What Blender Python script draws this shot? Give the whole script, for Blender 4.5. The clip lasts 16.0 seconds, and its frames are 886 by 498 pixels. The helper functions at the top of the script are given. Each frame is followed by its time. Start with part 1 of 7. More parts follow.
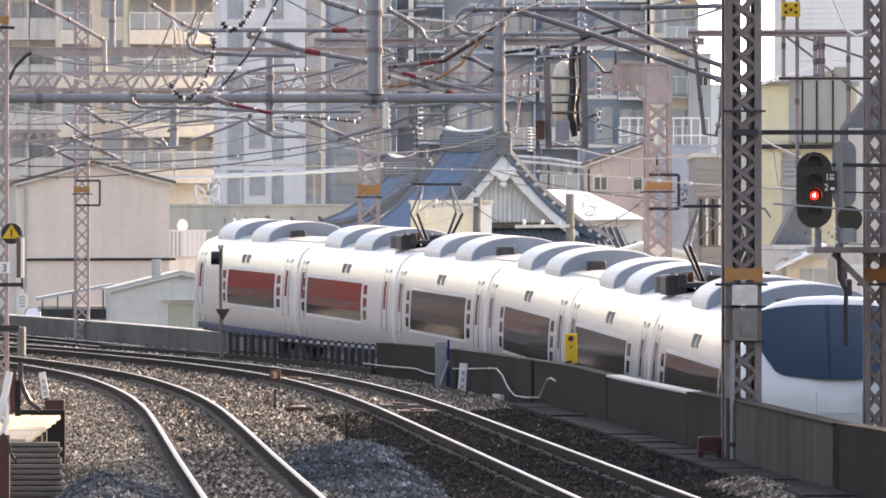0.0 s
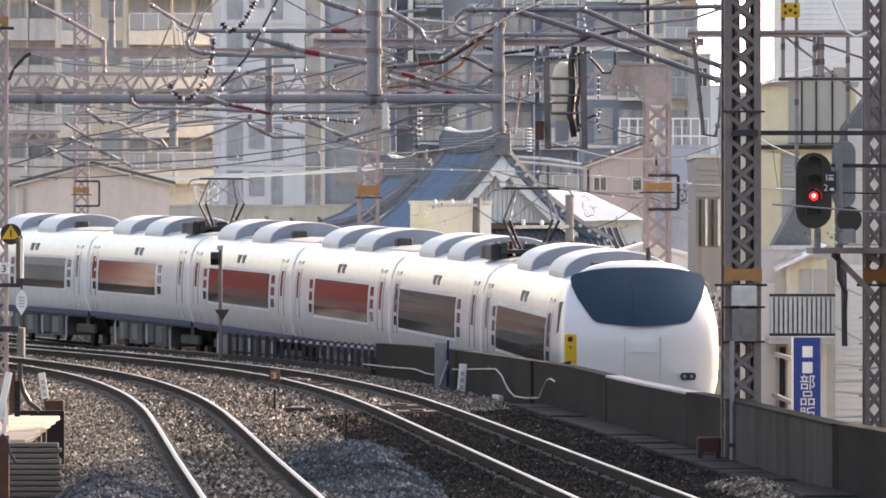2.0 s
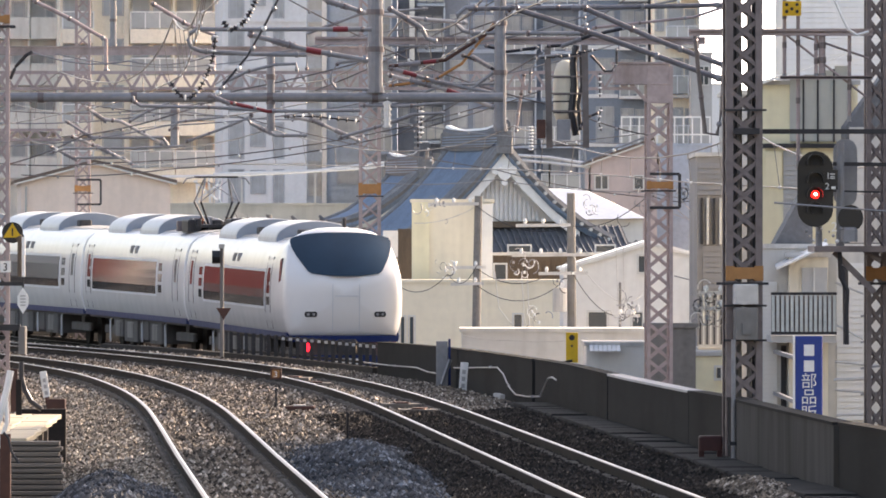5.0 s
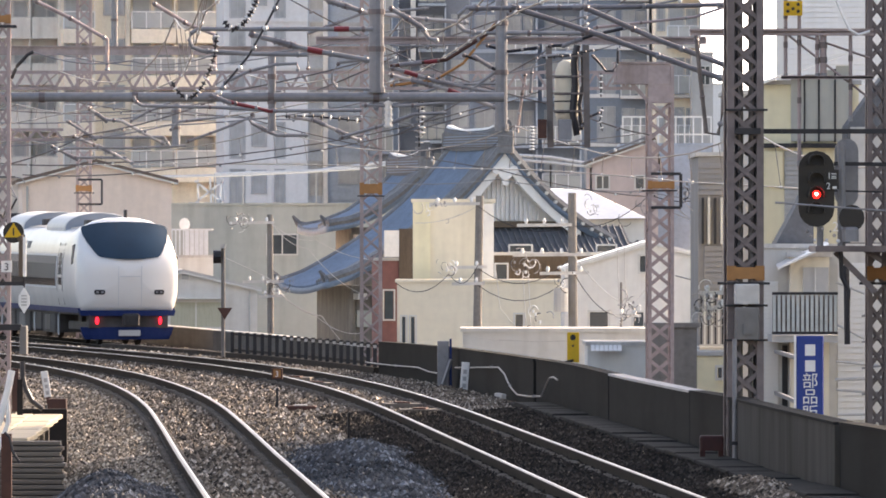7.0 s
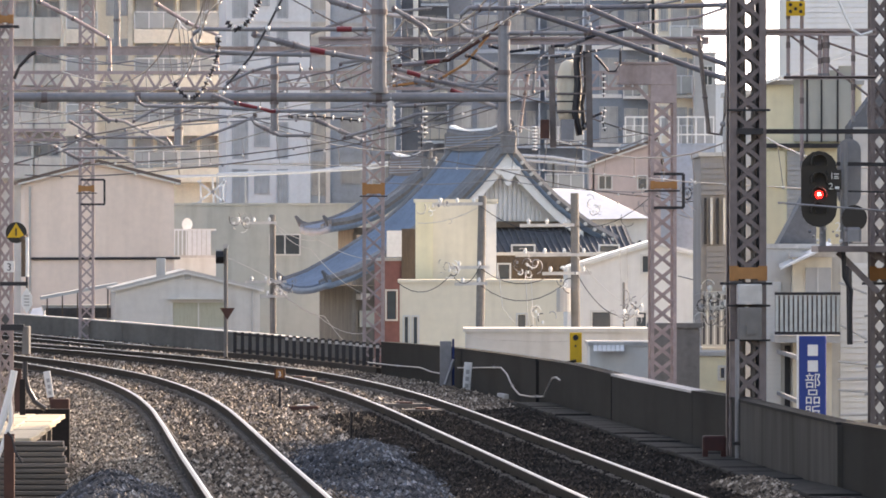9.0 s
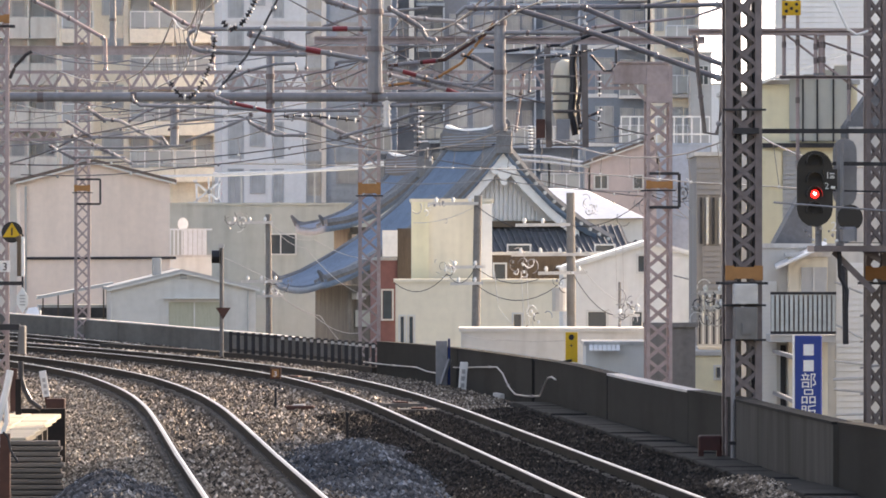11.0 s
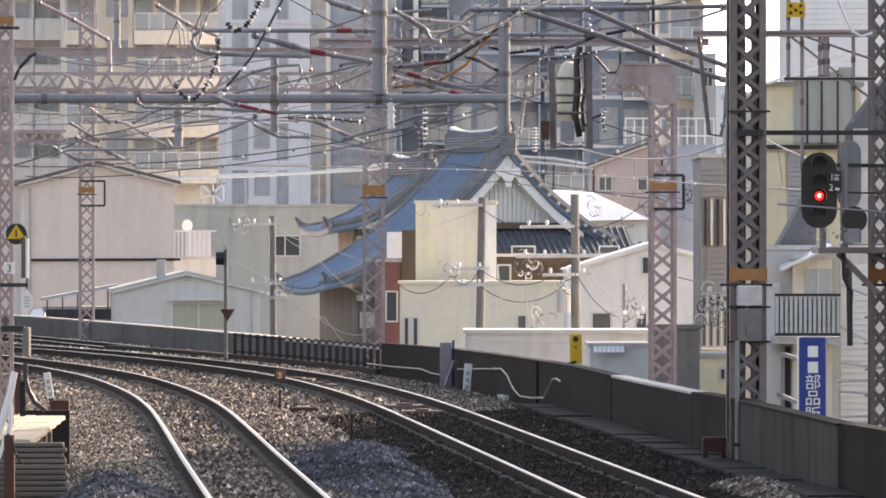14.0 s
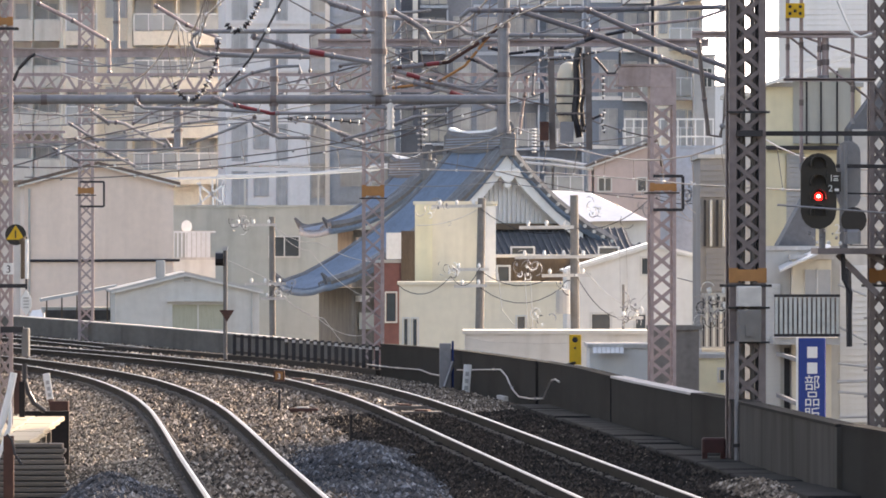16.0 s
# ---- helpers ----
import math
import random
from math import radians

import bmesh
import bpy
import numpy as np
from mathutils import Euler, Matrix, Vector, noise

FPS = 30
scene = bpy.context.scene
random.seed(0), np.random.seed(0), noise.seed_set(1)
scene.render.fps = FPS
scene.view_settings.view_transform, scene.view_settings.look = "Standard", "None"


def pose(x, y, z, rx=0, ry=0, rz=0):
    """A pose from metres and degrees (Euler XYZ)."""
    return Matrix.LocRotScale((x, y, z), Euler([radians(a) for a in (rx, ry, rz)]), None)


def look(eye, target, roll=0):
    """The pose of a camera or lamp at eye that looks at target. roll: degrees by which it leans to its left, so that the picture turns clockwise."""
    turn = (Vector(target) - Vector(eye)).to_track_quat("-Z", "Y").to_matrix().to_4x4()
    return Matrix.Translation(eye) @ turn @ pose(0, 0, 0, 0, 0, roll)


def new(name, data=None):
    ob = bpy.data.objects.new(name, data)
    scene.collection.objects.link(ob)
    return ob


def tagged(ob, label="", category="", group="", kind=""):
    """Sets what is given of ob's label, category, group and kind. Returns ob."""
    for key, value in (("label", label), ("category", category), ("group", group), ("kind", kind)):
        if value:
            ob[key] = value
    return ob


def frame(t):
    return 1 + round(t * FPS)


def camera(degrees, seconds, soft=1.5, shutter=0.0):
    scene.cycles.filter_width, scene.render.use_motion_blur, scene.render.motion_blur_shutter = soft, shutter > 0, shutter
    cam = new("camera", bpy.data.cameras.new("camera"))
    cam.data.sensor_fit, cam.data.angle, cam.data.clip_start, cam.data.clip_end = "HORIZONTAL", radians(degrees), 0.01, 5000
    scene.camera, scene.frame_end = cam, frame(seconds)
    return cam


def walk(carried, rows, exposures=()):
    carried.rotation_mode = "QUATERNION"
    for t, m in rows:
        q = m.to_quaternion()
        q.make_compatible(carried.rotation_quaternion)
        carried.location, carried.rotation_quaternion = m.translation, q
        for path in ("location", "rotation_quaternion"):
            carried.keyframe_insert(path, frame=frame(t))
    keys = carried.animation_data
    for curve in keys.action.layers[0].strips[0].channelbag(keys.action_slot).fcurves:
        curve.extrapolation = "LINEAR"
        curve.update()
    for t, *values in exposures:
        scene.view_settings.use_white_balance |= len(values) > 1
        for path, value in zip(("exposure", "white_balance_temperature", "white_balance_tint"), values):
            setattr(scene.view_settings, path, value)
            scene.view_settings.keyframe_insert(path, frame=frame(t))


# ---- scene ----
# The camera stands on the end of a station platform with a long lens; z = 0 is the rail head of the loop line.
cam = camera(4.853, 16.0, soft=1.72)
EYE_Z = 2.35
DRIFT = ((0, -4, 2), (0.5, -4, 4), (1, -5, 3.5), (1.5, -3.7, 4), (2, -5, 3), (2.5, -5, 1), (3, -4.3, -0.5), (3.5, -3.7, -0.5),
         (4, -3.5, 1.5), (5.2, -2, 0), (6.5, -0.5, -1), (7, -0.3, 0), (7.5, 2.6, 3), (8, 4.4, 3), (8.5, 6, 2), (9, 4.3, 0.3),
         (10.2, 0, 0), (11.5, -4, -0.5), (12, 0, 0), (12.5, 0, 0), (13, -4, 0.2), (13.5, -0.4, 1.2), (14, 4.5, 2.6), (14.5, 4, 3),
         (15, 4.3, 2.5), (15.5, 2.7, 2.3), (16, 3.4, 4))
STEP = 0.003097
walk(cam, [(t, pose(0, 0, EYE_Z, 90.0062 + b * STEP, 0, a * STEP)) for t, a, b in DRIFT],
     exposures=((0, 1.75), (0.6, 1.6), (1.2, 1.54), (16, 1.54)))

# Winter sun, ahead and to the right of the view.
SUN = Vector((0.70, 0.58, 0.40)).normalized()
world = bpy.data.worlds.new("sky")
world.use_nodes = True
scene.world = world
wn = world.node_tree.nodes
sky = wn.new("ShaderNodeTexSky")
sky.sky_type, sky.sun_disc = "NISHITA", False
sky.sun_elevation, sky.sun_rotation = math.asin(SUN.z), math.atan2(SUN.x, SUN.y)
sky.air_density, sky.dust_density = 1.0, 2.5
world.node_tree.links.new(sky.outputs[0], wn["Background"].inputs[0])
wn["Background"].inputs[1].default_value = 0.15
sun = new("sun", bpy.data.lights.new("sun", "SUN"))
sun.data.energy, sun.data.angle, sun.data.color = 3.0, radians(0.5), (1.0, 0.93, 0.83)
sun.matrix_world = look(SUN * 50, (0, 0, 0))
scene.view_settings.use_white_balance = True
scene.view_settings.white_balance_temperature, scene.view_settings.white_balance_tint = 7900, 20


# ---- materials ----
def mat(name, color, rough=0.7, metal=0.0, grain=8.0, vary=0.25, bump=0.0, stain=0.0, glow=0.0, each=0.0, stretch=(1, 1, 1), spec=0.4):
    """A surface with variation at two scales, fine relief and, if asked, streaky stains and a tone of its own for each piece."""
    m = bpy.data.materials.new(name)
    m.use_nodes = True
    n, l = m.node_tree.nodes, m.node_tree.links
    b = n["Principled BSDF"]
    b.inputs["Roughness"].default_value, b.inputs["Metallic"].default_value = rough, metal
    b.inputs["Specular IOR Level"].default_value = spec
    tc, mp = n.new("ShaderNodeTexCoord"), n.new("ShaderNodeMapping")
    mp.inputs["Scale"].default_value = stretch
    l.new(tc.outputs["Object"], mp.inputs["Vector"])
    fine, broad = n.new("ShaderNodeTexNoise"), n.new("ShaderNodeTexNoise")
    fine.inputs["Scale"].default_value, fine.inputs["Detail"].default_value = grain, 5
    broad.inputs["Scale"].default_value, broad.inputs["Detail"].default_value = grain * 0.12, 3
    for t in (fine, broad):
        l.new(mp.outputs[0], t.inputs["Vector"])
    add = n.new("ShaderNodeMath")
    add.operation = "ADD"
    l.new(fine.outputs[0], add.inputs[0])
    l.new(broad.outputs[0], add.inputs[1])
    last = add.outputs[0]
    if each:
        info, a2 = n.new("ShaderNodeObjectInfo"), n.new("ShaderNodeMath")
        a2.operation = "MULTIPLY_ADD"
        a2.inputs[1].default_value = each
        l.new(info.outputs["Random"], a2.inputs[0])
        l.new(last, a2.inputs[2])
        last = a2.outputs[0]
    ramp = n.new("ShaderNodeMapRange")
    ramp.inputs["From Min"].default_value, ramp.inputs["From Max"].default_value = 0.6, 1.4 + each
    ramp.inputs["To Min"].default_value, ramp.inputs["To Max"].default_value = 1 - vary, 1 + vary
    l.new(last, ramp.inputs["Value"])
    mul = n.new("ShaderNodeVectorMath")
    mul.operation = "SCALE"
    mul.inputs[0].default_value = color
    l.new(ramp.outputs[0], mul.inputs["Scale"])
    tone = mul.outputs[0]
    if stain:
        st, mp2, mx = n.new("ShaderNodeTexNoise"), n.new("ShaderNodeMapping"), n.new("ShaderNodeMix")
        mp2.inputs["Scale"].default_value = (1.6, 1.6 * stretch[1], 0.18)
        st.inputs["Scale"].default_value, st.inputs["Detail"].default_value = 1.3, 6
        l.new(tc.outputs["Object"], mp2.inputs["Vector"])
        l.new(mp2.outputs[0], st.inputs["Vector"])
        r2 = n.new("ShaderNodeMapRange")
        r2.inputs["From Min"].default_value, r2.inputs["From Max"].default_value = 0.48, 0.72
        r2.inputs["To Max"].default_value = stain
        l.new(st.outputs[0], r2.inputs["Value"])
        mx.data_type = "RGBA"
        mx.inputs["B"].default_value = (color[0] * 0.35, color[1] * 0.32, color[2] * 0.28, 1)
        l.new(r2.outputs[0], mx.inputs["Factor"])
        l.new(tone, mx.inputs["A"])
        tone = mx.outputs["Result"]
    l.new(tone, b.inputs["Base Color"])
    rr = n.new("ShaderNodeMapRange")
    rr.inputs["To Min"].default_value, rr.inputs["To Max"].default_value = max(0.02, rough * 0.8), min(1, rough * 1.2)
    l.new(fine.outputs[0], rr.inputs["Value"])
    l.new(rr.outputs[0], b.inputs["Roughness"])
    if bump:
        bp = n.new("ShaderNodeBump")
        bp.inputs["Strength"].default_value, bp.inputs["Distance"].default_value = 0.6, bump
        l.new(fine.outputs[0], bp.inputs["Height"])
        l.new(bp.outputs[0], b.inputs["Normal"])
    if glow:
        b.inputs["Emission Color"].default_value, b.inputs["Emission Strength"].default_value = (*color, 1), glow
    return m


def stones_mat(name, dark, light):
    """Crushed stone: every stone has its own tone between the two, in lighter and dirtier patches."""
    m = mat(name, light, 0.8, grain=30, spec=0.2)
    n, l = m.node_tree.nodes, m.node_tree.links
    geo, ramp = n.new("ShaderNodeNewGeometry"), n.new("ShaderNodeValToRGB")
    ramp.color_ramp.elements[0].color, ramp.color_ramp.elements[1].color = (*dark, 1), (*light, 1)
    e = ramp.color_ramp.elements.new(0.72)
    e.color = (light[0] * 0.42, light[1] * 0.385, light[2] * 0.35, 1)
    l.new(geo.outputs["Random Per Island"], ramp.inputs[0])
    tc, patch, rng = n.new("ShaderNodeTexCoord"), n.new("ShaderNodeTexNoise"), n.new("ShaderNodeMapRange")
    patch.inputs["Scale"].default_value, patch.inputs["Detail"].default_value = 0.9, 4
    rng.inputs["From Min"].default_value, rng.inputs["From Max"].default_value = 0.34, 0.66
    rng.inputs["To Min"].default_value, rng.inputs["To Max"].default_value = 0.5, 1.45
    l.new(tc.outputs["Object"], patch.inputs["Vector"])
    l.new(patch.outputs[0], rng.inputs["Value"])
    mul = n.new("ShaderNodeVectorMath")
    mul.operation = "SCALE"
    l.new(ramp.outputs[0], mul.inputs[0])
    l.new(rng.outputs[0], mul.inputs["Scale"])
    l.new(mul.outputs[0], n["Principled BSDF"].inputs["Base Color"])
    return m


def glass_mat(name, color, rough=0.06):
    m = mat(name, color, rough, grain=1.2, vary=0.35)
    m.node_tree.nodes["Principled BSDF"].inputs["Specular IOR Level"].default_value = 0.5
    return m


M_BALLAST = mat("ballast_bed", (0.06, 0.05, 0.042), 0.9, grain=14, vary=0.6, bump=0.03, spec=0.08)
M_STONE = stones_mat("crushed_stone", (0.022, 0.0185, 0.016), (0.6, 0.525, 0.445))
# Grey-blue tint puts skylit shade into the colour of the heaps.
M_STONE_BLUE = stones_mat("skylit_shade_stone", (0.05, 0.057, 0.068), (0.25, 0.27, 0.3))
M_RAIL_SIDE = mat("dull_worn_steel", (0.2, 0.185, 0.18), 0.45, 0.7, grain=18, vary=0.3)
M_RAIL_TOP = mat("polished_steel", (0.42, 0.42, 0.43), 0.34, 1.0, grain=20, vary=0.1)
M_RAIL = mat("rusty_rail_web", (0.03, 0.026, 0.024), 0.8, 0.0, grain=15, vary=0.3, bump=0.002, spec=0.1)
M_SLEEPER = mat("concrete_sleeper", (0.16, 0.14, 0.12), 0.85, grain=10, vary=0.3, bump=0.004, each=0.5)
# Near-black base tone all over, with darker streaks.
M_WALL = mat("dark_concrete", (0.03, 0.03, 0.0295), 0.85, grain=6, vary=0.3, bump=0.006, stain=0.5, spec=0.06, stretch=(1, 0.12, 1))
M_WALL2 = mat("weathered_wall_concrete", (0.14, 0.128, 0.118), 0.85, grain=6, vary=0.3, bump=0.006, stain=0.5, spec=0.1, stretch=(1, 0.12, 1))
M_WALL3 = mat("streaked_wall_concrete", (0.085, 0.082, 0.077), 0.85, grain=6, vary=0.4, bump=0.006, stain=0.7, spec=0.06, stretch=(1, 0.5, 0.12))
# Cream tones stand in for sunlight on the left ballast shoulder.
M_STONE_PALE = stones_mat("sun_paled_stone", (0.08, 0.07, 0.06), (0.62, 0.57, 0.48))
M_COPING = mat("pale_concrete", (0.55, 0.53, 0.5), 0.8, grain=8, vary=0.25, bump=0.004)
M_DECK = mat("street_asphalt", (0.13, 0.13, 0.125), 0.9, grain=5, vary=0.3, bump=0.01)
# Mauve lightened to include the haze over the farther masts and beams.
M_MAST = mat("haze_paled_mauve_paint", (0.37, 0.305, 0.305), 0.5, 0.25, grain=9, vary=0.25, bump=0.002, stain=0.45)
M_GALV = mat("galvanised_steel", (0.25, 0.25, 0.26), 0.55, 0.15, grain=12, vary=0.2)
M_DARK = mat("dark_steel", (0.035, 0.035, 0.04), 0.5, 0.4, grain=12, vary=0.3)
M_ORANGE = mat("orange_band", (0.36, 0.17, 0.06), 0.6, grain=12, vary=0.2)
M_INSUL = mat("white_porcelain", (0.75, 0.75, 0.73), 0.12, grain=10, vary=0.1)
M_BROWN = mat("brown_porcelain", (0.12, 0.035, 0.025), 0.15, grain=10, vary=0.2)
M_RIBBED = mat("grey_ribbed_insulator", (0.22, 0.21, 0.22), 0.3, grain=10, vary=0.25)
M_PALEPIPE = mat("pale_weathered_pipe", (0.42, 0.39, 0.37), 0.5, 0.1, grain=10, vary=0.3)
M_RED = mat("red_sleeve", (0.2, 0.03, 0.035), 0.4, grain=10, vary=0.2)
M_DKRED = mat("faded_dark_red_paint", (0.05, 0.014, 0.013), 0.6, grain=9, vary=0.4)
M_WIRE = mat("copper_wire", (0.22, 0.2, 0.19), 0.35, 0.8, grain=20, vary=0.2)
M_CABLE = mat("black_cable", (0.03, 0.03, 0.035), 0.45, grain=20, vary=0.2)
M_BODY = mat("white_train_paint", (0.76, 0.75, 0.74), 0.22, grain=1.5, vary=0.04)
M_ROOF = mat("grey_white_roof", (0.42, 0.39, 0.35), 0.5, grain=3, vary=0.15, stain=0.3)
M_BLUE = mat("blue_band_paint", (0.012, 0.028, 0.11), 0.5, grain=3, vary=0.1, spec=0.12)
M_UNIT = mat("cooler_cover", (0.5, 0.53, 0.57), 0.3, 0.2, grain=3, vary=0.12)
M_TRIM = mat("pale_grey_trim", (0.55, 0.57, 0.6), 0.4, grain=3, vary=0.1)
M_COVER = mat("pale_cooler_cover", (0.66, 0.66, 0.65), 0.4, grain=3, vary=0.1, stain=0.15)
# Blue-grey gives the end face its shade against the white cover.
M_UNITFACE = mat("cooler_end_face", (0.26, 0.3, 0.36), 0.4, 0.2, grain=3, vary=0.15)
M_MASTDARK = mat("dark_mauve_paint", (0.18, 0.15, 0.15), 0.5, 0.25, grain=9, vary=0.3, bump=0.002, stain=0.45)
M_BRICK = mat("red_brown_tile", (0.27, 0.16, 0.13), 0.7, grain=4, vary=0.25)
M_REDCLAD = mat("red_cladding", (0.42, 0.075, 0.06), 0.6, grain=1.5, vary=0.3)
M_UNDER = mat("underfloor_gear", (0.075, 0.07, 0.07), 0.75, grain=6, vary=0.5, stain=0.4)
M_TANK = mat("dusty_tank", (0.165, 0.155, 0.15), 0.7, grain=5, vary=0.5, stain=0.5, each=0.5)
M_FRAMEBROWN = mat("taupe_steel", (0.17, 0.145, 0.135), 0.6, 0.2, grain=9, vary=0.3, stain=0.4)
M_PIPEDARK = mat("blue_grey_weathered_pipe", (0.17, 0.165, 0.18), 0.55, 0.15, grain=12, vary=0.3, stain=0.3)
M_GREYGLASS = mat("grey_brown_train_glass", (0.05, 0.042, 0.038), 0.05, grain=2.5, vary=0.7, each=0.8, spec=0.75, stretch=(1, 1, 0.5))
M_TGLASS = mat("tinted_train_glass", (0.055, 0.04, 0.036), 0.05, grain=2.0, vary=0.7, each=0.8, spec=0.75, stretch=(1, 1, 0.3))
# Stone tones darkened to hold the shade lying on the nearer track.
M_STONE_SHADE = stones_mat("shade_toned_stone", (0.012, 0.0105, 0.0095), (0.075, 0.064, 0.055))
M_SHIELD = glass_mat("blue_windscreen", (0.012, 0.035, 0.06))
M_TAIL = mat("red_tail_lamp", (1.0, 0.02, 0.04), 0.3, glow=1.3)
M_BLACK = mat("black_enamel", (0.012, 0.012, 0.014), 0.4, grain=10, vary=0.2)
M_REDLAMP = mat("red_signal_lamp", (1.0, 0.012, 0.01), 0.3, glow=3.5)
M_LAMPCORE = mat("white_hot_lamp_core", (1.0, 0.55, 0.55), 0.3, glow=9.0)
M_YELLOW = mat("yellow_box_paint", (0.75, 0.45, 0.02), 0.5, grain=10, vary=0.15, stain=0.3)
M_WHITE = mat("white_enamel", (0.8, 0.8, 0.78), 0.4, grain=8, vary=0.1)
M_SIGNBLUE = mat("blue_sign_panel", (0.012, 0.045, 0.24), 0.4, grain=6, vary=0.1)
M_RUST = mat("rusty_box", (0.085, 0.04, 0.03), 0.8, grain=9, vary=0.4)
M_TIMBER = mat("pale_boards", (0.5, 0.43, 0.31), 0.8, grain=5, vary=0.3, each=0.5, stretch=(1, 6, 6))
M_GREYBOARD = mat("weathered_planks", (0.15, 0.128, 0.108), 0.85, grain=5, vary=0.4, each=0.8, stretch=(1, 6, 6))
M_PINK = mat("pinkish_render", (0.8, 0.67, 0.585), 0.85, grain=4, vary=0.08, bump=0.003, stain=0.12)
M_CREAM = mat("cream_render", (0.74, 0.68, 0.55), 0.85, grain=4, vary=0.08, bump=0.003, stain=0.18)
M_YCREAM = mat("pale_yellow_render", (0.76, 0.7, 0.5), 0.85, grain=4, vary=0.08, stain=0.15)
M_HOUSE = mat("off_white_render", (0.72, 0.71, 0.68), 0.85, grain=4, vary=0.08, stain=0.2)
M_GREY = mat("grey_cladding", (0.44, 0.44, 0.43), 0.8, grain=4, vary=0.12, stain=0.2)
M_WARMGREY = mat("warm_grey_siding", (0.3, 0.285, 0.275), 0.8, grain=4, vary=0.15, stain=0.3)
M_GREENGREY = mat("grey_green_wall", (0.72, 0.71, 0.67), 0.85, grain=3, vary=0.1, stain=0.25)
M_SLATE = mat("slate_blue_tile", (0.21, 0.255, 0.315), 0.6, grain=6, vary=0.15, stain=0.1)
M_BLUEGREY = mat("blue_grey_tile", (0.38, 0.45, 0.535), 0.6, grain=6, vary=0.15, stain=0.1)
M_DKGREY = mat("dark_grey_tile", (0.2, 0.225, 0.27), 0.6, grain=6, vary=0.15)
M_BEIGE = mat("beige_tile", (0.84, 0.77, 0.64), 0.7, grain=6, vary=0.12, stain=0.12)
M_LTBLUE = mat("pale_blue_grey_panel", (0.74, 0.74, 0.74), 0.6, grain=5, vary=0.08, stain=0.1)
M_MAROON = mat("maroon_wall", (0.22, 0.1, 0.09), 0.8, grain=6, vary=0.2)
M_BROWNW = mat("brown_timber", (0.12, 0.09, 0.065), 0.8, grain=6, vary=0.3, stretch=(6, 6, 1))
M_OLDWOOD = mat("grey_weathered_timber", (0.2, 0.185, 0.165), 0.85, grain=6, vary=0.35, stain=0.3, stretch=(6, 6, 1))
M_OLIVE = mat("olive_grey_render", (0.42, 0.43, 0.395), 0.85, grain=3, vary=0.1, stain=0.25)
M_DULL = mat("dull_white_render", (0.6, 0.585, 0.55), 0.85, grain=4, vary=0.1, stain=0.25)
M_MAUVE = mat("mauve_pink_render", (0.52, 0.43, 0.41), 0.85, grain=4, vary=0.1, stain=0.2)
M_ROOFBLUE = mat("blue_grey_roof_tile", (0.15, 0.21, 0.29), 0.48, grain=10, vary=0.25, bump=0.01)
M_ROOFDK = mat("dark_roof_tile", (0.11, 0.117, 0.13), 0.7, grain=9, vary=0.3, bump=0.01)
M_BANDTILE = mat("weathered_grey_tile", (0.17, 0.178, 0.19), 0.65, grain=9, vary=0.35, bump=0.012, stain=0.3)
M_ROOFBR = mat("brown_metal_roof", (0.14, 0.1, 0.08), 0.5, grain=6, vary=0.2)
M_ROOFWH = mat("pale_metal_roof", (0.72, 0.72, 0.72), 0.3, 0.3, grain=5, vary=0.1)
M_PLASTER = mat("white_gable_plaster", (0.82, 0.82, 0.8), 0.8, grain=6, vary=0.08, stain=0.1)
M_WINDOW = glass_mat("window_glass", (0.06, 0.075, 0.085), 0.08)
# Glass of the far flats is lightened to stand in for haze.
M_FARGLASS = glass_mat("haze_paled_window_glass", (0.38, 0.4, 0.42), 0.2)
M_GUARD = mat("frosted_guard_glass", (0.4, 0.42, 0.42), 0.25, grain=3, vary=0.2, each=0.6)
M_CURTAIN = mat("pale_curtain", (0.42, 0.42, 0.33), 0.8, grain=12, vary=0.15, stretch=(8, 1, 1))
M_FRAME = mat("aluminium_frame", (0.6, 0.6, 0.58), 0.45, 0.4, grain=10, vary=0.1)
# Frame tone for the far flats, kept close to their paled glass.
M_FARFRAME = mat("distant_window_frame", (0.4, 0.42, 0.45), 0.5, 0.2, grain=10, vary=0.15)
M_RAILING = mat("white_railing", (0.68, 0.7, 0.72), 0.5, grain=6, vary=0.1)
M_SLATPALE = mat("pale_teal_slats", (0.46, 0.5, 0.49), 0.5, grain=6, vary=0.2, stain=0.3)
M_POLE = mat("concrete_pole", (0.19, 0.18, 0.17), 0.85, grain=8, vary=0.25, stain=0.3)
M_LEAF = mat("dark_leaves", (0.05, 0.08, 0.03), 0.7, grain=8, vary=0.4)


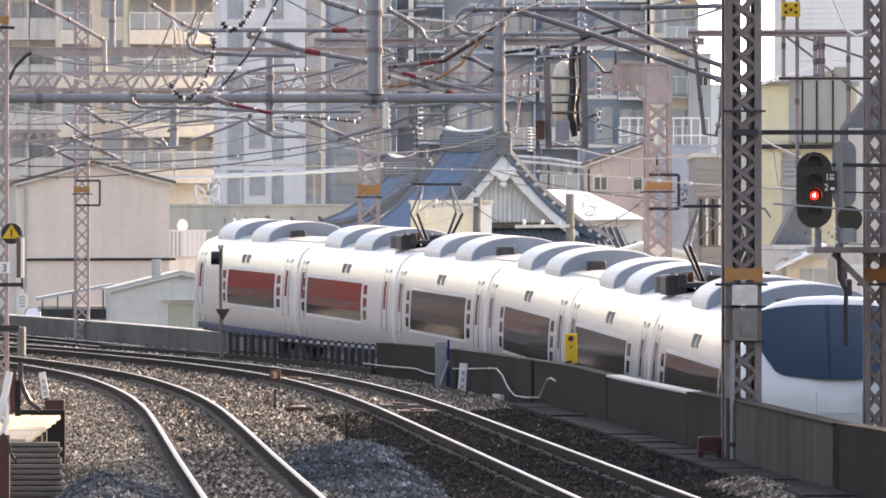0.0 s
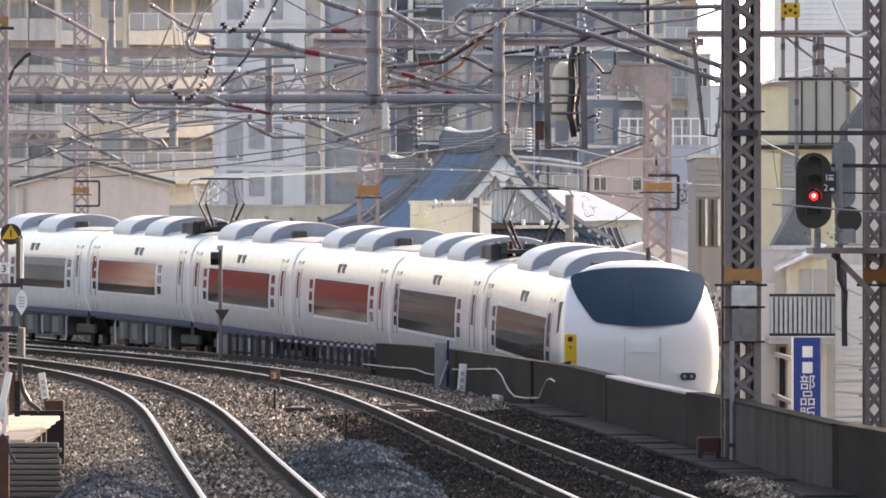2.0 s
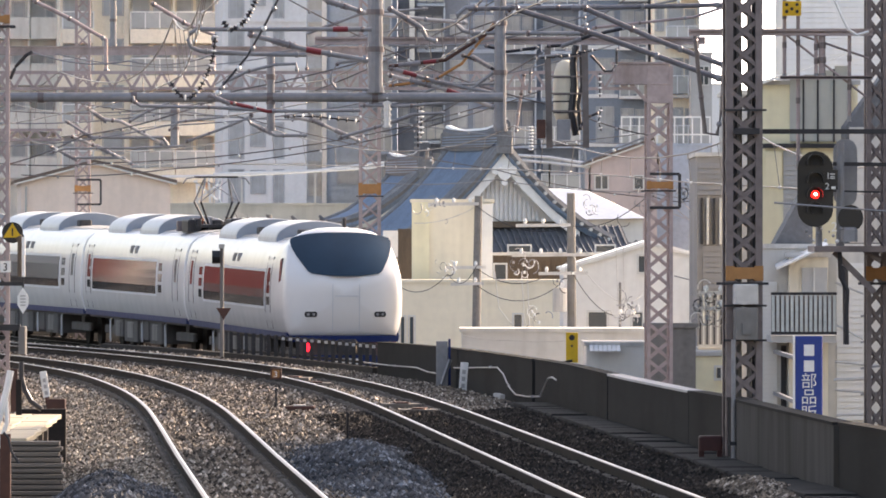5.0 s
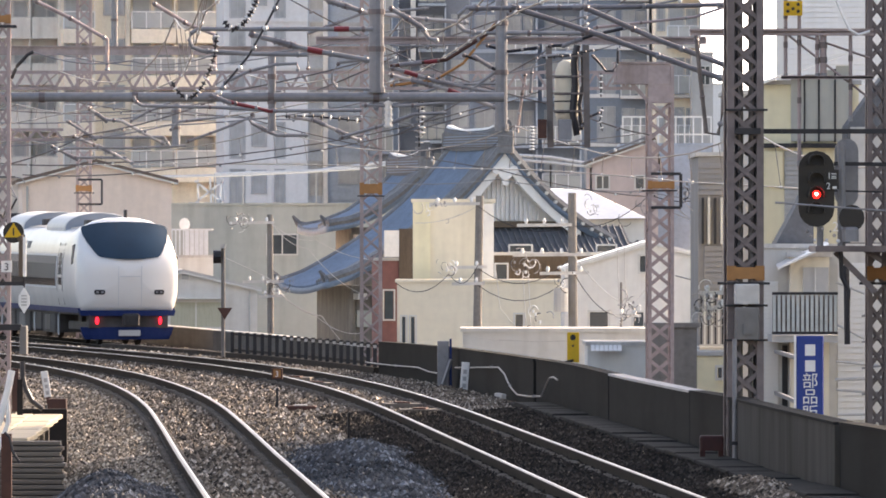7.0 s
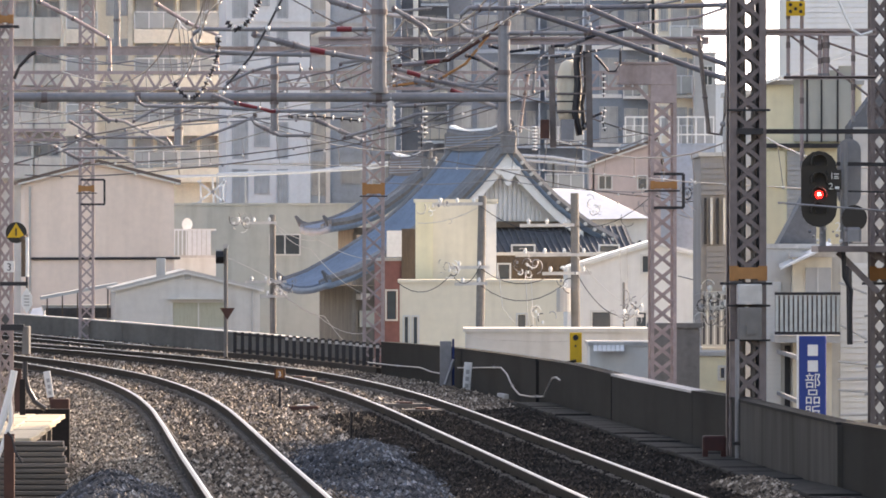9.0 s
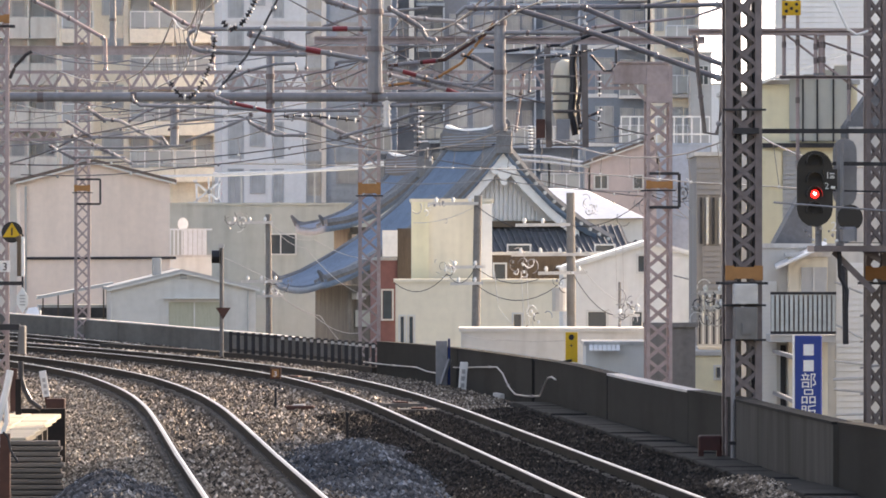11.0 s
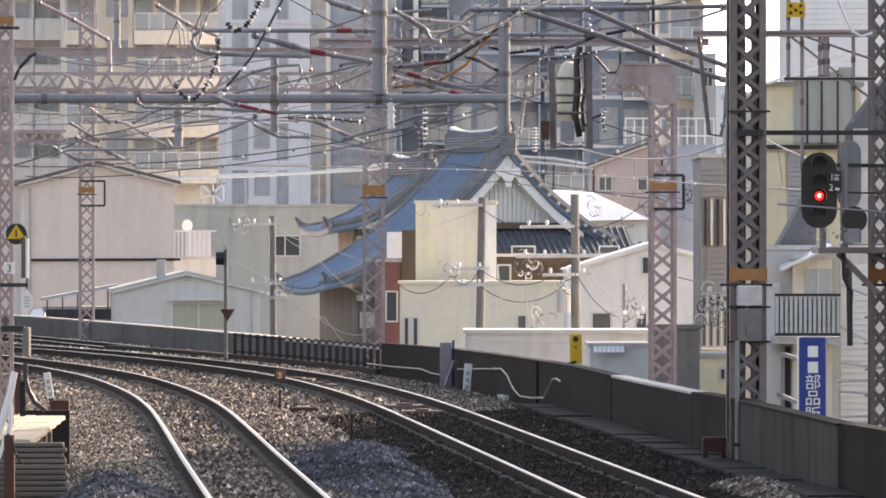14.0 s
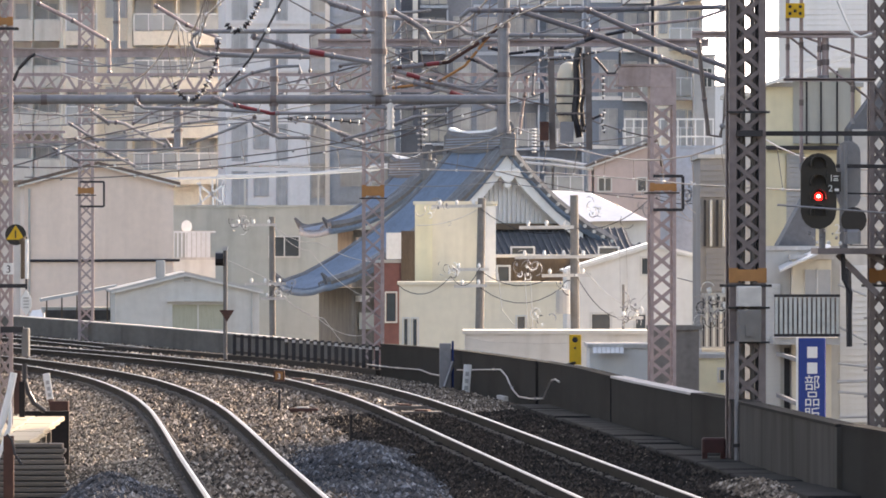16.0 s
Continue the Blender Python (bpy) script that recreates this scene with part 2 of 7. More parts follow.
# ---- mesh helpers ----
class Shape:
    """Collects vertices and faces of one mesh."""

    def __init__(self):
        self.v, self.f = [], []

    def add(self, verts, faces):
        k = len(self.v)
        self.v += [tuple(p) for p in verts]
        self.f += [tuple(i + k for i in q) for q in faces]
        return self

    def box(self, x0, x1, y0, y1, z0, z1, c=0.0):
        """A box; c cuts its upright and top edges off."""
        if c <= 0:
            return self.add([(x, y, z) for z in (z0, z1) for y in (y0, y1) for x in (x0, x1)],
                            [(0, 2, 3, 1), (4, 5, 7, 6), (0, 1, 5, 4), (2, 6, 7, 3), (0, 4, 6, 2), (1, 3, 7, 5)])
        def ring(i, z):
            a, b, d, e = x0 + i, x1 - i, y0 + i, y1 - i
            return [(a + c, d, z), (b - c, d, z), (b, d + c, z), (b, e - c, z), (b - c, e, z), (a + c, e, z), (a, e - c, z), (a, d + c, z)]
        return self.loft([ring(0, z0), ring(0, z1 - c), ring(c * 0.7, z1)])

    def loft(self, rings, caps=True):
        n, k = len(rings[0]), len(self.v)
        self.v += [tuple(p) for r in rings for p in r]
        for j in range(len(rings) - 1):
            for i in range(n):
                a, b = k + j * n + i, k + j * n + (i + 1) % n
                self.f.append((a, b, b + n, a + n))
        if caps:
            self.f.append(tuple(k + i for i in reversed(range(n))))
            self.f.append(tuple(k + (len(rings) - 1) * n + i for i in range(n)))
        return self

    def tube(self, pts, r, n=6, caps=True):
        """A round bar along points; r one radius, or one for each point."""
        pts = [Vector(p) for p in pts]
        rr = r if isinstance(r, (list, tuple)) else [r] * len(pts)
        rings = []
        for i, p in enumerate(pts):
            d = (pts[min(i + 1, len(pts) - 1)] - pts[max(i - 1, 0)]).normalized()
            a = d.cross(Vector((0, 0, 1)) if abs(d.z) < 0.9 else Vector((1, 0, 0))).normalized()
            b = a.cross(d)
            rings.append([p + (a * math.cos(2 * math.pi * k / n) + b * math.sin(2 * math.pi * k / n)) * rr[i] for k in range(n)])
        return self.loft(rings, caps)

    def bar(self, p, q, w, h=None):
        """A straight bar of rectangular section."""
        p, q, h = Vector(p), Vector(q), h or w
        d = (q - p).normalized()
        a = d.cross(Vector((0, 0, 1)) if abs(d.z) < 0.95 else Vector((0, 1, 0))).normalized() * w / 2
        b = a.cross(d).normalized() * h / 2
        return self.loft([[e - a - b, e + a - b, e + a + b, e - a + b] for e in (p, q)])

    def ball(self, c, r, n=6):
        """A knob: three rings between two ends."""
        x, y, z = c
        rings = [[(x + r * math.sin(t) * math.cos(2 * math.pi * k / n), y + r * math.sin(t) * math.sin(2 * math.pi * k / n), z - r * math.cos(t)) for k in range(n)]
                 for t in (0.15, 0.8, 1.57, 2.34, 2.99)]
        return self.loft(rings)

    def data(self, name, material, smooth=False):
        me = bpy.data.meshes.new(name)
        me.from_pydata(self.v, [], self.f)
        me.materials.append(material)
        if smooth:
            me.polygons.foreach_set("use_smooth", [True] * len(me.polygons))
        me.update()
        return me


def part(name, shape, material, parent=None, label="", smooth=False):
    ob = new(name, shape if isinstance(shape, bpy.types.Mesh) else shape.data(name, material, smooth))
    ob.parent = parent
    return tagged(ob, label)


def thing(name, x, y, z, label, category, group="", kind="", turn=0):
    ob = new(name)
    ob.matrix_basis = pose(x, y, z, 0, 0, turn)
    ob.empty_display_size = 0.2
    return tagged(ob, label, category, group, kind)


# ---- the lines of the tracks: sideways place at each distance ----
GRID = np.arange(0.0, 700.0, 0.5)


def line_from(nodes, at, value):
    slope = np.interp(GRID, [a for a, _ in nodes], [b for _, b in nodes])
    line = np.concatenate(([0.0], np.cumsum((slope[1:] + slope[:-1]) * 0.25)))
    return line + value - np.interp(at, GRID, line)


LOOP_X = line_from(((0, -0.038), (150, -0.039), (165, -0.045), (190, -0.066), (210, -0.1), (236, -0.137), (262, -0.165), (320, -0.25), (700, -0.7)), 99.5, 1.88)
RAMP_X = line_from(((0, -0.03), (146, -0.037), (161, -0.045), (192, -0.063), (212, -0.09), (247, -0.135), (282, -0.173), (292, -0.186), (340, -0.25), (700, -0.7)), 217, 1.27)
RAMP_Z = ((0, -3.0), (100, -2.4), (146, -1.83), (176, -1.52), (207, -1.07), (217, -0.97), (277, -0.35), (287, -0.3), (297, -0.23), (330, 0.0), (700, 0.0))


def loop_at(d, off=0.0):
    """Point on the loop line at distance d, off metres to the right of the nearer track's centre."""
    m = (np.interp(d + 0.5, GRID, LOOP_X) - np.interp(d - 0.5, GRID, LOOP_X))
    k = 1 / math.sqrt(1 + m * m)
    return float(np.interp(d, GRID, LOOP_X) + off * k), float(d - off * m * k)


def second_at(d, off=0.0):
    """Point beside the second track, which swings a little wide of the loop in the bend."""
    return loop_at(d, off - 3.6 + float(np.interp(d, (95, 120, 140, 155, 170, 190, 212), (0.04, 0.05, 0.085, 0.095, 0.07, 0.02, 0.0))))


def ramp_at(d, off=0.0):
    m = (np.interp(d + 0.5, GRID, RAMP_X) - np.interp(d - 0.5, GRID, RAMP_X))
    k = 1 / math.sqrt(1 + m * m)
    return float(np.interp(d, GRID, RAMP_X) + off * k), float(d - off * m * k)


def ramp_z(d):
    return float(np.interp(d, [a for a, _ in RAMP_Z], [b for _, b in RAMP_Z]))


def sweep(where, profile, d0, d1, step, height=lambda d: 0.0):
    """A profile of (sideways, up) drawn along a track line."""
    rings = []
    for d in np.arange(d0, d1 + 0.01, step):
        h = height(d)
        rings.append([(*where(d, o), z + h) for o, z in profile])
    return Shape().loft(rings)


# ---- ground, viaduct, tracks ----
def build_ground():
    s = Shape()
    s.add([(-2500, -300, -7.2), (2500, -300, -7.2), (2500, 4500, -7.2), (-2500, 4500, -7.2)], [(0, 1, 2, 3)])
    tagged(part("ground", s, M_DECK), "grey asphalt street level below the viaduct", "ground", kind="structure")
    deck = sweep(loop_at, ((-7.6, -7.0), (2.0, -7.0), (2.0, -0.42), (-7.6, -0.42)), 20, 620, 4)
    tagged(part("viaduct", deck, M_WALL), "dark concrete railway viaduct carrying two ballasted tracks", "viaduct", kind="structure")
    bed = sweep(loop_at, ((-7.5, -0.41), (1.98, -0.41), (1.98, -0.1), (1.5, -0.12), (0.75, -0.17), (-0.75, -0.17), (-1.4, -0.24),
                          (-2.2, -0.24), (-2.85, -0.17), (-4.35, -0.17), (-5.1, -0.26), (-7.5, -0.36)), 22, 618, 2)
    tagged(part("track_bed", bed, M_BALLAST), "brown crushed-stone ballast bed under two curving tracks", "ballast", kind="structure")
    ramp = sweep(ramp_at, ((-1.75, -5.0), (2.6, -5.0), (2.6, -0.2), (-1.75, -0.2)), 20, 600, 4, ramp_z)
    rbed = sweep(ramp_at, ((-1.72, -0.196), (2.3, -0.196), (2.3, -0.13), (0.8, -0.16), (-0.8, -0.16), (-1.72, -0.14)), 60, 420, 3, ramp_z)
    tagged(part("ramp_bed", rbed, M_BALLAST), "brown crushed-stone ballast bed of the ramp track", "ballast", kind="structure")
    tagged(part("ramp_deck", ramp, M_WALL), "concrete ramp carrying the single track up beside the viaduct", "viaduct", kind="structure")


RAIL = ((-0.0325, 0.0), (-0.0325, -0.035), (-0.01, -0.045), (-0.01, -0.12), (-0.0635, -0.135), (-0.0635, -0.15),
        (0.0635, -0.15), (0.0635, -0.135), (0.01, -0.12), (0.01, -0.045), (0.0325, -0.035), (0.0325, 0.0))


def build_track(where, centre, label, d0, d1, height=lambda d: 0.0, sleepers=(90, 200)):
    tr = thing("railway_track", 0, 0, 0, label, "track", kind="structure")
    for side in (-0.566, 0.566):
        rail = part("rail", sweep(where, [(centre + side + a, b) for a, b in RAIL], d0, d1, 1.5, height), M_RAIL, tr, "rusty brown rail")
        part("running_surface", sweep(where, [(centre + side + a, b) for a, b in ((0.0, 0.001), (0.029, 0.001), (0.024, 0.006), (0.002, 0.006))], d0, d1, 1.5, height), M_RAIL_TOP, rail, "polished bright steel rail head")
        part("worn_shoulder", sweep(where, [(centre + side + a, b) for a, b in ((-0.031, 0.001), (-0.001, 0.001), (-0.001, 0.005), (-0.028, 0.004))], d0, d1, 1.5, height), M_RAIL_SIDE, rail, "dull worn steel shoulder of the rail")
    me = Shape().box(-1.0, 1.0, -0.12, 0.12, -0.3, -0.152, 0.02)
    for x in (-0.66, -0.47, 0.47, 0.66):
        me.box(x - 0.035, x + 0.035, -0.05, 0.05, -0.152, -0.03, 0.015)
    me = me.data("sleeper", M_SLEEPER)
    for i, d in enumerate(np.arange(sleepers[0], sleepers[1], 0.62)):
        x, y = where(d, centre)
        x2, y2 = where(d + 1, centre)
        ob = new("sleeper", me)
        ob.parent = tr
        ob.matrix_basis = pose(x, y, height(d) - 0.06 + random.uniform(-0.015, 0.01), 0, 0, math.degrees(math.atan2(y2 - y, x2 - x)) - 90)


def build_ballast():
    """Loose crushed stone on both tracks, denser where the ballast has been heaped."""
    rng = np.random.default_rng(4)
    def scatter(name, label, n, d0, d1, o0, o1, level, size, material, where=loop_at):
        d = d0 + (d1 - d0) * rng.random(n) ** 1.25
        o = rng.uniform(o0, o1, n)
        c = np.array([where(a, b) for a, b in zip(d, o)])
        z = level(o, d) + rng.uniform(-0.02, 0.02, n)
        base = np.array([(1, 0, 0), (-0.5, 0.87, 0), (-0.5, -0.87, 0), (0.1, 0.1, 0.8), (0, 0, -0.8)])
        ang, r = rng.uniform(0, 6.28, n), size * rng.uniform(0.55, 1.35, n)
        jit = base[None] * r[:, None, None] * rng.uniform(0.7, 1.3, (n, 5, 3))
        ca, sa = np.cos(ang)[:, None], np.sin(ang)[:, None]
        v = np.stack((jit[..., 0] * ca - jit[..., 1] * sa + c[:, :1], jit[..., 0] * sa + jit[..., 1] * ca + c[:, 1:], jit[..., 2] + z[:, None]), -1)
        f = np.array([(0, 1, 3), (1, 2, 3), (2, 0, 3), (1, 0, 4), (2, 1, 4), (0, 2, 4)])
        faces = (f[None] + 5 * np.arange(n)[:, None, None]).reshape(-1, 3)
        me = bpy.data.meshes.new(name)
        me.from_pydata(v.reshape(-1, 3).tolist(), [], faces.tolist())
        me.materials.append(material)
        tagged(new(name, me), label, "ballast", kind="stuff")
    def level(o, d):
        return np.interp(o, (-7.5, -5.1, -4.35, -2.85, -2.2, -1.4, -0.75, 0.75, 1.5, 1.98), (-0.36, -0.26, -0.17, -0.17, -0.24, -0.24, -0.17, -0.17, -0.12, -0.1))
    scatter("ballast_stones", "loose brown and cream crushed ballast stones between the rails", 120000, 90, 240, -6.6, 1.95, level, 0.041, M_STONE)
    # Paler stones brighten the left shoulder like a sunlit patch.
    scatter("ballast_sunlit_stones", "crushed stones beside the second track, paled to stand in for sunlight", 42000, 106, 190, -6.6, -4.25, level, 0.034, M_STONE_PALE)
    scatter("ballast_shoulder_stones", "brown crushed stones banked against the wall", 9000, 152, 215, 0.95, 1.95, level, 0.036, M_STONE)
    # Darker stones deepen the cast shade over the nearer track by colour.
    scatter("ballast_shaded_stones", "crushed stones round the nearer track, darkened to stand in for shade", 62000, 92, 160, -1.4, 1.97, lambda o, d: level(o, d) + 0.03, 0.038, M_STONE_SHADE)
    scatter("ballast_far_stones", "pale brown crushed stones on the far curve", 30000, 236, 345, -6.6, 1.95, level, 0.05, M_STONE)
    scatter("ramp_ballast_stones", "pale brown crushed stones on the ramp track", 24000, 222, 350, -1.65, 2.25,
            lambda o, d: np.interp(d, [a for a, _ in RAMP_Z], [b for _, b in RAMP_Z]) - 0.14, 0.045, M_STONE, ramp_at)
    def heap(mid_o, mid_d, wide, long, high):
        return lambda o, d: level(o, d) + high * np.exp(-((o - mid_o) / wide) ** 2 - ((d - mid_d) / long) ** 2) - 0.02
    scatter("ballast_heap", "pale crushed stones heaped beside the cable trough", 4200, 101, 108.5, 1.2, 1.85, lambda o, d: level(o, d) + 0.15 * np.exp(-((o - 1.5) / 0.35) ** 2 - ((d - 105.5) / 4) ** 2), 0.03, M_STONE)
    # These heaps carry their bluish shade in the stone colour.
    for o, d, w, g, h in ((-2.0, 119, 0.5, 8, 0.42), (-5.05, 106, 0.45, 5, 0.36), (-1.7, 131, 0.5, 5, 0.2)):
        scatter("ballast_heap", "crushed stone heaped between the tracks, tinted grey-blue for skylit shade", 9000, d - 1.5 * g, d + 1.5 * g, o - 1.6 * w, o + 1.6 * w, heap(o, d, w, g, h), 0.033, M_STONE_BLUE)


def build_parapet():
    """Wall panels between the loop line and the ramp, then the far wall beyond the ramp track."""
    def panels(name, label, where, off, cuts, top, base, pale, concrete):
        wall = thing(name, 0, 0, 0, label, "wall", kind="structure")
        for a, b, shift in cuts:
            s = Shape()
            rings = []
            for d in np.linspace(a + 0.03, b - 0.03, max(2, int((b - a) / 2))):
                p, q = where(d, off + shift), where(d, off + shift + 0.18)
                rings.append([(*p, base(d)), (*q, base(d)), (*q, top(d)), (*p, top(d))])
            pan = part("wall_panel", s.loft(rings), M_WALL3 if a == 104 else concrete, wall)
            rings = []
            for d in np.linspace(a + 0.03, b - 0.03, max(2, int((b - a) / 2))):
                p, q = where(d, off + shift - 0.015), where(d, off + shift + 0.2)
                rings.append([(*p, top(d) + 0.001), (*q, top(d) + 0.001), (*q, top(d) + 0.03), (*p, top(d) + 0.03)])
            part("coping", Shape().loft(rings), M_COPING if a in pale else concrete, pan, "concrete coping, pale on chosen panels")
    # Panel 128 gets pale coping in place of the sun falling on it.
    panels("wall_1", "dark concrete parapet wall beside the track", loop_at, 2.2,
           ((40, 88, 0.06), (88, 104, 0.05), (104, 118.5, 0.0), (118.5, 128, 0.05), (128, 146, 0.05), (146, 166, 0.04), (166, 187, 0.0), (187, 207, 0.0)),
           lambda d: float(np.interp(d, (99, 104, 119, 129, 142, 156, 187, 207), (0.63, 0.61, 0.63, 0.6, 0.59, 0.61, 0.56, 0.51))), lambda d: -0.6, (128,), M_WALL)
    panels("wall_2", "weathered concrete wall beyond the ramp track", ramp_at, 2.35, ((262, 288, 0), (288, 304, 0), (304, 330, 0), (330, 400, 0)),
           lambda d: ramp_z(d) + 0.42, lambda d: -4.5, (262, 288, 304, 330), M_WALL2)


def build_fence():
    fence = thing("metal_fence", 0, 0, 0, "dark steel bar fence with pale bolt heads beside the ramp", "fence", kind="structure")
    me = Shape().box(-0.04, 0.04, -0.02, 0.02, 0.0, 0.5).data("fence_bar", M_DARK)
    cap = Shape().box(-0.035, 0.035, -0.024, 0.024, 0.4, 0.46).data("fence_cap", M_COPING)
    for d in np.arange(208, 238, 1.45):
        x, y = loop_at(d, 2.22)
        b = new("fence_bar", me)
        b.parent = fence
        b.matrix_basis = pose(x, y, 0.0)
        if d < 228:
            k = new("fence_cap", cap)
            k.parent = b
            k.matrix_basis = pose(0, -0.004, 0)
    part("kerb", sweep(loop_at, ((2.12, -0.6), (2.4, -0.6), (2.4, 0.02), (2.12, 0.02)), 207.2, 262, 2), M_RAIL, fence, "brown stained concrete kerb")
    for z in (0.06, 0.42):
        part("fence_rail", sweep(loop_at, ((2.25, z), (2.3, z), (2.3, z + 0.05), (2.25, z + 0.05)), 207.5, 238, 2), M_RAIL, fence)


build_ground()
build_track(loop_at, 0.0, "curving railway track on concrete sleepers in brown ballast", 30, 600)
build_track(second_at, 0.0, "second curving railway track on concrete sleepers in brown ballast", 30, 600)
build_track(ramp_at, 0.0, "single railway track on the ramp behind the wall", 60, 596, ramp_z, (225, 300))
build_ballast()
build_parapet()
build_fence()


# ---- the train ----
def section(y, k=1.0, lift=0.0):
    """The outline of the body across, at y; closed at the floor."""
    right = [(1.27, 0.94), (1.35, 1.1), (1.425, 1.42), (1.435, 1.9), (1.41, 2.35), (1.35, 2.72), (1.25, 2.96), (1.08, 3.12), (0.8, 3.22), (0.45, 3.275)]
    pts = right + [(0.0, 3.29)] + [(-a, b) for a, b in reversed(right)]
    return [(a * k, y, 2.0 + (b - 2.0 + lift * max(0.0, b - 2.7) / 0.59) * k) for a, b in pts]


def side_x(z):
    return float(np.interp(z, (0.98, 1.1, 1.42, 1.9, 2.35, 2.75, 3.05), (1.27, 1.35, 1.425, 1.435, 1.41, 1.343, 1.24)))


def nose_y(x, z):
    up = max(0.0, z - 2.3)
    return -10.05 + 0.42 * (abs(x) / 1.43) ** 2.4 + 0.95 * up ** 1.35 + 0.05 * max(0.0, 2.3 - z) ** 2


def build_car(window, units, pantograph, nose, glass):
    car = thing("train_car", 0, 0, 0, "white express train car with dark windows and blue stripe", "train car", "cars of the train")
    h = 9.86
    if nose:  # the rounded cab points to the rear end, -y
        car["label"] = "white train end car with rounded cab and dark blue windscreen"
        rings = [section(h, 0.98), section(h - 0.06), section(h - 0.08), section(h - 0.5), section(0), section(-6.6), section(-7.2, 1.0, 0.06), section(-7.8, 1.0, 0.17)]
        for k, back in ((1.0, 0.34), (0.985, 0.12), (0.95, 0.03), (0.85, 0.0), (0.65, 0.0), (0.4, 0.0), (0.1, 0.0)):
            rings.append([(x, max(nose_y(x, z) + back, -10.4), z) for x, _, z in section(0, k, 0.25)])
    else:
        rings = [section(h, 0.98), section(h - 0.06), section(h - 0.08), section(h - 0.5), section(-h + 0.5), section(-h + 0.08), section(-h + 0.06), section(-h, 0.98)]
    part("body", Shape().loft([list(reversed(r)) for r in rings]), M_BODY, car, "glossy white body", True)
    part("roof", Shape().loft([[(x, y, z) for x, z in ((-0.95, 3.1), (0.95, 3.1), (0.8, 3.24), (0.45, 3.295), (0, 3.31), (-0.45, 3.295), (-0.8, 3.24))] for y in ((-6.4 if nose else -h + 0.2), h - 0.2)]), M_ROOF, car, "dull pale grey roof")
    for sx in (-1, 1):
        part("lower_stripe", Shape().box(min(sx * 1.2, sx * 1.345), max(sx * 1.2, sx * 1.345), -h + 0.1 if not nose else -9.4, h - 0.1, 0.9, 1.04), M_BLUE, car, "deep blue stripe")
        a, b = h - 19.7 * window[1], h - 19.7 * window[0]
        def panel(y0, y1, z0, z1, out, name, material, parent, label=""):
            zs = [z0 + (z1 - z0) * k / 4 for k in range(5)]
            return part(name, Shape().loft([[(sx * (side_x(z) - 0.04), y0, z), (sx * (side_x(z) + out), y0, z), (sx * (side_x(z) + out), y1, z), (sx * (side_x(z) - 0.04), y1, z)] for z in zs]), material, parent, label)

        n = 7
        frame_ = panel(a - 0.12, b + 0.12, 1.56, 2.51, 0.006, "window_frame", M_TRIM, car, "pale grey window surround")
        for i in range(n):
            panel(a + (b - a) * i / n + 0.008, a + (b - a) * (i + 1) / n - 0.008, 1.62, 2.45, 0.012, "window", glass, frame_, "dark tinted window")
        for y in (a - 0.75, b + 0.75):
            for z in (1.66, 1.94, 2.22):
                panel(y - 0.28, y + 0.28, z, z + 0.2, 0.012, "small_window", glass, car)
        for y in ((h - 1.3, -h + 1.6) if not nose else (h - 1.3, -6.6)):
            door = panel(y - 0.42, y + 0.42, 1.12, 2.8, 0.007, "door", M_BODY, car, "white plug door")
            panel(y - 0.5, y - 0.45, 1.1, 2.82, 0.01, "door_seal", M_UNDER, door)
            panel(y + 0.45, y + 0.5, 1.1, 2.82, 0.01, "door_seal", M_UNDER, door)
            panel(y - 0.18, y + 0.18, 1.95, 2.55, 0.012, "door_window", glass, door)
        for dy in (-0.75, 0.15):
            panel(dy, dy + 0.55, 2.64, 2.84, 0.008, "vent", M_TANK, car, "small grey slot")
        for y, zl in ((-5.4, 0.25), (-1.0, 0.3), (5.2, 0.22)):
            part("drain_pipe", Shape().tube([(sx * 1.27, y, zl), (sx * 1.27, y, 0.8), (sx * 1.2, y + 0.15, 0.87)], 0.03, 6), M_TRIM, car, "pale vertical pipe")
        for y0, y1 in ((-3.9, -2.9), (0.7, 1.9), (3.3, 4.2)):
            part("tank", Shape().box(min(sx * 1.1, sx * 1.275), max(sx * 1.1, sx * 1.275), y0, y1, 0.38, 0.8, 0.03), M_TANK, car, "dusty grey-brown tank")
    for u in units:
        y0 = h - 19.7 * u
        arch = [(1.0 * math.cos(t), 3.16 + 0.5 * math.sin(t) ** 0.8) for t in np.linspace(0.0, math.pi, 27)]
        unit = part("roof_cooler", Shape().loft([[(x * k, y, 3.16 + (z - 3.16) * k) for x, z in arch] for y, k in ((y0, 0.985), (y0 + 0.05, 1.0), (y0 + 3.3, 1.0), (y0 + 3.5, 0.9))]), M_COVER, car, "rounded white cooler cover")
        part("end_face", Shape().loft([[(x * 0.975, y, 3.16 + (z - 3.16) * 0.955) for x, z in arch] for y in (y0 + 0.02, y0 - 0.02)]), M_UNITFACE, unit, "louvred end face, its blue-grey standing in for shade")
        part("cover_foot", Shape().box(-0.99, 0.99, y0 + 0.1, y0 + 3.4, 3.08, 3.158), M_UNIT, unit)
        part("roof_box", Shape().box(-0.55, -0.2, y0 - 1.1, y0 - 0.6, 3.2, 3.46, 0.03), M_UNDER, car)
    if pantograph:
        y0 = h - 19.7 * 0.8
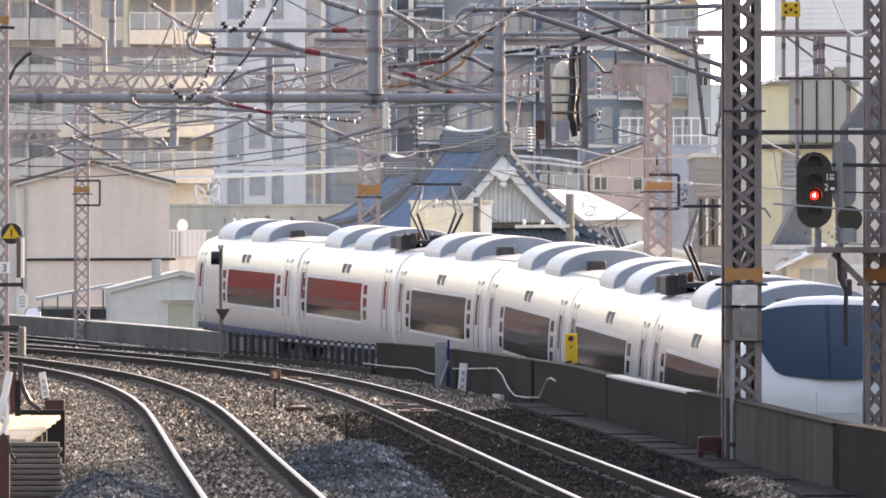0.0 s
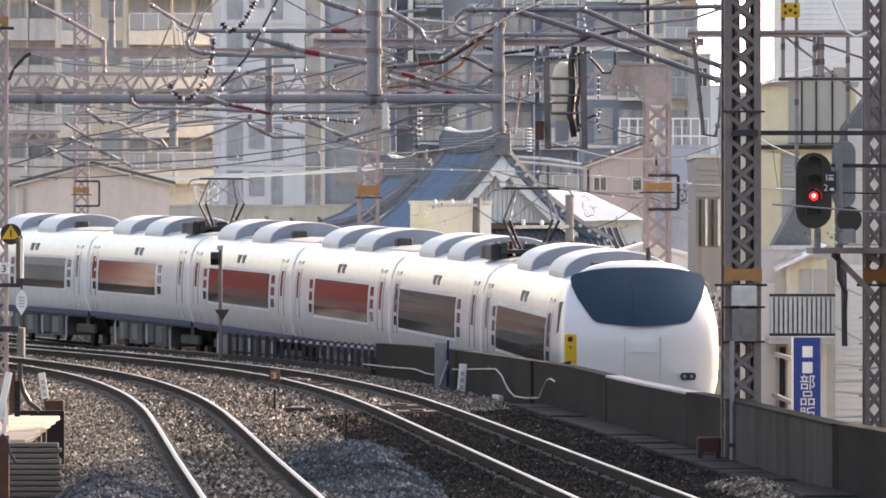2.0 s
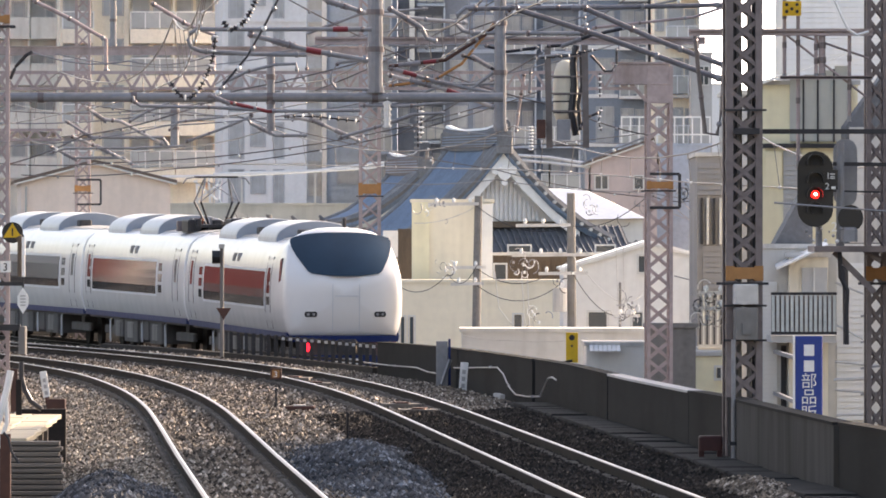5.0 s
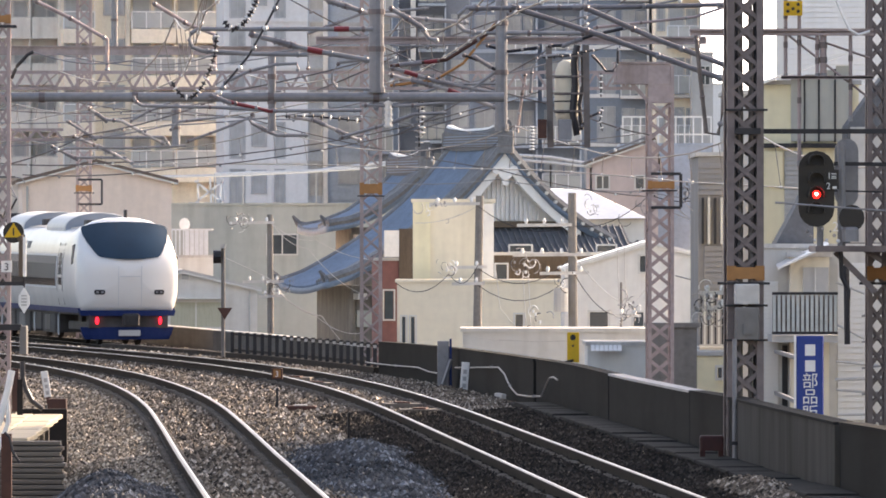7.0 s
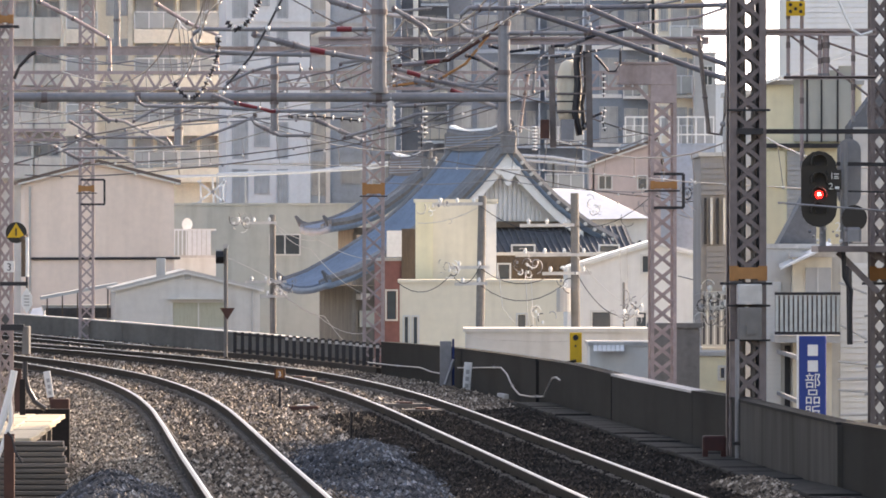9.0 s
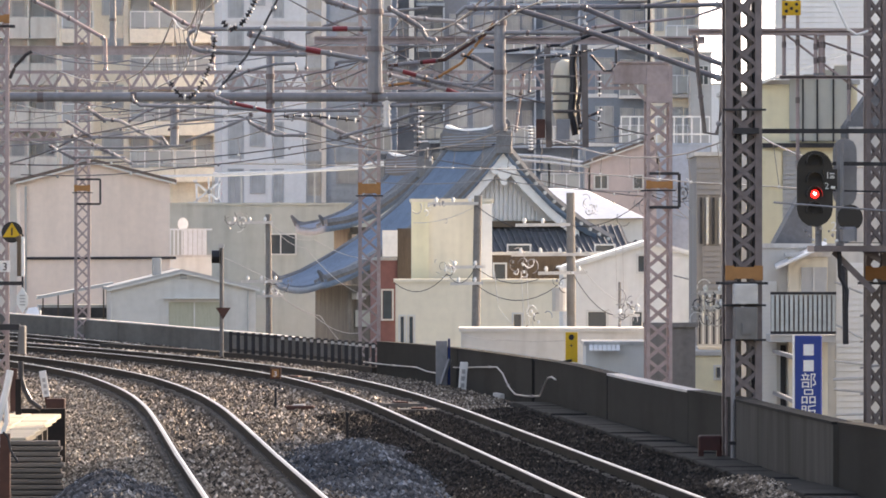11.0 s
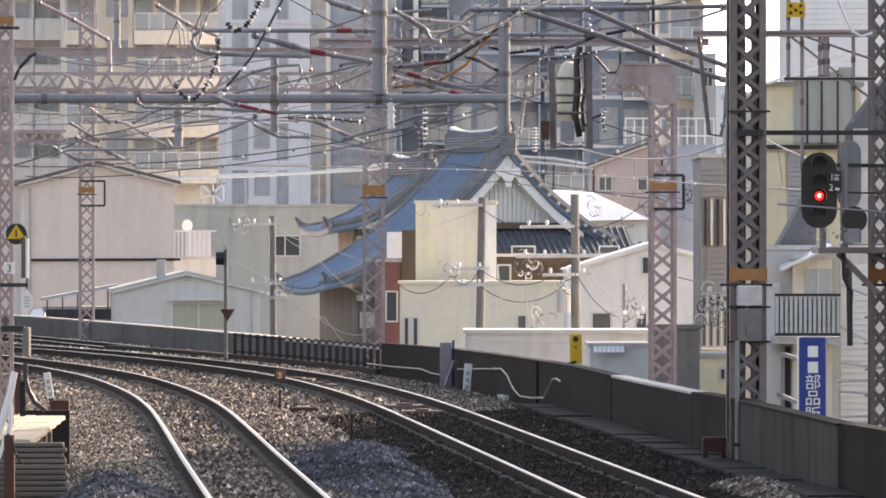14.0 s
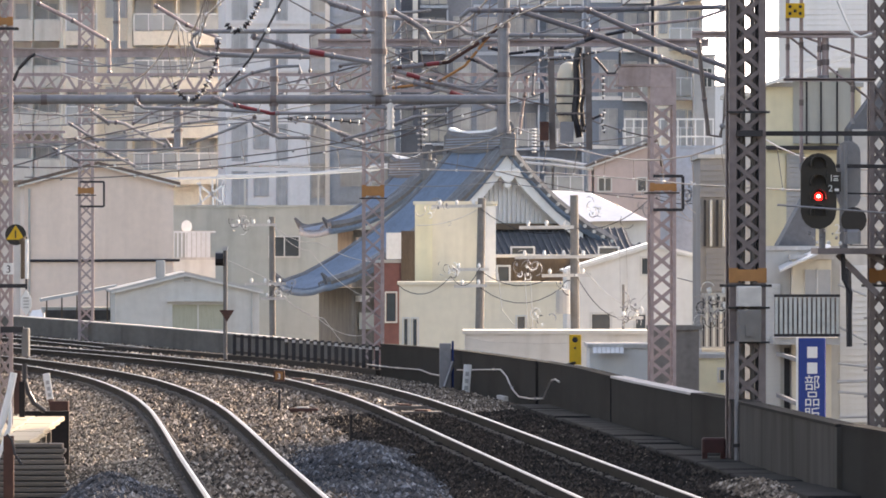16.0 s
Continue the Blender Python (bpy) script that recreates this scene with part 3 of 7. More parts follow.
        pan = part("pantograph_base", Shape().box(-0.75, 0.75, y0 - 1.6, y0 + 1.2, 3.36, 3.44).box(-0.95, -0.6, y0 - 1.4, y0 - 0.2, 3.24, 3.56, 0.04).box(0.1, 0.5, y0 - 1.9, y0 - 0.9, 3.24, 3.59, 0.04).box(0.6, 0.9, y0 - 0.6, y0 + 0.8, 3.24, 3.50, 0.04), M_DARK, car, "black roof gear")
        for x in (-0.5, 0.5):
            for sy in (-1, 1):
                knee = (x * 1.0, y0 + sy * 0.6, 4.02)
                part("lower_arm", Shape().tube([(x * 0.5, y0 + sy * 0.3, 3.44), knee], 0.03), M_DARK, pan)
                part("upper_arm", Shape().tube([knee, (x * 0.62, y0 + 0.1 * sy, 4.62)], 0.022), M_GALV, pan)
            part("arm_brace", Shape().tube([(x * 0.95, y0 - 0.55, 4.05), (-x * 0.5, y0 - 0.1, 4.55)], 0.013), M_GALV, pan)
            part("horn", Shape().tube([(x * 1.1, y0 + 0.1, 4.66), (x * 1.55, y0 + 0.1, 4.62), (x * 1.75, y0 + 0.1, 4.48)], 0.02), M_GALV, pan)
        rng = random.Random(7)
        for k in range(16):
            x, y, w, g = rng.uniform(-0.95, 0.9), y0 + rng.uniform(-1.8, 1.4), rng.uniform(0.05, 0.14), rng.uniform(3.4, 3.62)
            part("roof_fitting", Shape().box(x - w, x + w, y - w, y + w, 3.25, g, 0.02), (M_DARK, M_UNDER, M_MASTDARK)[k % 3], pan)
        for k in range(6):
            x = -0.8 + 0.32 * k
            part("roof_insulator", Shape().tube([(x, y0 - 1.0 + 0.4 * (k % 3), 3.3), (x, y0 - 1.0 + 0.4 * (k % 3), 3.6)], 0.05, 8), M_BROWN if k % 2 else M_GALV, pan)
        for dy in (-0.05, 0.25):
            part("contact_strip", Shape().bar((-0.55, y0 + dy, 4.66), (0.55, y0 + dy, 4.66), 0.05), M_DARK, pan)
        part("cable", Shape().tube([(0.2, y0 - 1.5, 3.54), (0.4, y0 - 2.6, 3.40), (0.1, y0 - 3.34, 3.34)], 0.03), M_CABLE, pan)
    # underfloor
    for y in (-6.9, 6.9):
        bog = part("bogie", Shape().box(-0.98, -0.86, y - 1.6, y + 1.6, 0.42, 0.64, 0.04).box(0.86, 0.98, y - 1.6, y + 1.6, 0.42, 0.64, 0.04).box(-0.9, 0.9, y - 0.3, y + 0.3, 0.45, 0.8), M_UNDER, car)
        for dy in (-1.05, 1.05):
            part("wheelset", Shape().tube([(-0.6, y + dy, 0.43), (-0.49, y + dy, 0.43)], 0.43, 20).tube([(0.49, y + dy, 0.43), (0.6, y + dy, 0.43)], 0.43, 20).tube([(-0.5, y + dy, 0.43), (0.5, y + dy, 0.43)], 0.07, 8), M_RAIL, bog, "worn steel wheelset")
    for y0, y1, z0 in ((-4.6, -2.4, 0.3), (-2.1, -0.4, 0.36), (0.0, 2.6, 0.28), (2.9, 4.7, 0.4)):
        part("equipment_box", Shape().box(-1.25, 1.25, y0, y1, z0, 0.9, 0.04), M_UNDER, car)
    part("floor_frame", Shape().box(-1.24, 1.24, -h + 0.3 if not nose else -9.0, h - 0.3, 0.84, 1.0), M_UNDER, car)
    part("gangway", Shape().box(-0.75, 0.75, h - 0.05, h + 0.27, 1.0, 3.1, 0.05), M_UNDER, car, "dark folded gangway bellows")
    if nose:
        build_nose(car)
    return car


def build_nose(car):
    """Windscreen, lamps, skirt and joints of the cab."""
    def patch(outline_lo, outline_hi, z0, z1, lift, nx=18, nz=10):
        v, f = [], []
        for j in range(nz + 1):
            z = z0 + (z1 - z0) * j / nz
            w = np.interp(j / nz, outline_lo, outline_hi)
            for i in range(nx + 1):
                u = i / nx * 2 - 1
                x = u * w
                zz = z - 0.06 * (1 - abs(u) ** 2) * (1 - j / nz) - 0.1 * abs(u) ** 3 * (j / nz) ** 3
                v.append((x, nose_y(x, zz) - lift, zz))
        for j in range(nz):
            for i in range(nx):
                a = j * (nx + 1) + i
                f.append((a, a + 1, a + nx + 2, a + nx + 1))
        return Shape().add(v, f)
    part("windscreen", patch((0, 0.03, 0.2, 0.45, 0.68, 0.86, 0.95, 1), (0.8, 0.87, 0.98, 1.12, 1.2, 1.21, 1.17, 1.07), 2.45, 3.42, 0.025, 18, 20), M_SHIELD, car, "wide dark blue wrap-round windscreen", True)
    for sx in (-1, 1):
        for name, x0, x1, z0, z1, m, lab in (("head_lamp", 0.68, 0.98, 1.42, 1.55, M_DARK, "dark oval lamp recess"), ("tail_lamp", 0.83, 0.93, 0.6, 0.8, M_TAIL, "glowing red tail lamp")):
            v = [(sx * x, nose_y(x, z) - 0.03, z) for x, z in ((x0 + 0.03, z0), (x1 - 0.03, z0), (x1, (z0 + z1) / 2), (x1 - 0.03, z1), (x0 + 0.03, z1), (x0, (z0 + z1) / 2))]
            lamp = part(name, Shape().loft([[(a, b + 0.1, c) for a, b, c in v], v]), m, car, lab)
            if name == "head_lamp":
                for x in (0.76, 0.89):
                    part("lens", Shape().tube([(sx * x, nose_y(x, 1.48) - 0.02, 1.485), (sx * x, nose_y(x, 1.48) - 0.045, 1.485)], 0.035, 10), M_GALV, lamp)
        part("side_mirror_window", Shape().loft([[(sx * (1.42 - 0.09 * max(0, z - 2.2) + g), -8.75 + dy, z) for dy, z in ((-0.16, 2.28), (0.16, 2.22), (0.2, 2.75), (-0.08, 2.8))] for g in (-0.06, 0.012)]), M_TGLASS, car)
        part("panel_joint", Shape().loft([[(sx * 0.32 + g, nose_y(0.32, z) - e, z) for z, e in ((1.1, 0.0), (1.7, 0.0), (2.2, 0.0), (2.2, 0.006), (1.7, 0.006), (1.1, 0.006))] for g in (-0.006, 0.006)]), M_UNIT, car)
    part("handrail", Shape().bar((-0.28, -10.08, 1.92), (0.28, -10.08, 1.92), 0.016), M_UNIT, car)
    part("front_stripe", Shape().loft([[(x * k, nose_y(x, 1.0) + 0.0 - q, z) for x in np.linspace(-1.34, 1.34, 13)] + [(x * k, nose_y(x, 1.0) + 0.25, z) for x in np.linspace(1.34, -1.34, 13)] for z, k, q in ((0.83, 0.97, 0.01), (0.98, 1.0, 0.02))]), M_BLUE, car, "deep blue stripe round the cab")
    part("skirt", Shape().loft([[(x * k, nose_y(x, 1.0) + 0.12, z) for x in np.linspace(-1.3, 1.3, 13)] + [(x * k, nose_y(x, 1.0) + 0.3, z) for x in np.linspace(1.3, -1.3, 13)] for z, k in ((0.18, 0.9), (0.3, 0.95), (0.52, 1.0))]), M_BLUE, car, "deep blue front skirt")
    part("buffer_beam", Shape().box(-1.1, 1.1, -9.75, -9.3, 0.5, 0.87), M_UNDER, car)
    part("coupler", Shape().box(-0.16, 0.16, -10.2, -9.5, 0.62, 0.86, 0.04).box(-0.24, 0.24, -10.28, -10.12, 0.58, 0.9, 0.05).tube([(0, -10.3, 0.74), (0, -10.2, 0.74)], 0.1, 10), M_DARK, car)
    part("plate", Shape().box(-0.3, 0.3, -9.96, -9.9, 0.28, 0.44), M_UNIT, car)
    part("aerial", Shape().box(0.35, 0.43, -6.9, -6.7, 3.25, 3.75, 0.02), M_DARK, car)


CAR_KINDS = (((0.2, 0.80), (0.35, 0.74), False, True), ((0.11, 0.74), (0.28, 0.60), True, False), ((0.25, 0.80), (0.3, 0.65), False, False),
             ((0.2, 0.8), (0.29, 0.64), False, False), ((0.12, 0.69), (0.28, 0.6), True, False), ((0.35, 0.81), (0.24, 0.58), False, False))
CARS = [build_car(*kind, M_GREYGLASS if i < 2 else M_TGLASS) for i, kind in enumerate(CAR_KINDS)]


# ---- masts and beams of the overhead line ----
LACING = {}


def lacing_mesh(a, h, m, t=0.055):
    """One flat diagonal of width a and rise h, shared by all alike."""
    key = (round(a, 3), round(h, 3), m.name, t)
    if key not in LACING:
        LACING[key] = Shape().bar((-a / 2, 0, 0), (a / 2, 0, h), 0.012, t).data("lacing_bar", m)
    return LACING[key]


def lattice_mast(x, d, z0, z1, w, label, pitch=0.4, bands=(), leg=0.07, cross=True, turn=0, m=None, flat=0.055):
    m = m or M_MAST
    mast = thing("lattice_mast", x, d, z0, label, "mast", "catenary masts", turn=turn)
    h, k = z1 - z0, w / 2 - leg / 2
    for a in (-1, 1):
        for b in (-1, 1):
            o = a * (k + leg / 2)
            part("leg", Shape().box(a * k - leg / 2, a * k + leg / 2, b * (k + leg / 2) - 0.007, b * (k + leg / 2) + 0.007, 0, h).box(o - 0.007, o + 0.007, min(b * k - leg / 2, b * k + leg / 2), max(b * k - leg / 2, b * k + leg / 2), 0, h), m, mast)
    n = max(2, int(h / pitch))
    for i in range(n):
        for face in range(4):
            for flip in ((1, -1) if cross else ((1,) if i % 2 else (-1,))):
                ob = new("lacing_bar", lacing_mesh(2 * k, h / n, m, flat))
                ob.parent = mast
                ang = math.pi / 2 * face
                o = k + leg / 2 - 0.02 - (0.008 if flip > 0 else 0)
                ob.matrix_basis = Matrix.Translation((o * math.sin(ang), -o * math.cos(ang), h * i / n)) @ Matrix.Rotation(ang + (math.pi if flip < 0 else 0), 4, "Z")
    part("base_plate", Shape().box(-k - 0.15, k + 0.15, -k - 0.15, k + 0.15, 0, 0.12, 0.02), M_COPING, mast)
    for zb, hb in bands:
        q = w / 2
        for sx in (-1, 1):
            part("marker_band", Shape().box(sx * k - leg / 2 - 0.015, sx * k + leg / 2 + 0.015, -q - 0.02, -q - 0.008, zb - z0, zb - z0 + hb), M_ORANGE, mast, "faded orange marker band")
        part("marker_plate", Shape().box(-q + 0.03, q - 0.03, -q - 0.026, -q - 0.021, zb - z0 + hb * 0.1, zb - z0 + hb * 0.9), M_ORANGE, mast, "faded orange marker plate")
        for side in (-1, 1):
            part("clamp", Shape().box(-q - 0.07, q + 0.07, side * (q + 0.045) - 0.015, side * (q + 0.045) + 0.015, zb - z0 - 0.05, zb - z0 - 0.02), M_DARK, mast)
    return mast


def lattice_beam(x0, x1, d, z0, z1, label, pitch=0.2, m=None):
    m = m or M_MAST
    beam = thing("lattice_beam", x0, d, z0, label, "beam", "catenary beams")
    for z in (0, z1 - z0):
        for dy in (-0.18, 0.18):
            part("chord", Shape().box(0, x1 - x0, dy - 0.03, dy + 0.03, z - 0.03, z + 0.03), m, beam)
    n = int((x1 - x0) / pitch)
    w = (x1 - x0) / n
    for dy in (-0.215, 0.215):
        for i in range(n):
            ob = new("lacing_bar", lacing_mesh(w, z1 - z0, m, 0.045))
            ob.parent = beam
            ob.matrix_basis = Matrix.Translation((w * (i + 0.5), dy, 0)) @ Matrix.Rotation(0 if i % 2 else math.pi, 4, "Z")
    return beam


MAST_A = lattice_mast(3.48, 121, -3.4, 8.0, 0.41, "mauve lattice catenary mast with a cabinet clamped to it", 0.27, ((2.00, 0.17),), 0.075, m=M_MASTDARK, flat=0.05, turn=5)
MAST_L = lattice_mast(-5.01, 119, -0.45, 8.0, 0.17, "slim mauve lattice mast with a warning sign", 0.2, ((4.93, 0.1),), 0.035, flat=0.028)
MAST_R = lattice_mast(5.15, 124, -3.4, 8.0, 0.24, "slim dark lattice mast beside the signal", 0.24, ((1.99, 0.17),), 0.05, m=M_MASTDARK, turn=5, flat=0.035)
MAST_B = lattice_mast(4.44, 214, -7.0, 6.11, 0.52, "mauve lattice catenary mast carrying the lattice beam", 0.37, ((3.60, 0.17),), 0.065, turn=5, flat=0.042)
MAST_C = lattice_mast(-1.80, 262, -6.5, 9.47, 0.54, "pinkish lattice catenary mast behind the ramp wall", 0.42, ((3.74, 0.3),), 0.08, False)
MAST_D = lattice_mast(-10.64, 310, -6.5, 10.28, 0.45, "mauve lattice catenary mast beside the far wall", 0.38, ((4.08, 0.2),), 0.07, False)
lattice_beam(-9.76, 3.94, 214, 5.66, 5.99, "mauve lattice beam spanning all tracks")
lattice_beam(-11.41, -9.08, 250, 4.99, 5.23, "short mauve lattice beam", 0.2)
part("bracket_head", Shape().box(-0.92, 0.2, -0.25, 0.25, 12.78, 13.16, 0.01).box(-0.96, 0.22, -0.29, 0.29, 13.161, 13.2).box(-0.96, 0.22, -0.29, 0.29, 12.74, 12.779).box(-0.265, 0.265, -0.275, 0.275, 12.36, 12.739), M_MAST, MAST_B, "riveted box beam end at the mast head")
part("gusset", Shape().bar((-0.6, -0.2, 12.76), (-0.25, -0.2, 12.38), 0.05, 0.07), M_MAST, MAST_B)


def mast_frame(mast, x0, x1, z0, z1, y=-0.3):
    """A square pipe frame bolted to a mast."""
    s = Shape().bar((x0, y, z0), (x1, y, z0), 0.06).bar((x0, y, z1), (x1, y, z1), 0.06).bar((x1, y, z0), (x1, y, z1), 0.06)
    part("pipe_frame", s, M_DARK, mast, "dark square pipe frame")


mast_frame(MAST_B, -0.21, 0.40, 10.22, 10.91)
mast_frame(MAST_D, -0.17, 0.54, 10.21, 10.94)
part("cabinet", Shape().box(-0.14, 0.14, -0.42, -0.22, 5.13, 5.36, 0.015), M_COPING, MAST_A, "pale grey steel cabinet")
part("cabinet", Shape().box(-0.135, 0.135, -0.44, -0.22, 4.72, 5.09, 0.015).box(-0.05, 0.05, -0.46, -0.43, 4.78, 4.91), M_POLE, MAST_A, "weathered grey cabinet")
for x, y, rr in ((-0.09, 0.02, 0.022), (-0.03, 0.1, 0.03), (0.08, 0.05, 0.026), (0.14, 0.1, 0.018)):
    part("conduit", Shape().tube([(x, y, 3.0), (x + 0.01, y, 7.0), (x - 0.01, y, 11.2)], rr, 8), M_CABLE if rr < 0.025 else M_POLE, MAST_A, "conduit running up inside the mast")
for z in (5.11, 4.71, 7.37):
    part("clamp", Shape().box(-0.25, 0.25, -0.27, -0.21, z - 0.012, z + 0.012), M_DARK, MAST_A)


# ---- the town ----
GROUND = -7.2


def building(name, label, x0, x1, d, depth, z1, material, category="building", windows=(), roof=None, base=None, turn=None):
    """A house block from the street up; windows as (x0, x1, z0, z1, ...) on its front."""
    b = thing(name, (x0 + x1) / 2, d, GROUND, label, category, turn=(3 if x1 < 0 else 0) if turn is None else turn)
    ox = (x0 + x1) / 2
    part("wall", Shape().box(x0 - ox, x1 - ox, 0, depth, 0 if base is None else base - GROUND, z1 - GROUND), material, b)
    part("parapet", Shape().box(x0 - ox - 0.06, x1 - ox + 0.06, -0.06, depth + 0.06, z1 - GROUND + 0.002, z1 - GROUND + 0.1), roof or M_COPING, b)
    for w in windows:
        add_window(b, ox, *w)
    return b


def add_window(b, ox, xa, xb, za, zb, y=0.0, glass=None, split=2):
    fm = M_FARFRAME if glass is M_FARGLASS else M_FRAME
    t = 0.05 if xb - xa < 1.5 else 0.07
    xa, xb, za, zb = xa - ox, xb - ox, za - GROUND, zb - GROUND
    s = Shape().box(xa - t, xb + t, y - 0.05, y + 0.04, zb, zb + t).box(xa - t, xb + t, y - 0.09, y + 0.04, za - t, za)
    s.box(xa - t, xa, y - 0.05, y + 0.04, za, zb).box(xb, xb + t, y - 0.05, y + 0.04, za, zb)
    win = part("window", s, fm, b)
    for i in range(split):
        p, q = xa + (xb - xa) * i / split, xa + (xb - xa) * (i + 1) / split
        part("pane", Shape().box(p + 0.02, q - 0.02, y - 0.012 - 0.008 * (i % 2), y + 0.02, za + 0.01, zb - 0.01), glass or M_WINDOW, win)
        if i:
            part("mullion", Shape().box(p - 0.025, p + 0.025, y - 0.045, y, za, zb), fm, win)


def gable_house(name, label, x0, x1, d, depth, eave, apex_x, apex_z, wall, roofm, over=0.3, thick=0.16, windows=(), left_eave=None):
    """A house whose gable looks down the line."""
    le = eave if left_eave is None else left_eave
    b = thing(name, (x0 + x1) / 2, d, GROUND, label, "house", turn=3 if x1 < 0 else 0)
    ox = (x0 + x1) / 2
    part("wall", Shape().loft([[(x0 - ox, y, 0), (x1 - ox, y, 0), (x1 - ox, y, eave - GROUND), (apex_x - ox, y, apex_z - GROUND), (x0 - ox, y, le - GROUND)] for y in (0, depth)]), wall, b)
    for xe, ze in ((x0, le), (x1, eave)):
        k = over / abs(xe - apex_x)
        xo, zo = xe + (xe - apex_x) * k, ze + (ze - apex_z) * k
        part("roof_slope", Shape().loft([[(apex_x - ox, y, apex_z - GROUND + 0.01), (xo - ox, y, zo - GROUND + 0.01), (xo - ox, y, zo - GROUND + thick), (apex_x - ox, y, apex_z - GROUND + thick)] for y in (-over, depth + over)]), roofm, b)
        part("verge_board", Shape().loft([[(apex_x - ox, y, apex_z - GROUND - 0.06), (xo - ox, y, zo - GROUND - 0.06), (xo - ox, y, zo - GROUND + 0.008), (apex_x - ox, y, apex_z - GROUND + 0.008)] for y in (-over - 0.02, -over + 0.03)]), M_FRAME, b)
    for w in windows:
        add_window(b, ox, *w)
    return b


def siding(b, x0, x1, z0, z1, y, pitch, material, name="siding_board"):
    """Overlapping boards across a wall."""
    ox = b.location.x
    me = Shape().loft([[(x0 - ox, -0.01, 0), (x0 - ox, -0.045, 0), (x0 - ox, -0.012, pitch * 0.97), (x0 - ox, 0, pitch * 0.97)], [(x1 - ox, -0.01, 0), (x1 - ox, -0.045, 0), (x1 - ox, -0.012, pitch * 0.97), (x1 - ox, 0, pitch * 0.97)]]).data(name, material)
    for i in range(int((z1 - z0) / pitch)):
        ob = new(name, me)
        ob.parent = b
        ob.matrix_basis = pose(0, y, z0 - GROUND + i * pitch)


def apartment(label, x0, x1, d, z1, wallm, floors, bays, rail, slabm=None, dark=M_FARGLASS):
    """A block of flats: slab edges, balcony fronts and glazed bays, floor by floor from the top."""
    b = building("apartment_building", label, x0, x1, d, 14, z1, wallm, "apartment building")
    ox = (x0 + x1) / 2
    slabm = slabm or wallm
    for f in floors:
        for k, (a, c, style) in enumerate(bays):
            ox0, ox1 = a - ox, c - ox
            zz = f - GROUND
            if style in ("balcony", "solid"):
                bal = part("balcony", Shape().box(ox0, ox1, -1.2, 0.02, zz - 0.18, zz, 0.0), slabm, b)
                if style == "solid":
                    part("balcony_front", Shape().box(ox0 + 0.01, ox1 - 0.01, -1.19, -1.07, zz + 0.003, zz + 1.05), slabm, bal)
                    part("hand_rail", Shape().box(ox0, ox1, -1.2, -1.1, zz + 1.055, zz + 1.12), M_FRAME, bal)
                else:
                    part("hand_rail", Shape().box(ox0, ox1, -1.19, -1.13, zz + 1.05, zz + 1.1), rail, bal)
                    n = max(3, int((ox1 - ox0) / 0.75))
                    for i in range(n + 1):
                        x = ox0 + 0.03 + (ox1 - ox0 - 0.06) * i / n
                        part("baluster", Shape().box(x - 0.03, x + 0.03, -1.18, -1.14, zz + 0.003, zz + 1.05), rail, bal)
                    part("guard_panel", Shape().box(ox0, ox1, -1.155, -1.145, zz + 0.08, zz + 1.0), M_GUARD, bal)
                part("divider", Shape().box(ox1 - 0.1, ox1, -1.05, 0.02, zz + 0.003, zz + 2.5), slabm, bal)
                w = ox1 - ox0
                add_window(b, 0, a - ox + w * 0.08 , a - ox + w * 0.5, f + 0.1, f + 2.05, 0.0, dark)
                add_window(b, 0, a - ox + w * 0.6, a - ox + w * 0.86, f + 0.9, f + 2.0, 0.0, dark)
                if (k + int(f)) % 2 == 0:
                    part("cooler_unit", Shape().box(ox0 + w * 0.62, ox0 + w * 0.62 + 0.75, -0.5, -0.2, zz + 0.003, zz + 0.6, 0.03), M_WHITE, bal)
            elif style == "glassy":
                bal = part("balcony", Shape().box(ox0, ox1, -1.2, 0.02, zz - 0.82, zz), slabm, b)
                n = max(2, int((ox1 - ox0) / 0.85))
                for i in range(n + 1):
                    x = ox0 + 0.03 + (ox1 - ox0 - 0.06) * i / n
                    part("guard_post", Shape().box(x - 0.035, x + 0.035, -1.19, -1.12, zz + 0.003, zz + 0.96), M_WHITE, bal)
                    if i:
                        part("guard_glass", Shape().box(x - (ox1 - ox0 - 0.06) / n + 0.05, x - 0.05, -1.165, -1.15, zz + 0.06, zz + 0.93), M_GUARD, bal)
                part("hand_rail", Shape().box(ox0, ox1, -1.2, -1.11, zz + 0.961, zz + 1.03), M_WHITE, bal)
                part("divider", Shape().box(ox1 - 0.1, ox1, -1.05, 0.02, zz + 0.003, zz + 1.85), slabm, bal)
                w = c - a
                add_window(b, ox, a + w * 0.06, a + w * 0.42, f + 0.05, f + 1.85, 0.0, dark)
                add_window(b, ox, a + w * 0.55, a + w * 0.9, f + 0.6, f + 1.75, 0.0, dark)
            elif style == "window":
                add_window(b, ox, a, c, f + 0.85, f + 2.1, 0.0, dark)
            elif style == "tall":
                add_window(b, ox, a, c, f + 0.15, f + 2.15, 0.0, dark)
            elif style == "band":
                part("string_course", Shape().box(ox0, ox1, -0.08, 0.02, zz - 0.12, zz + 0.1), slabm, b)
    return b


def pier(b, x0, x1, z0, z1, material, y=-0.4, name="pier"):
    ox = b.location.x
    part(name, Shape().box(x0 - ox, x1 - ox, y, 0.0, z0 - GROUND, z1 - GROUND), material, b)


# blocks of flats in the distance
FL = [5.02 + 2.8 * i for i in range(5)]
apartment("grey rendered block of flats with solid balcony fronts", -30.97, -22.66, 620, 22.89, M_GREENGREY, [6.8 + 2.75 * i for i in range(5)], ((-30.6, -26.9, "solid"), (-26.85, -24.45, "solid"), (-24.4, -22.79, "solid")), M_RAILING, M_GREENGREY)
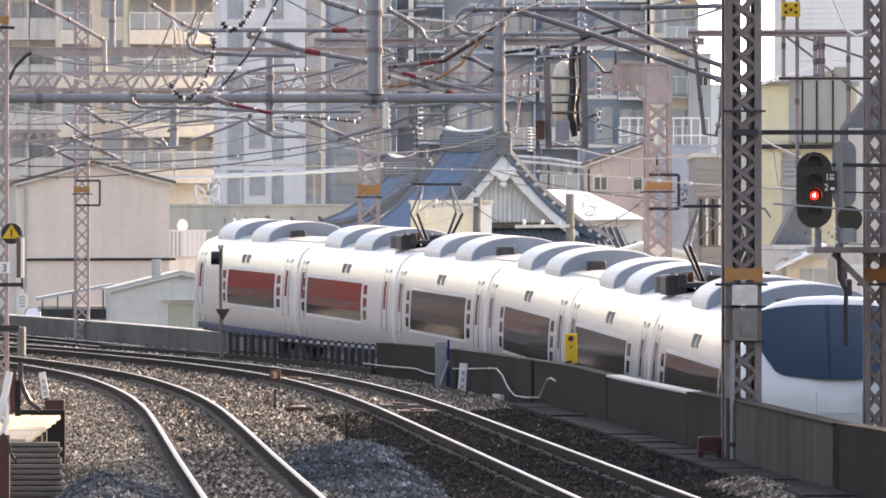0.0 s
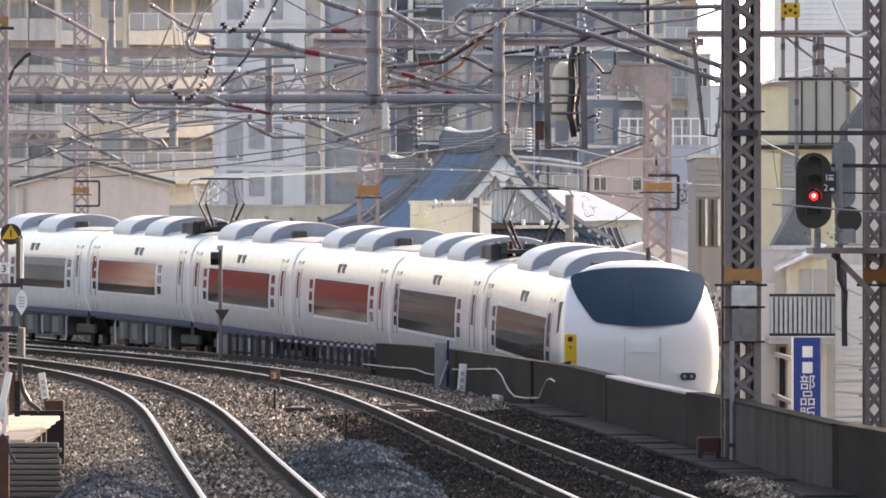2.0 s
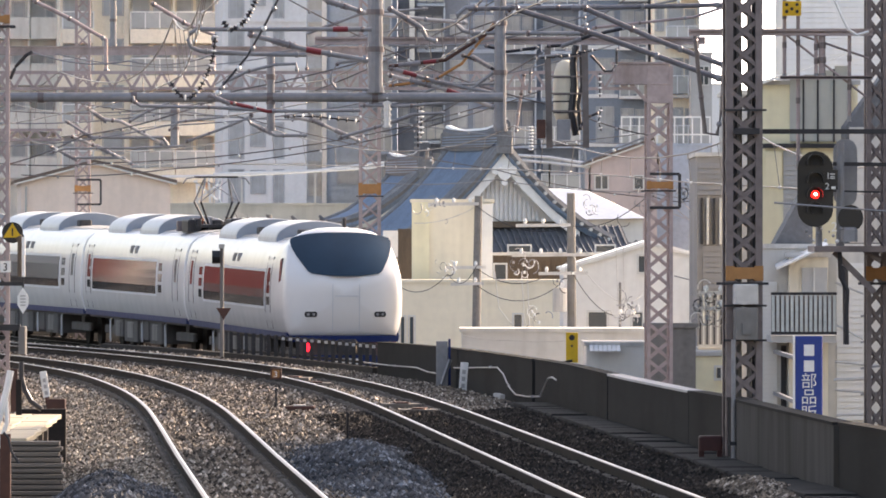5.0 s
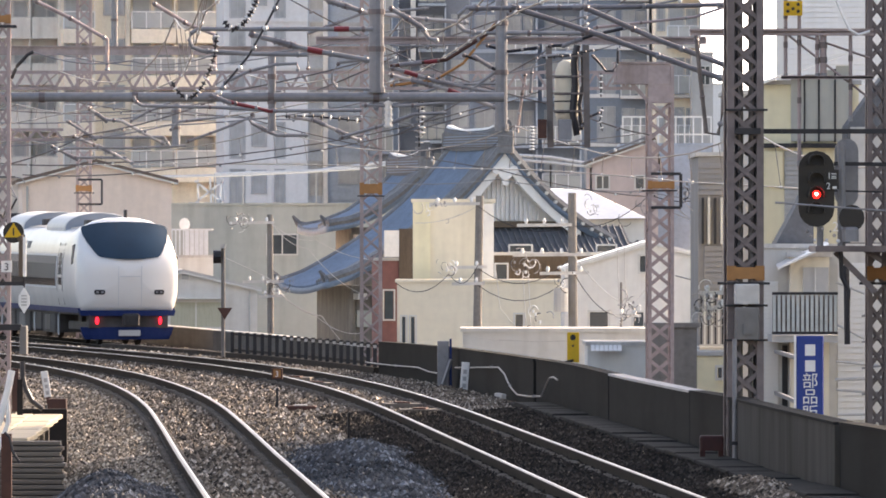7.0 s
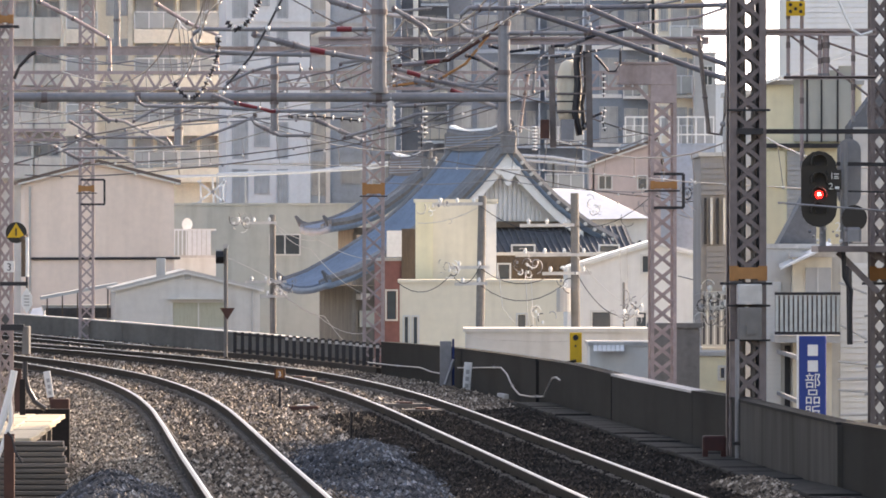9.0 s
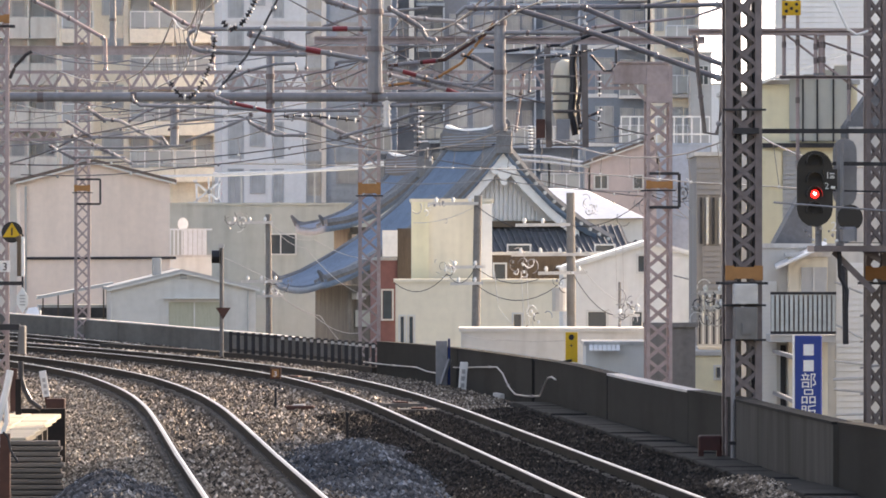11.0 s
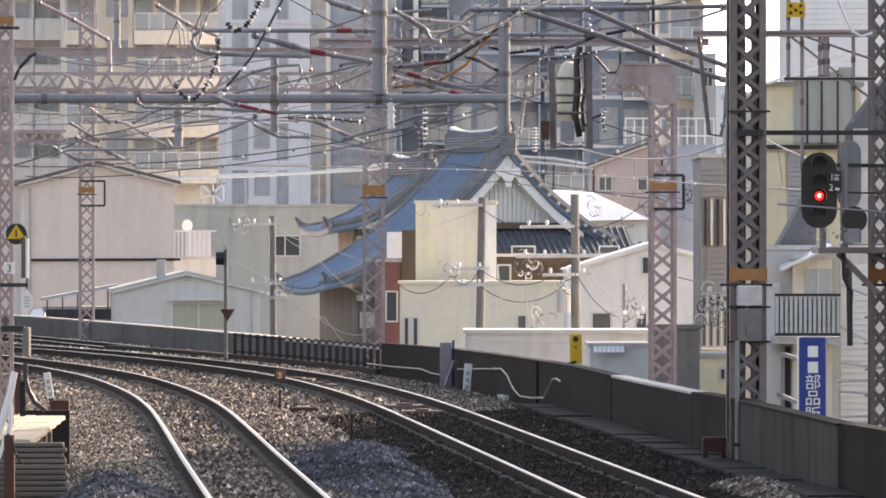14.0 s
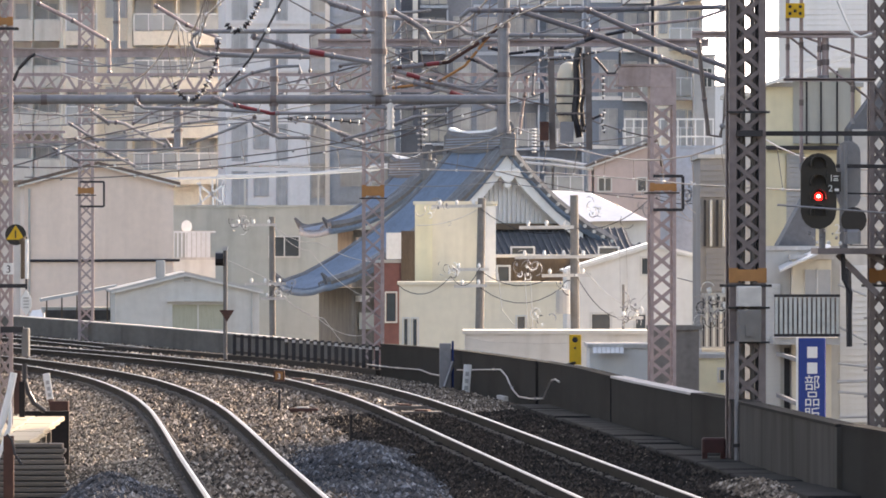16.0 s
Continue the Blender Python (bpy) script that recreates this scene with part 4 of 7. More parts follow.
B1 = apartment("beige tiled block of flats with balconies and railings", -22.29, -12.93, 610, 22.56, M_BEIGE, [7.14 + 2.7 * i for i in range(6)],
               ((-22.16, -20.3, "glassy"), (-19.75, -18.6, "window"), (-18.2, -15.6, "glassy"), (-15.55, -13.2, "glassy")), M_RAILING)
pier(B1, -18.53, -18.25, GROUND, 22.56, M_BEIGE)
pier(B1, -13.16, -12.79, GROUND, 22.56, M_DKGREY, -1.3)
apartment("pale blue-grey panelled block of flats", -12.37, -7.62, 590, 21.90, M_LTBLUE, [4.74 + 2.65 * i for i in range(6)],
          ((-11.99, -11.19, "tall"), (-10.75, -9.98, "window"), (-9.47, -8.93, "tall"), (-12.31, -7.69, "band")), M_RAILING)
B3 = apartment("blue-grey tiled tower with glazed bays", -8.14, -2.66, 630, 23.23, M_BLUEGREY, [5.52 + 2.8 * i for i in range(6)],
               ((-8.04, -7.22, "tall"), (-6.88, -3.20, "band"), (-6.27, -4.90, "window"), (-4.50, -3.03, "balcony")), M_RAILING)
pier(B3, -7.22, -6.95, GROUND, 23.23, M_LTBLUE)
B4 = apartment("dark grey tower with deep balcony recesses", -2.70, 1.66, 640, 23.56, M_DKGREY, [6.26 + 2.8 * i for i in range(6)],
               ((-1.52, 0.21, "balcony"), (0.55, 1.52, "window"), (-2.63, -2.01, "window")), M_DKGREY, M_BLUEGREY)
pier(B4, -1.97, -1.66, 13.80, 23.56, M_WHITE, -1.3)
apartment("blue-grey block of flats with wide dark windows", 1.61, 8.58, 622, 22.89, M_SLATE, [5.80 + 2.8 * i for i in range(6)],
          ((1.94, 3.05, "window"), (3.65, 5.63, "balcony"), (5.90, 8.24, "balcony"), (1.71, 3.49, "band")), M_RAILING, M_BLUEGREY)
apartment("grey-blue block of flats with roof terrace railing", 8.30, 12.19, 600, 22.23, M_SLATE, [8.41 + 2.8 * i for i in range(4)],
          ((8.89, 9.86, "tall"), (10.18, 11.81, "balcony"), (8.37, 10.12, "band")), M_RAILING, M_LTBLUE)
apartment("tan and grey stepped block of flats", 11.99, 14.48, 590, 19.35, M_BEIGE, [8.31 + 2.8 * i for i in range(5)],
          ((12.63, 14.54, "balcony"), (12.12, 12.50, "window")), M_RAILING, M_GREY)
building("building", "lower grey stepped wing with flat roof", 13.95, 15.12, 585, 10, 13.35, M_GREY, windows=((14.42, 14.93, 11.62, 12.63),))
building("building", "distant pale tower beyond the houses", 22.91, 24.52, 900, 12, 16.60, M_LTBLUE)

# pink house, low white house and neighbours
H1 = gable_house("house", "pinkish rendered house with low brown gable roof", -16.1, -10.38, 400, 12, 4.97, -13.28, 5.70, M_PINK, M_ROOFBR, 0.25, 0.13)
part("pipe", Shape().tube([(-2.62, -0.1, 9.23), (3.09, -0.1, 9.25)], 0.05, 8), M_DARK, H1, "dark pipe across the wall")
part("downpipe", Shape().tube([(-2.66, -0.08, 11.99), (-2.66, -0.08, 1)], 0.04, 8), M_GREY, H1)
H2 = gable_house("house", "small off-white house with grey sheet roof and sliding window", -11.74, -6.60, 372, 9, 0.96, -9.23, 1.57, M_DULL, M_GREY, 0.15, 0.1,
                 windows=((-9.71, -7.86, -0.40, 0.50, 0.0, M_CURTAIN),))
part("awning", Shape().box(-0.7, 1.3, -0.35, 0.0, 7.80, 7.86), M_FRAME, H2)
part("chimney", Shape().box(-1.1, -0.77, 0.4, 0.75, 8.40, 9.27, 0.03), M_GREY, H2, "grey roof vent")
part("vent", Shape().box(-0.12, 0.12, -0.05, 0.0, 8.52, 8.73), M_GREY, H2)
part("gutter", Shape().tube([(2.3, -0.06, 0.5), (2.3, -0.06, 8.10)], 0.035, 6), M_GREY, H2)
LEAN = building("shed", "open lean-to with dark interior and sheet roof", -14.56, -12.00, 380, 4, 0.25, M_GREY, "shed", roof=M_GREY)
part("lean_roof", Shape().loft([[(-1.4, y, 7.76), (1.35, y, 8.28), (1.35, y, 8.38), (-1.4, y, 7.87)] for y in (-0.6, 3.5)]), M_GREY, LEAN, "grey corrugated roof")
for i in range(5):
    part("post", Shape().bar((-1.2 + 0.55 * i, -0.4, 7.04), (-1.2 + 0.55 * i, -0.4, 7.80 + 0.1 * i), 0.05), M_BROWNW, LEAN)
# Dark panel on the solid front stands in for the shaded inside.
part("shade_panel", Shape().box(-1.25, 1.2, -0.05, -0.01, 7.09, 7.50), M_UNDER, LEAN)
tagged(part("blue_sheet", Shape().add([(-13.76, 345, 0.07), (-13.24, 345, 0.11), (-13.35, 345.5, 0.47), (-13.65, 345.5, 0.43)], [(0, 1, 2, 3)]).box(-13.76, -13.24, 345.6, 346, -7.2, 0.35), M_LTBLUE), "pale blue tarpaulin draped over a stack beside the wall", "tarpaulin")
GG = building("building", "low grey-green rendered building with flat roof", -11.34, -1.14, 430, 14, 4.19, M_OLIVE, windows=((-7.21, -6.00, 2.19, 2.98),), roof=M_OLIVE)
DECKB = building("roof_terrace", "roof terrace with white board fence", -10.92, -9.22, 420, 6, 2.05, M_GREENGREY, "terrace")
for i in range(9):
    w = 0.03 if i < 4 else 0.085
    x = -0.82 + (0.16 * i if i < 4 else 0.62 + 0.19 * (i - 4))
    part("fence_board", Shape().box(x - w, x + w, -0.03, 0.01, 9.32, 10.34), M_RAILING, DECKB)
part("fence_cap", Shape().box(-0.86, 0.86, -0.05, 0.03, 10.34, 10.41), M_RAILING, DECKB)
DISH = thing("satellite_dish", -10.45, 421, 3.24, "white satellite dish on the terrace fence", "satellite dish")
part("reflector", Shape().loft([[(r * math.cos(a) + 0.05, 0.12 * r - 0.1, 0.15 + 1.2 * r * math.sin(a)) for a in np.linspace(0, 5.8, 12)] for r in (0.05, 0.14, 0.22)]), M_WHITE, DISH)
part("stand", Shape().bar((0, 0.1, -1.18), (0, 0.1, 0.2), 0.04), M_GALV, DISH)

# yellow building and the white houses beside the ramp
YB = building("building", "pale yellow rendered building with blank wall", -0.96, 1.63, 335, 6, 3.89, M_CREAM, roof=M_CREAM)
pier(YB, -0.96, -0.40, GROUND, 3.89, M_YCREAM, -0.12, "yellow_bay")
pier(YB, 1.12, 1.63, GROUND, 3.83, M_HOUSE, -0.25, "corner_pier")
LB = building("building", "cream rendered low building with narrow windows", -1.44, 3.85, 329, 5.5, 1.33, M_CREAM,
              windows=((-1.30, -1.16, -0.59, 0.26, 0.0, None, 1), (-1.02, -0.87, -0.59, 0.26, 0.0, None, 1), (2.27, 2.53, -0.13, 0.33, 0.0, None, 1)), roof=M_CREAM)
add_window(LB, LB.location.x, 1.68, 2.03, 1.44, 1.90, 2.0, None, 1)
MR = building("building", "maroon wall with grey shutter above", -2.07, -0.99, 345, 6, 2.00, M_MAROON, roof=M_GREY, windows=((-1.94, -1.62, 0.07, 1.01, 0.0, None, 1),))
pier(MR, -1.94, -1.45, 2.13, 3.00, M_WHITE, -0.15, "notice_board")
pier(MR, -1.45, -0.99, 1.34, 3.06, M_BROWNW, -0.12, "timber_screen")
WOODB = building("balcony_house", "house with dark timber balcony screen", 1.70, 5.89, 345, 6, 2.18, M_BROWNW, "house", roof=M_FRAME)
add_window(WOODB, WOODB.location.x, 2.22, 2.93, 2.3, 2.5, 1.0, None, 1)
add_window(WOODB, WOODB.location.x, 5.11, 5.72, 2.3, 2.5, 1.0, None, 1)
me_slat = Shape().box(-0.05, 0.05, -0.06, -0.01, 0, 0.56).data("screen_slat", M_BROWNW)
for i in range(26):
    ob = new("screen_slat", me_slat)
    ob.parent = WOODB
    ob.matrix_basis = pose(-1.9 + 0.15 * i, 0, 8.64)
WH = gable_house("house", "white rendered house with sloping eave line", 3.50, 7.49, 300, 10, 2.16, 5.94, 2.56, M_HOUSE, M_ROOFWH, 0.1, 0.08, left_eave=1.81,
                 windows=((5.64, 5.87, 1.72, 2.19, 0.0, None, 1), (4.2, 4.75, 0.08, 0.58, 0.0, None, 1), (5.46, 5.77, 0.16, 0.57, 0.0, None, 1)))
LOW = building("building", "low cream garage with flat roof", 0.55, 5.61, 285, 6, 0.12, M_DULL, roof=M_DULL)
GAR = building("building", "white low annexe with blue-striped awning", 3.74, 5.34, 270, 6, -0.12, M_HOUSE)
for i in range(7):
    part("awning_strip", Shape().loft([[(-0.72 + 0.115 * i, y, 0 + z), (-0.72 + 0.115 * i + 0.1, y, z)] + [(-0.72 + 0.115 * i + 0.1, y, z + 0.02), (-0.72 + 0.115 * i, y, z + 0.02)] for y, z in ((-0.45, 6.94), (0.0, 7.11))]), M_WHITE, GAR)
building("water_tank", "tall grey concrete cabinet beside the mast", 4.42, 5.47, 225, 1.2, 0.68, M_POLE, "cabinet", roof=M_POLE)
building("building", "yellow-grey shed with dark window band", 5.79, 6.59, 240, 4, -0.08, M_YCREAM, "shed", roof=M_GREY, windows=((6.30, 6.56, -0.59, -0.34),))
PK = gable_house("house", "pinkish house with dark hipped roof behind the temple", 6.14, 9.06, 440, 8, 6.51, 8.94, 6.99, M_MAUVE, M_ROOFBR, 0.2, 0.12, left_eave=5.99,
                 windows=((6.47, 6.99, 4.94, 5.47), (8.11, 8.47, 4.94, 5.47, 0.0, None, 1)))
TERR = building("building", "blue-grey block with white terrace railing on its flat roof", 7.7, 11.58, 450, 8, 6.85, M_BLUEGREY, roof=M_BLUEGREY)
for k in range(11):
    part("railing_post", Shape().box(-1.92 + 0.38 * k, -1.86 + 0.38 * k, 0.05, 0.11, 14.16, 15.25), M_WHITE, TERR)
for z in (14.5, 15.25):
    part("railing_bar", Shape().box(-1.92, 1.94, 0.03, 0.13, z, z + 0.07), M_WHITE, TERR)
WR = thing("pale_roof_hall", 6.08, 400, GROUND, "hall with bright pale metal hipped roof", "hall")
part("wall", Shape().box(-1.84, 1.62, 0, 8, 0, 10.74), M_HOUSE, WR)
part("roof", Shape().loft([[(-2.16, -0.5, 10.70), (1.73, -0.5, 10.78), (1.73, 8, 10.78), (-2.16, 8, 10.70)], [(-2.16, 2.6, 11.86), (-0.61, 2.6, 11.86), (-0.61, 4, 11.93), (-2.16, 4, 11.93)]]), M_ROOFWH, WR, "bright pale metal roof")

# buildings on the signal side
SG = building("building", "grey clad building with horizontal siding", 6.23, 7.06, 255, 8, 4.64, M_WARMGREY)
siding(SG, 6.23, 7.00, 3.70, 4.60, -0.01, 0.13, M_WARMGREY)
siding(SG, 6.37, 7.00, 1.29, 2.46, -0.01, 0.13, M_WARMGREY)
for i, px in enumerate((6.34, 6.49, 6.64, 6.80, 6.95)):
    pier(SG, px - 0.03, px + 0.03, 2.50, 3.63, M_FRAME if i % 2 else M_DARK, -0.12, "screen_post")
building("building", "grey rendered block between the masts", 7.17, 8.10, 264, 6, 6.29, M_GREY)
SB = building("building", "white house with balcony beside the signal", 6.91, 10.41, 225, 8, 2.39, M_DULL)
siding(SB, 6.91, 7.22, -1.02, 1.78, -0.01, 0.1, M_HOUSE)
siding(SB, 8.5, 9.15, -1.3, 2.2, -0.01, 0.13, M_HOUSE)
pier(SB, 7.3, 7.42, -1.2, 0.3, M_DARK, -0.02, "dark_slot")
pier(SB, 7.62, 7.95, -0.9, 0.05, M_GREY, -0.03, "shutter")
RAILB = thing("balcony_railing", 7.69, 222, 0.59, "grey metal bar balcony railing", "railing")
for i in range(14):
    x = -0.65 + i * 0.10
    part("bar", Shape().box(x - 0.032, x + 0.032, -0.02, 0.02, 0.031, 0.809), M_SLATPALE, RAILB, "pale teal-grey slat")
for z in (0, 0.84):
    part("rail", Shape().box(-0.70, 0.70, -0.03, 0.03, z - 0.03, z + 0.03), M_DARK, RAILB)
# Added dark sheet fills the slat gaps with the balcony's inner shade.
part("shade_backing", Shape().box(-0.69, 0.69, 0.06, 0.08, -0.02, 0.8), M_MASTDARK, RAILB, "dark sheet behind the slats, standing in for the balcony's inner shade")
part("balcony_floor", Shape().box(-0.70, 0.70, 0.05, 3.0, -0.2, -0.05), M_GREY, RAILB)
BK = building("building", "cream house end with pale sloping roof", 7.45, 8.29, 224.2, 0.7, 2.20, M_CREAM)
pier(BK, 7.72, 8.27, 1.42, 1.98, M_GREY, -0.08, "grey_panel")
pier(BK, 7.97, 8.0, 1.42, 1.98, M_FRAME, -0.11, "panel_joint")
part("roof", Shape().loft([[(-0.70, y, 9.13 + k), (0.39, y, 9.63 + k), (0.39, y, 9.68 + k), (-0.70, y, 9.18 + k)] for y, k in ((-0.6, 0), (0.7, 0.08))]), M_ROOFWH, BK, "bright pale metal roof")
UP = building("building", "tall white building with horizontal siding", 8.87, 12.49, 270, 8, 10.57, M_HOUSE)
siding(UP, 8.87, 11.91, 5.39, 9.40, -0.01, 0.135, M_LTBLUE)
YW = building("building", "pale yellow house with glazed stair hall", 7.32, 9.55, 240, 8, 6.15, M_YCREAM, roof=M_GREY)
part("eave", Shape().loft([[(-1.17, y, 13.33), (0.99, y, 14.10), (0.99, y, 14.18), (-1.17, y, 13.40)] for y in (-0.5, 1.0)]), M_ROOFWH, YW, "pale sloping eave")
for i, (a, b) in enumerate(((7.99, 8.28), (8.32, 8.61), (8.65, 8.98), (9.02, 9.34))):
    pier(YW, a, b, 4.85, 6.28 + 0.1 * i, M_OLIVE, -0.09, "ribbed_panel")
    pier(YW, b, b + 0.04, 4.83, 6.31 + 0.1 * i, M_DARK, -0.12, "panel_joint")
pier(YW, 7.37, 9.42, 4.70, 4.80, M_DARK, -0.2, "canopy_edge")
pier(YW, 7.42, 7.80, 3.82, 4.62, M_YCREAM, -0.1, "bay")
siding(YW, 7.84, 8.25, 2.65, 4.70, -0.01, 0.11, M_GREY)
DR = thing("dark_roof_house", 7.79, 232, GROUND, "house end with dark slate gable", "house")
part("wall", Shape().loft([[(-0.40, y, 0), (0.44, y, 0), (0.44, y, 10.84), (0.19, y, 10.78), (-0.40, y, 9.69)] for y in (0, 3)]), M_ROOFDK, DR)
DR2 = thing("dark_roof_house", 9.58, 236, GROUND, "house end with dark slate gable beside the stair hall", "house")
part("wall", Shape().loft([[(-0.45, y, 0), (0.77, y, 0), (0.77, y, 14.05), (-0.45, y, 12.37)] for y in (0, 3)]), M_ROOFDK, DR2)
part("lower_wall", Shape().box(-0.38, 0.77, -0.1, -0.01, 9.72, 12.33), M_GREY, DR2, "grey rendered lower wall")


# ---- the temple ----
def temple(label, x, d, apex, turn, length, prof_l, prof_r, front=True, ribs=0.3, tile=None):
    """A hipped and gabled tiled roof: concave slopes from a ridge that runs back from the gable at the origin."""
    tile = tile or M_ROOFBLUE
    t = thing("temple", x, d, GROUND, label, "temple", turn=turn)
    top = apex - GROUND

    def slope(prof, u):
        return top - float(np.interp(u, [p for p, _ in prof], [q for _, q in prof]))

    for sx, prof in ((-1, prof_l), (1, prof_r)):
        us = np.linspace(0, prof[-1][0], 15)
        flare = lambda u, v: 0.035 * (u / prof[-1][0]) ** 3 * min(1.0, abs(v - length / 2) / (length / 2)) ** 2 * prof[-1][0]
        rings = []
        for v in np.linspace(-0.7, length, 9):
            rings.append([(sx * u, v, slope(prof, u) + flare(u, v)) for u in us] + [(sx * u, v, slope(prof, u) + flare(u, v) - 0.22) for u in reversed(us)])
        roof = part("roof_slope", Shape().loft(rings), tile, t, "blue-grey tiled roof slope", True)
        for v in np.arange(-0.6, length - 0.05, ribs):
            part("roof_rib", Shape().tube([(sx * u, v, slope(prof, u) + flare(u, v) + 0.03) for u in us], 0.07, 5), tile, roof)
        # verge: raised tile bands with round ends, and the broad white bargeboard below
        for k, off in enumerate((-0.6, -0.2, 0.25, 0.7, 1.1, length - 0.5, length - 0.1)):
            part("verge_band", Shape().tube([(sx * u, off, slope(prof, u) + flare(u, off) + 0.12 - 0.012 * k) for u in us], 0.17 - 0.012 * k, 6), M_BANDTILE, roof, "dark verge tiles")
        if front:
            for u in () if sx < 0 else np.arange(0.5, prof[-1][0] - 0.2, 0.34):
                part("end_tile", Shape().tube([(sx * u, -0.86, slope(prof, u) + flare(u, -0.8) + 0.02), (sx * u, -0.7, slope(prof, u) + flare(u, -0.8) + 0.02)], 0.065, 8), M_FRAME, roof, "pale round end tile")
            ub = [u for u in us if u <= 3.0]
            part("bargeboard", Shape().loft([[(sx * u, v, slope(prof, u) - 0.24) for u in ub] + [(sx * u, v, slope(prof, u) - 0.72 + 0.05 * u) for u in reversed(ub)] for v in (-0.6, -0.45)]), M_PLASTER, t, "broad white plaster bargeboard")
        for k in range(2):
            vv = length * (0.0 if k else 1.0)
            tip = (sx * (prof[-1][0] + 0.05), vv, slope(prof, prof[-1][0]) + flare(prof[-1][0], vv))
            part("corner_tile", Shape().tube([(tip[0] - sx * 0.5, tip[1], tip[2] + 0.0), (tip[0] - sx * 0.1, tip[1], tip[2] + 0.12), (tip[0] + sx * 0.12, tip[1], tip[2] + 0.42)], [0.16, 0.14, 0.05], 6), M_ROOFDK, roof, "upturned corner tile")
    # ridge
    part("ridge", Shape().loft([[(a, v, top + b + 0.18 * ((v - length / 2) / (length / 2)) ** 4) for a, b in ((-0.26, -0.12), (0.26, -0.12), (0.22, 0.5), (0.12, 0.62), (-0.12, 0.62), (-0.22, 0.5))] for v in np.linspace(-0.75, length, 9)]), M_ROOFDK, t, "tall layered ridge of dark tiles")
    # White cap colours in the highlight along the top of the ridge.
    part("ridge_cap", Shape().loft([[(a, v, top + b + 0.18 * ((v - length / 2) / (length / 2)) ** 4) for a, b in ((-0.15, 0.615), (0.15, 0.615), (0.1, 0.7), (-0.1, 0.7))] for v in np.linspace(-0.7, length - 0.05, 9)]), M_PLASTER, t, "cap tiles whitened for the highlight on the ridge top")
    for k in range(5):
        part("ridge_course", Shape().box(-0.285 + 0.01 * k, 0.285 - 0.01 * k, -0.7, length - 0.05, top + 0.0 + 0.1 * k, top + 0.04 + 0.1 * k), tile, t)
    for v in (-0.8, length):
        part("ridge_end", Shape().box(-0.3, 0.3, v - 0.06, v + 0.1, top - 0.25, top + 0.6, 0.06).tube([(0, v, top + 0.55), (0, v + (0.1 if v > 0 else -0.1), top + 0.72), (0, v + (0.3 if v > 0 else -0.3), top + 0.82)], [0.12, 0.08, 0.03], 6), M_BANDTILE, t, "ornamental ridge-end tile")
    wl, wr = prof_l[-1][0] - 1.3, prof_r[-1][0] - 1.0
    low = min(slope(prof_l, prof_l[-1][0]), slope(prof_r, prof_r[-1][0])) - 0.3
    part("hall_wall", Shape().box(-wl, wr, 1.2, length - 1.0, 0, low + 0.4), M_OLDWOOD, t, "grey weathered timber hall wall")
    for u in np.arange(-wl, wr, 0.9):
        part("pillar", Shape().tube([(u, 1.05, 0), (u, 1.05, low + 0.2)], 0.13, 8), M_OLDWOOD, t)
    for k, u in enumerate(np.arange(-wl + 0.12, wr - 0.8, 0.9)):
        part("plaster_panel", Shape().box(u + 0.05, u + 0.62, 1.0, 1.19, low - 1.1 - 0.5 * (k % 2), low - 0.5), M_OLIVE if k % 3 == 0 else M_OLDWOOD, t, "grey plaster panel between pillars")
        part("eave_bracket", Shape().box(u - 0.1, u + 0.25, 0.2, 1.1, low - 0.1, low + 0.12), M_COPING, t, "weathered eave bracket")
        part("lintel", Shape().box(u - 0.02, u + 0.85, 0.95, 1.1, low - 2.4, low - 2.2), M_BROWNW, t)
    if front:
        g = 2.35
        part("gable_wall", Shape().loft([[(-g, v, slope(prof_l, g) - 0.3), (g, v, slope(prof_r, g) - 0.3), (1.2, v, slope(prof_r, 1.2) - 0.3), (0, v, top - 0.35), (-1.2, v, slope(prof_l, 1.2) - 0.3)] for v in (-0.05, 0.1)]), M_PLASTER, t, "white plaster gable")
        for u in np.arange(-1.5, 1.55, 0.17):
            zt = slope(prof_l if u < 0 else prof_r, abs(u)) - 0.75
            part("gable_slat", Shape().box(u - 0.045, u + 0.045, -0.14, -0.05, slope(prof_r, g) - 0.25, zt), M_LTBLUE, t)
        part("gable_ornament", Shape().tube([(0, -0.78, top - 0.95), (0, -0.62, top - 0.95)], 0.26, 12).tube([(-0.32, -0.75, top - 0.85), (-0.3, -0.62, top - 0.85)], 0.17, 8).tube([(0.32, -0.75, top - 0.85), (0.3, -0.62, top - 0.85)], 0.17, 8).tube([(0, -0.75, top - 1.3), (0, -0.62, top - 1.3)], 0.13, 8), M_PLASTER, t, "carved white gable pendant")
        part("tie_beam", Shape().box(-g, g + 0.3, -0.35, -0.1, slope(prof_r, g) - 0.5, slope(prof_r, g) - 0.28), M_BROWNW, t)
        # front pent roof below the gable
        z0, z1 = slope(prof_r, g) - 0.45, slope(prof_r, g) - 1.55
        us = np.linspace(-2.6, 4.6, 2)
        pent = part("pent_roof", Shape().loft([[(u, 0.0, z0), (u, -1.0, z0 - 0.62), (u, -2.0, z1), (u, -2.0, z1 - 0.15), (u, 0.0, z0 - 0.2)] for u in us]), M_ROOFDK, t, "dark tiled pent roof under the gable")
        for u in np.arange(-2.5, 4.55, 0.24):
            part("roof_rib", Shape().tube([(u, 0.0, z0 + 0.03), (u, -1.0, z0 - 0.59), (u, -2.02, z1 + 0.03)], 0.045, 5), M_ROOFDK, pent)
    return t


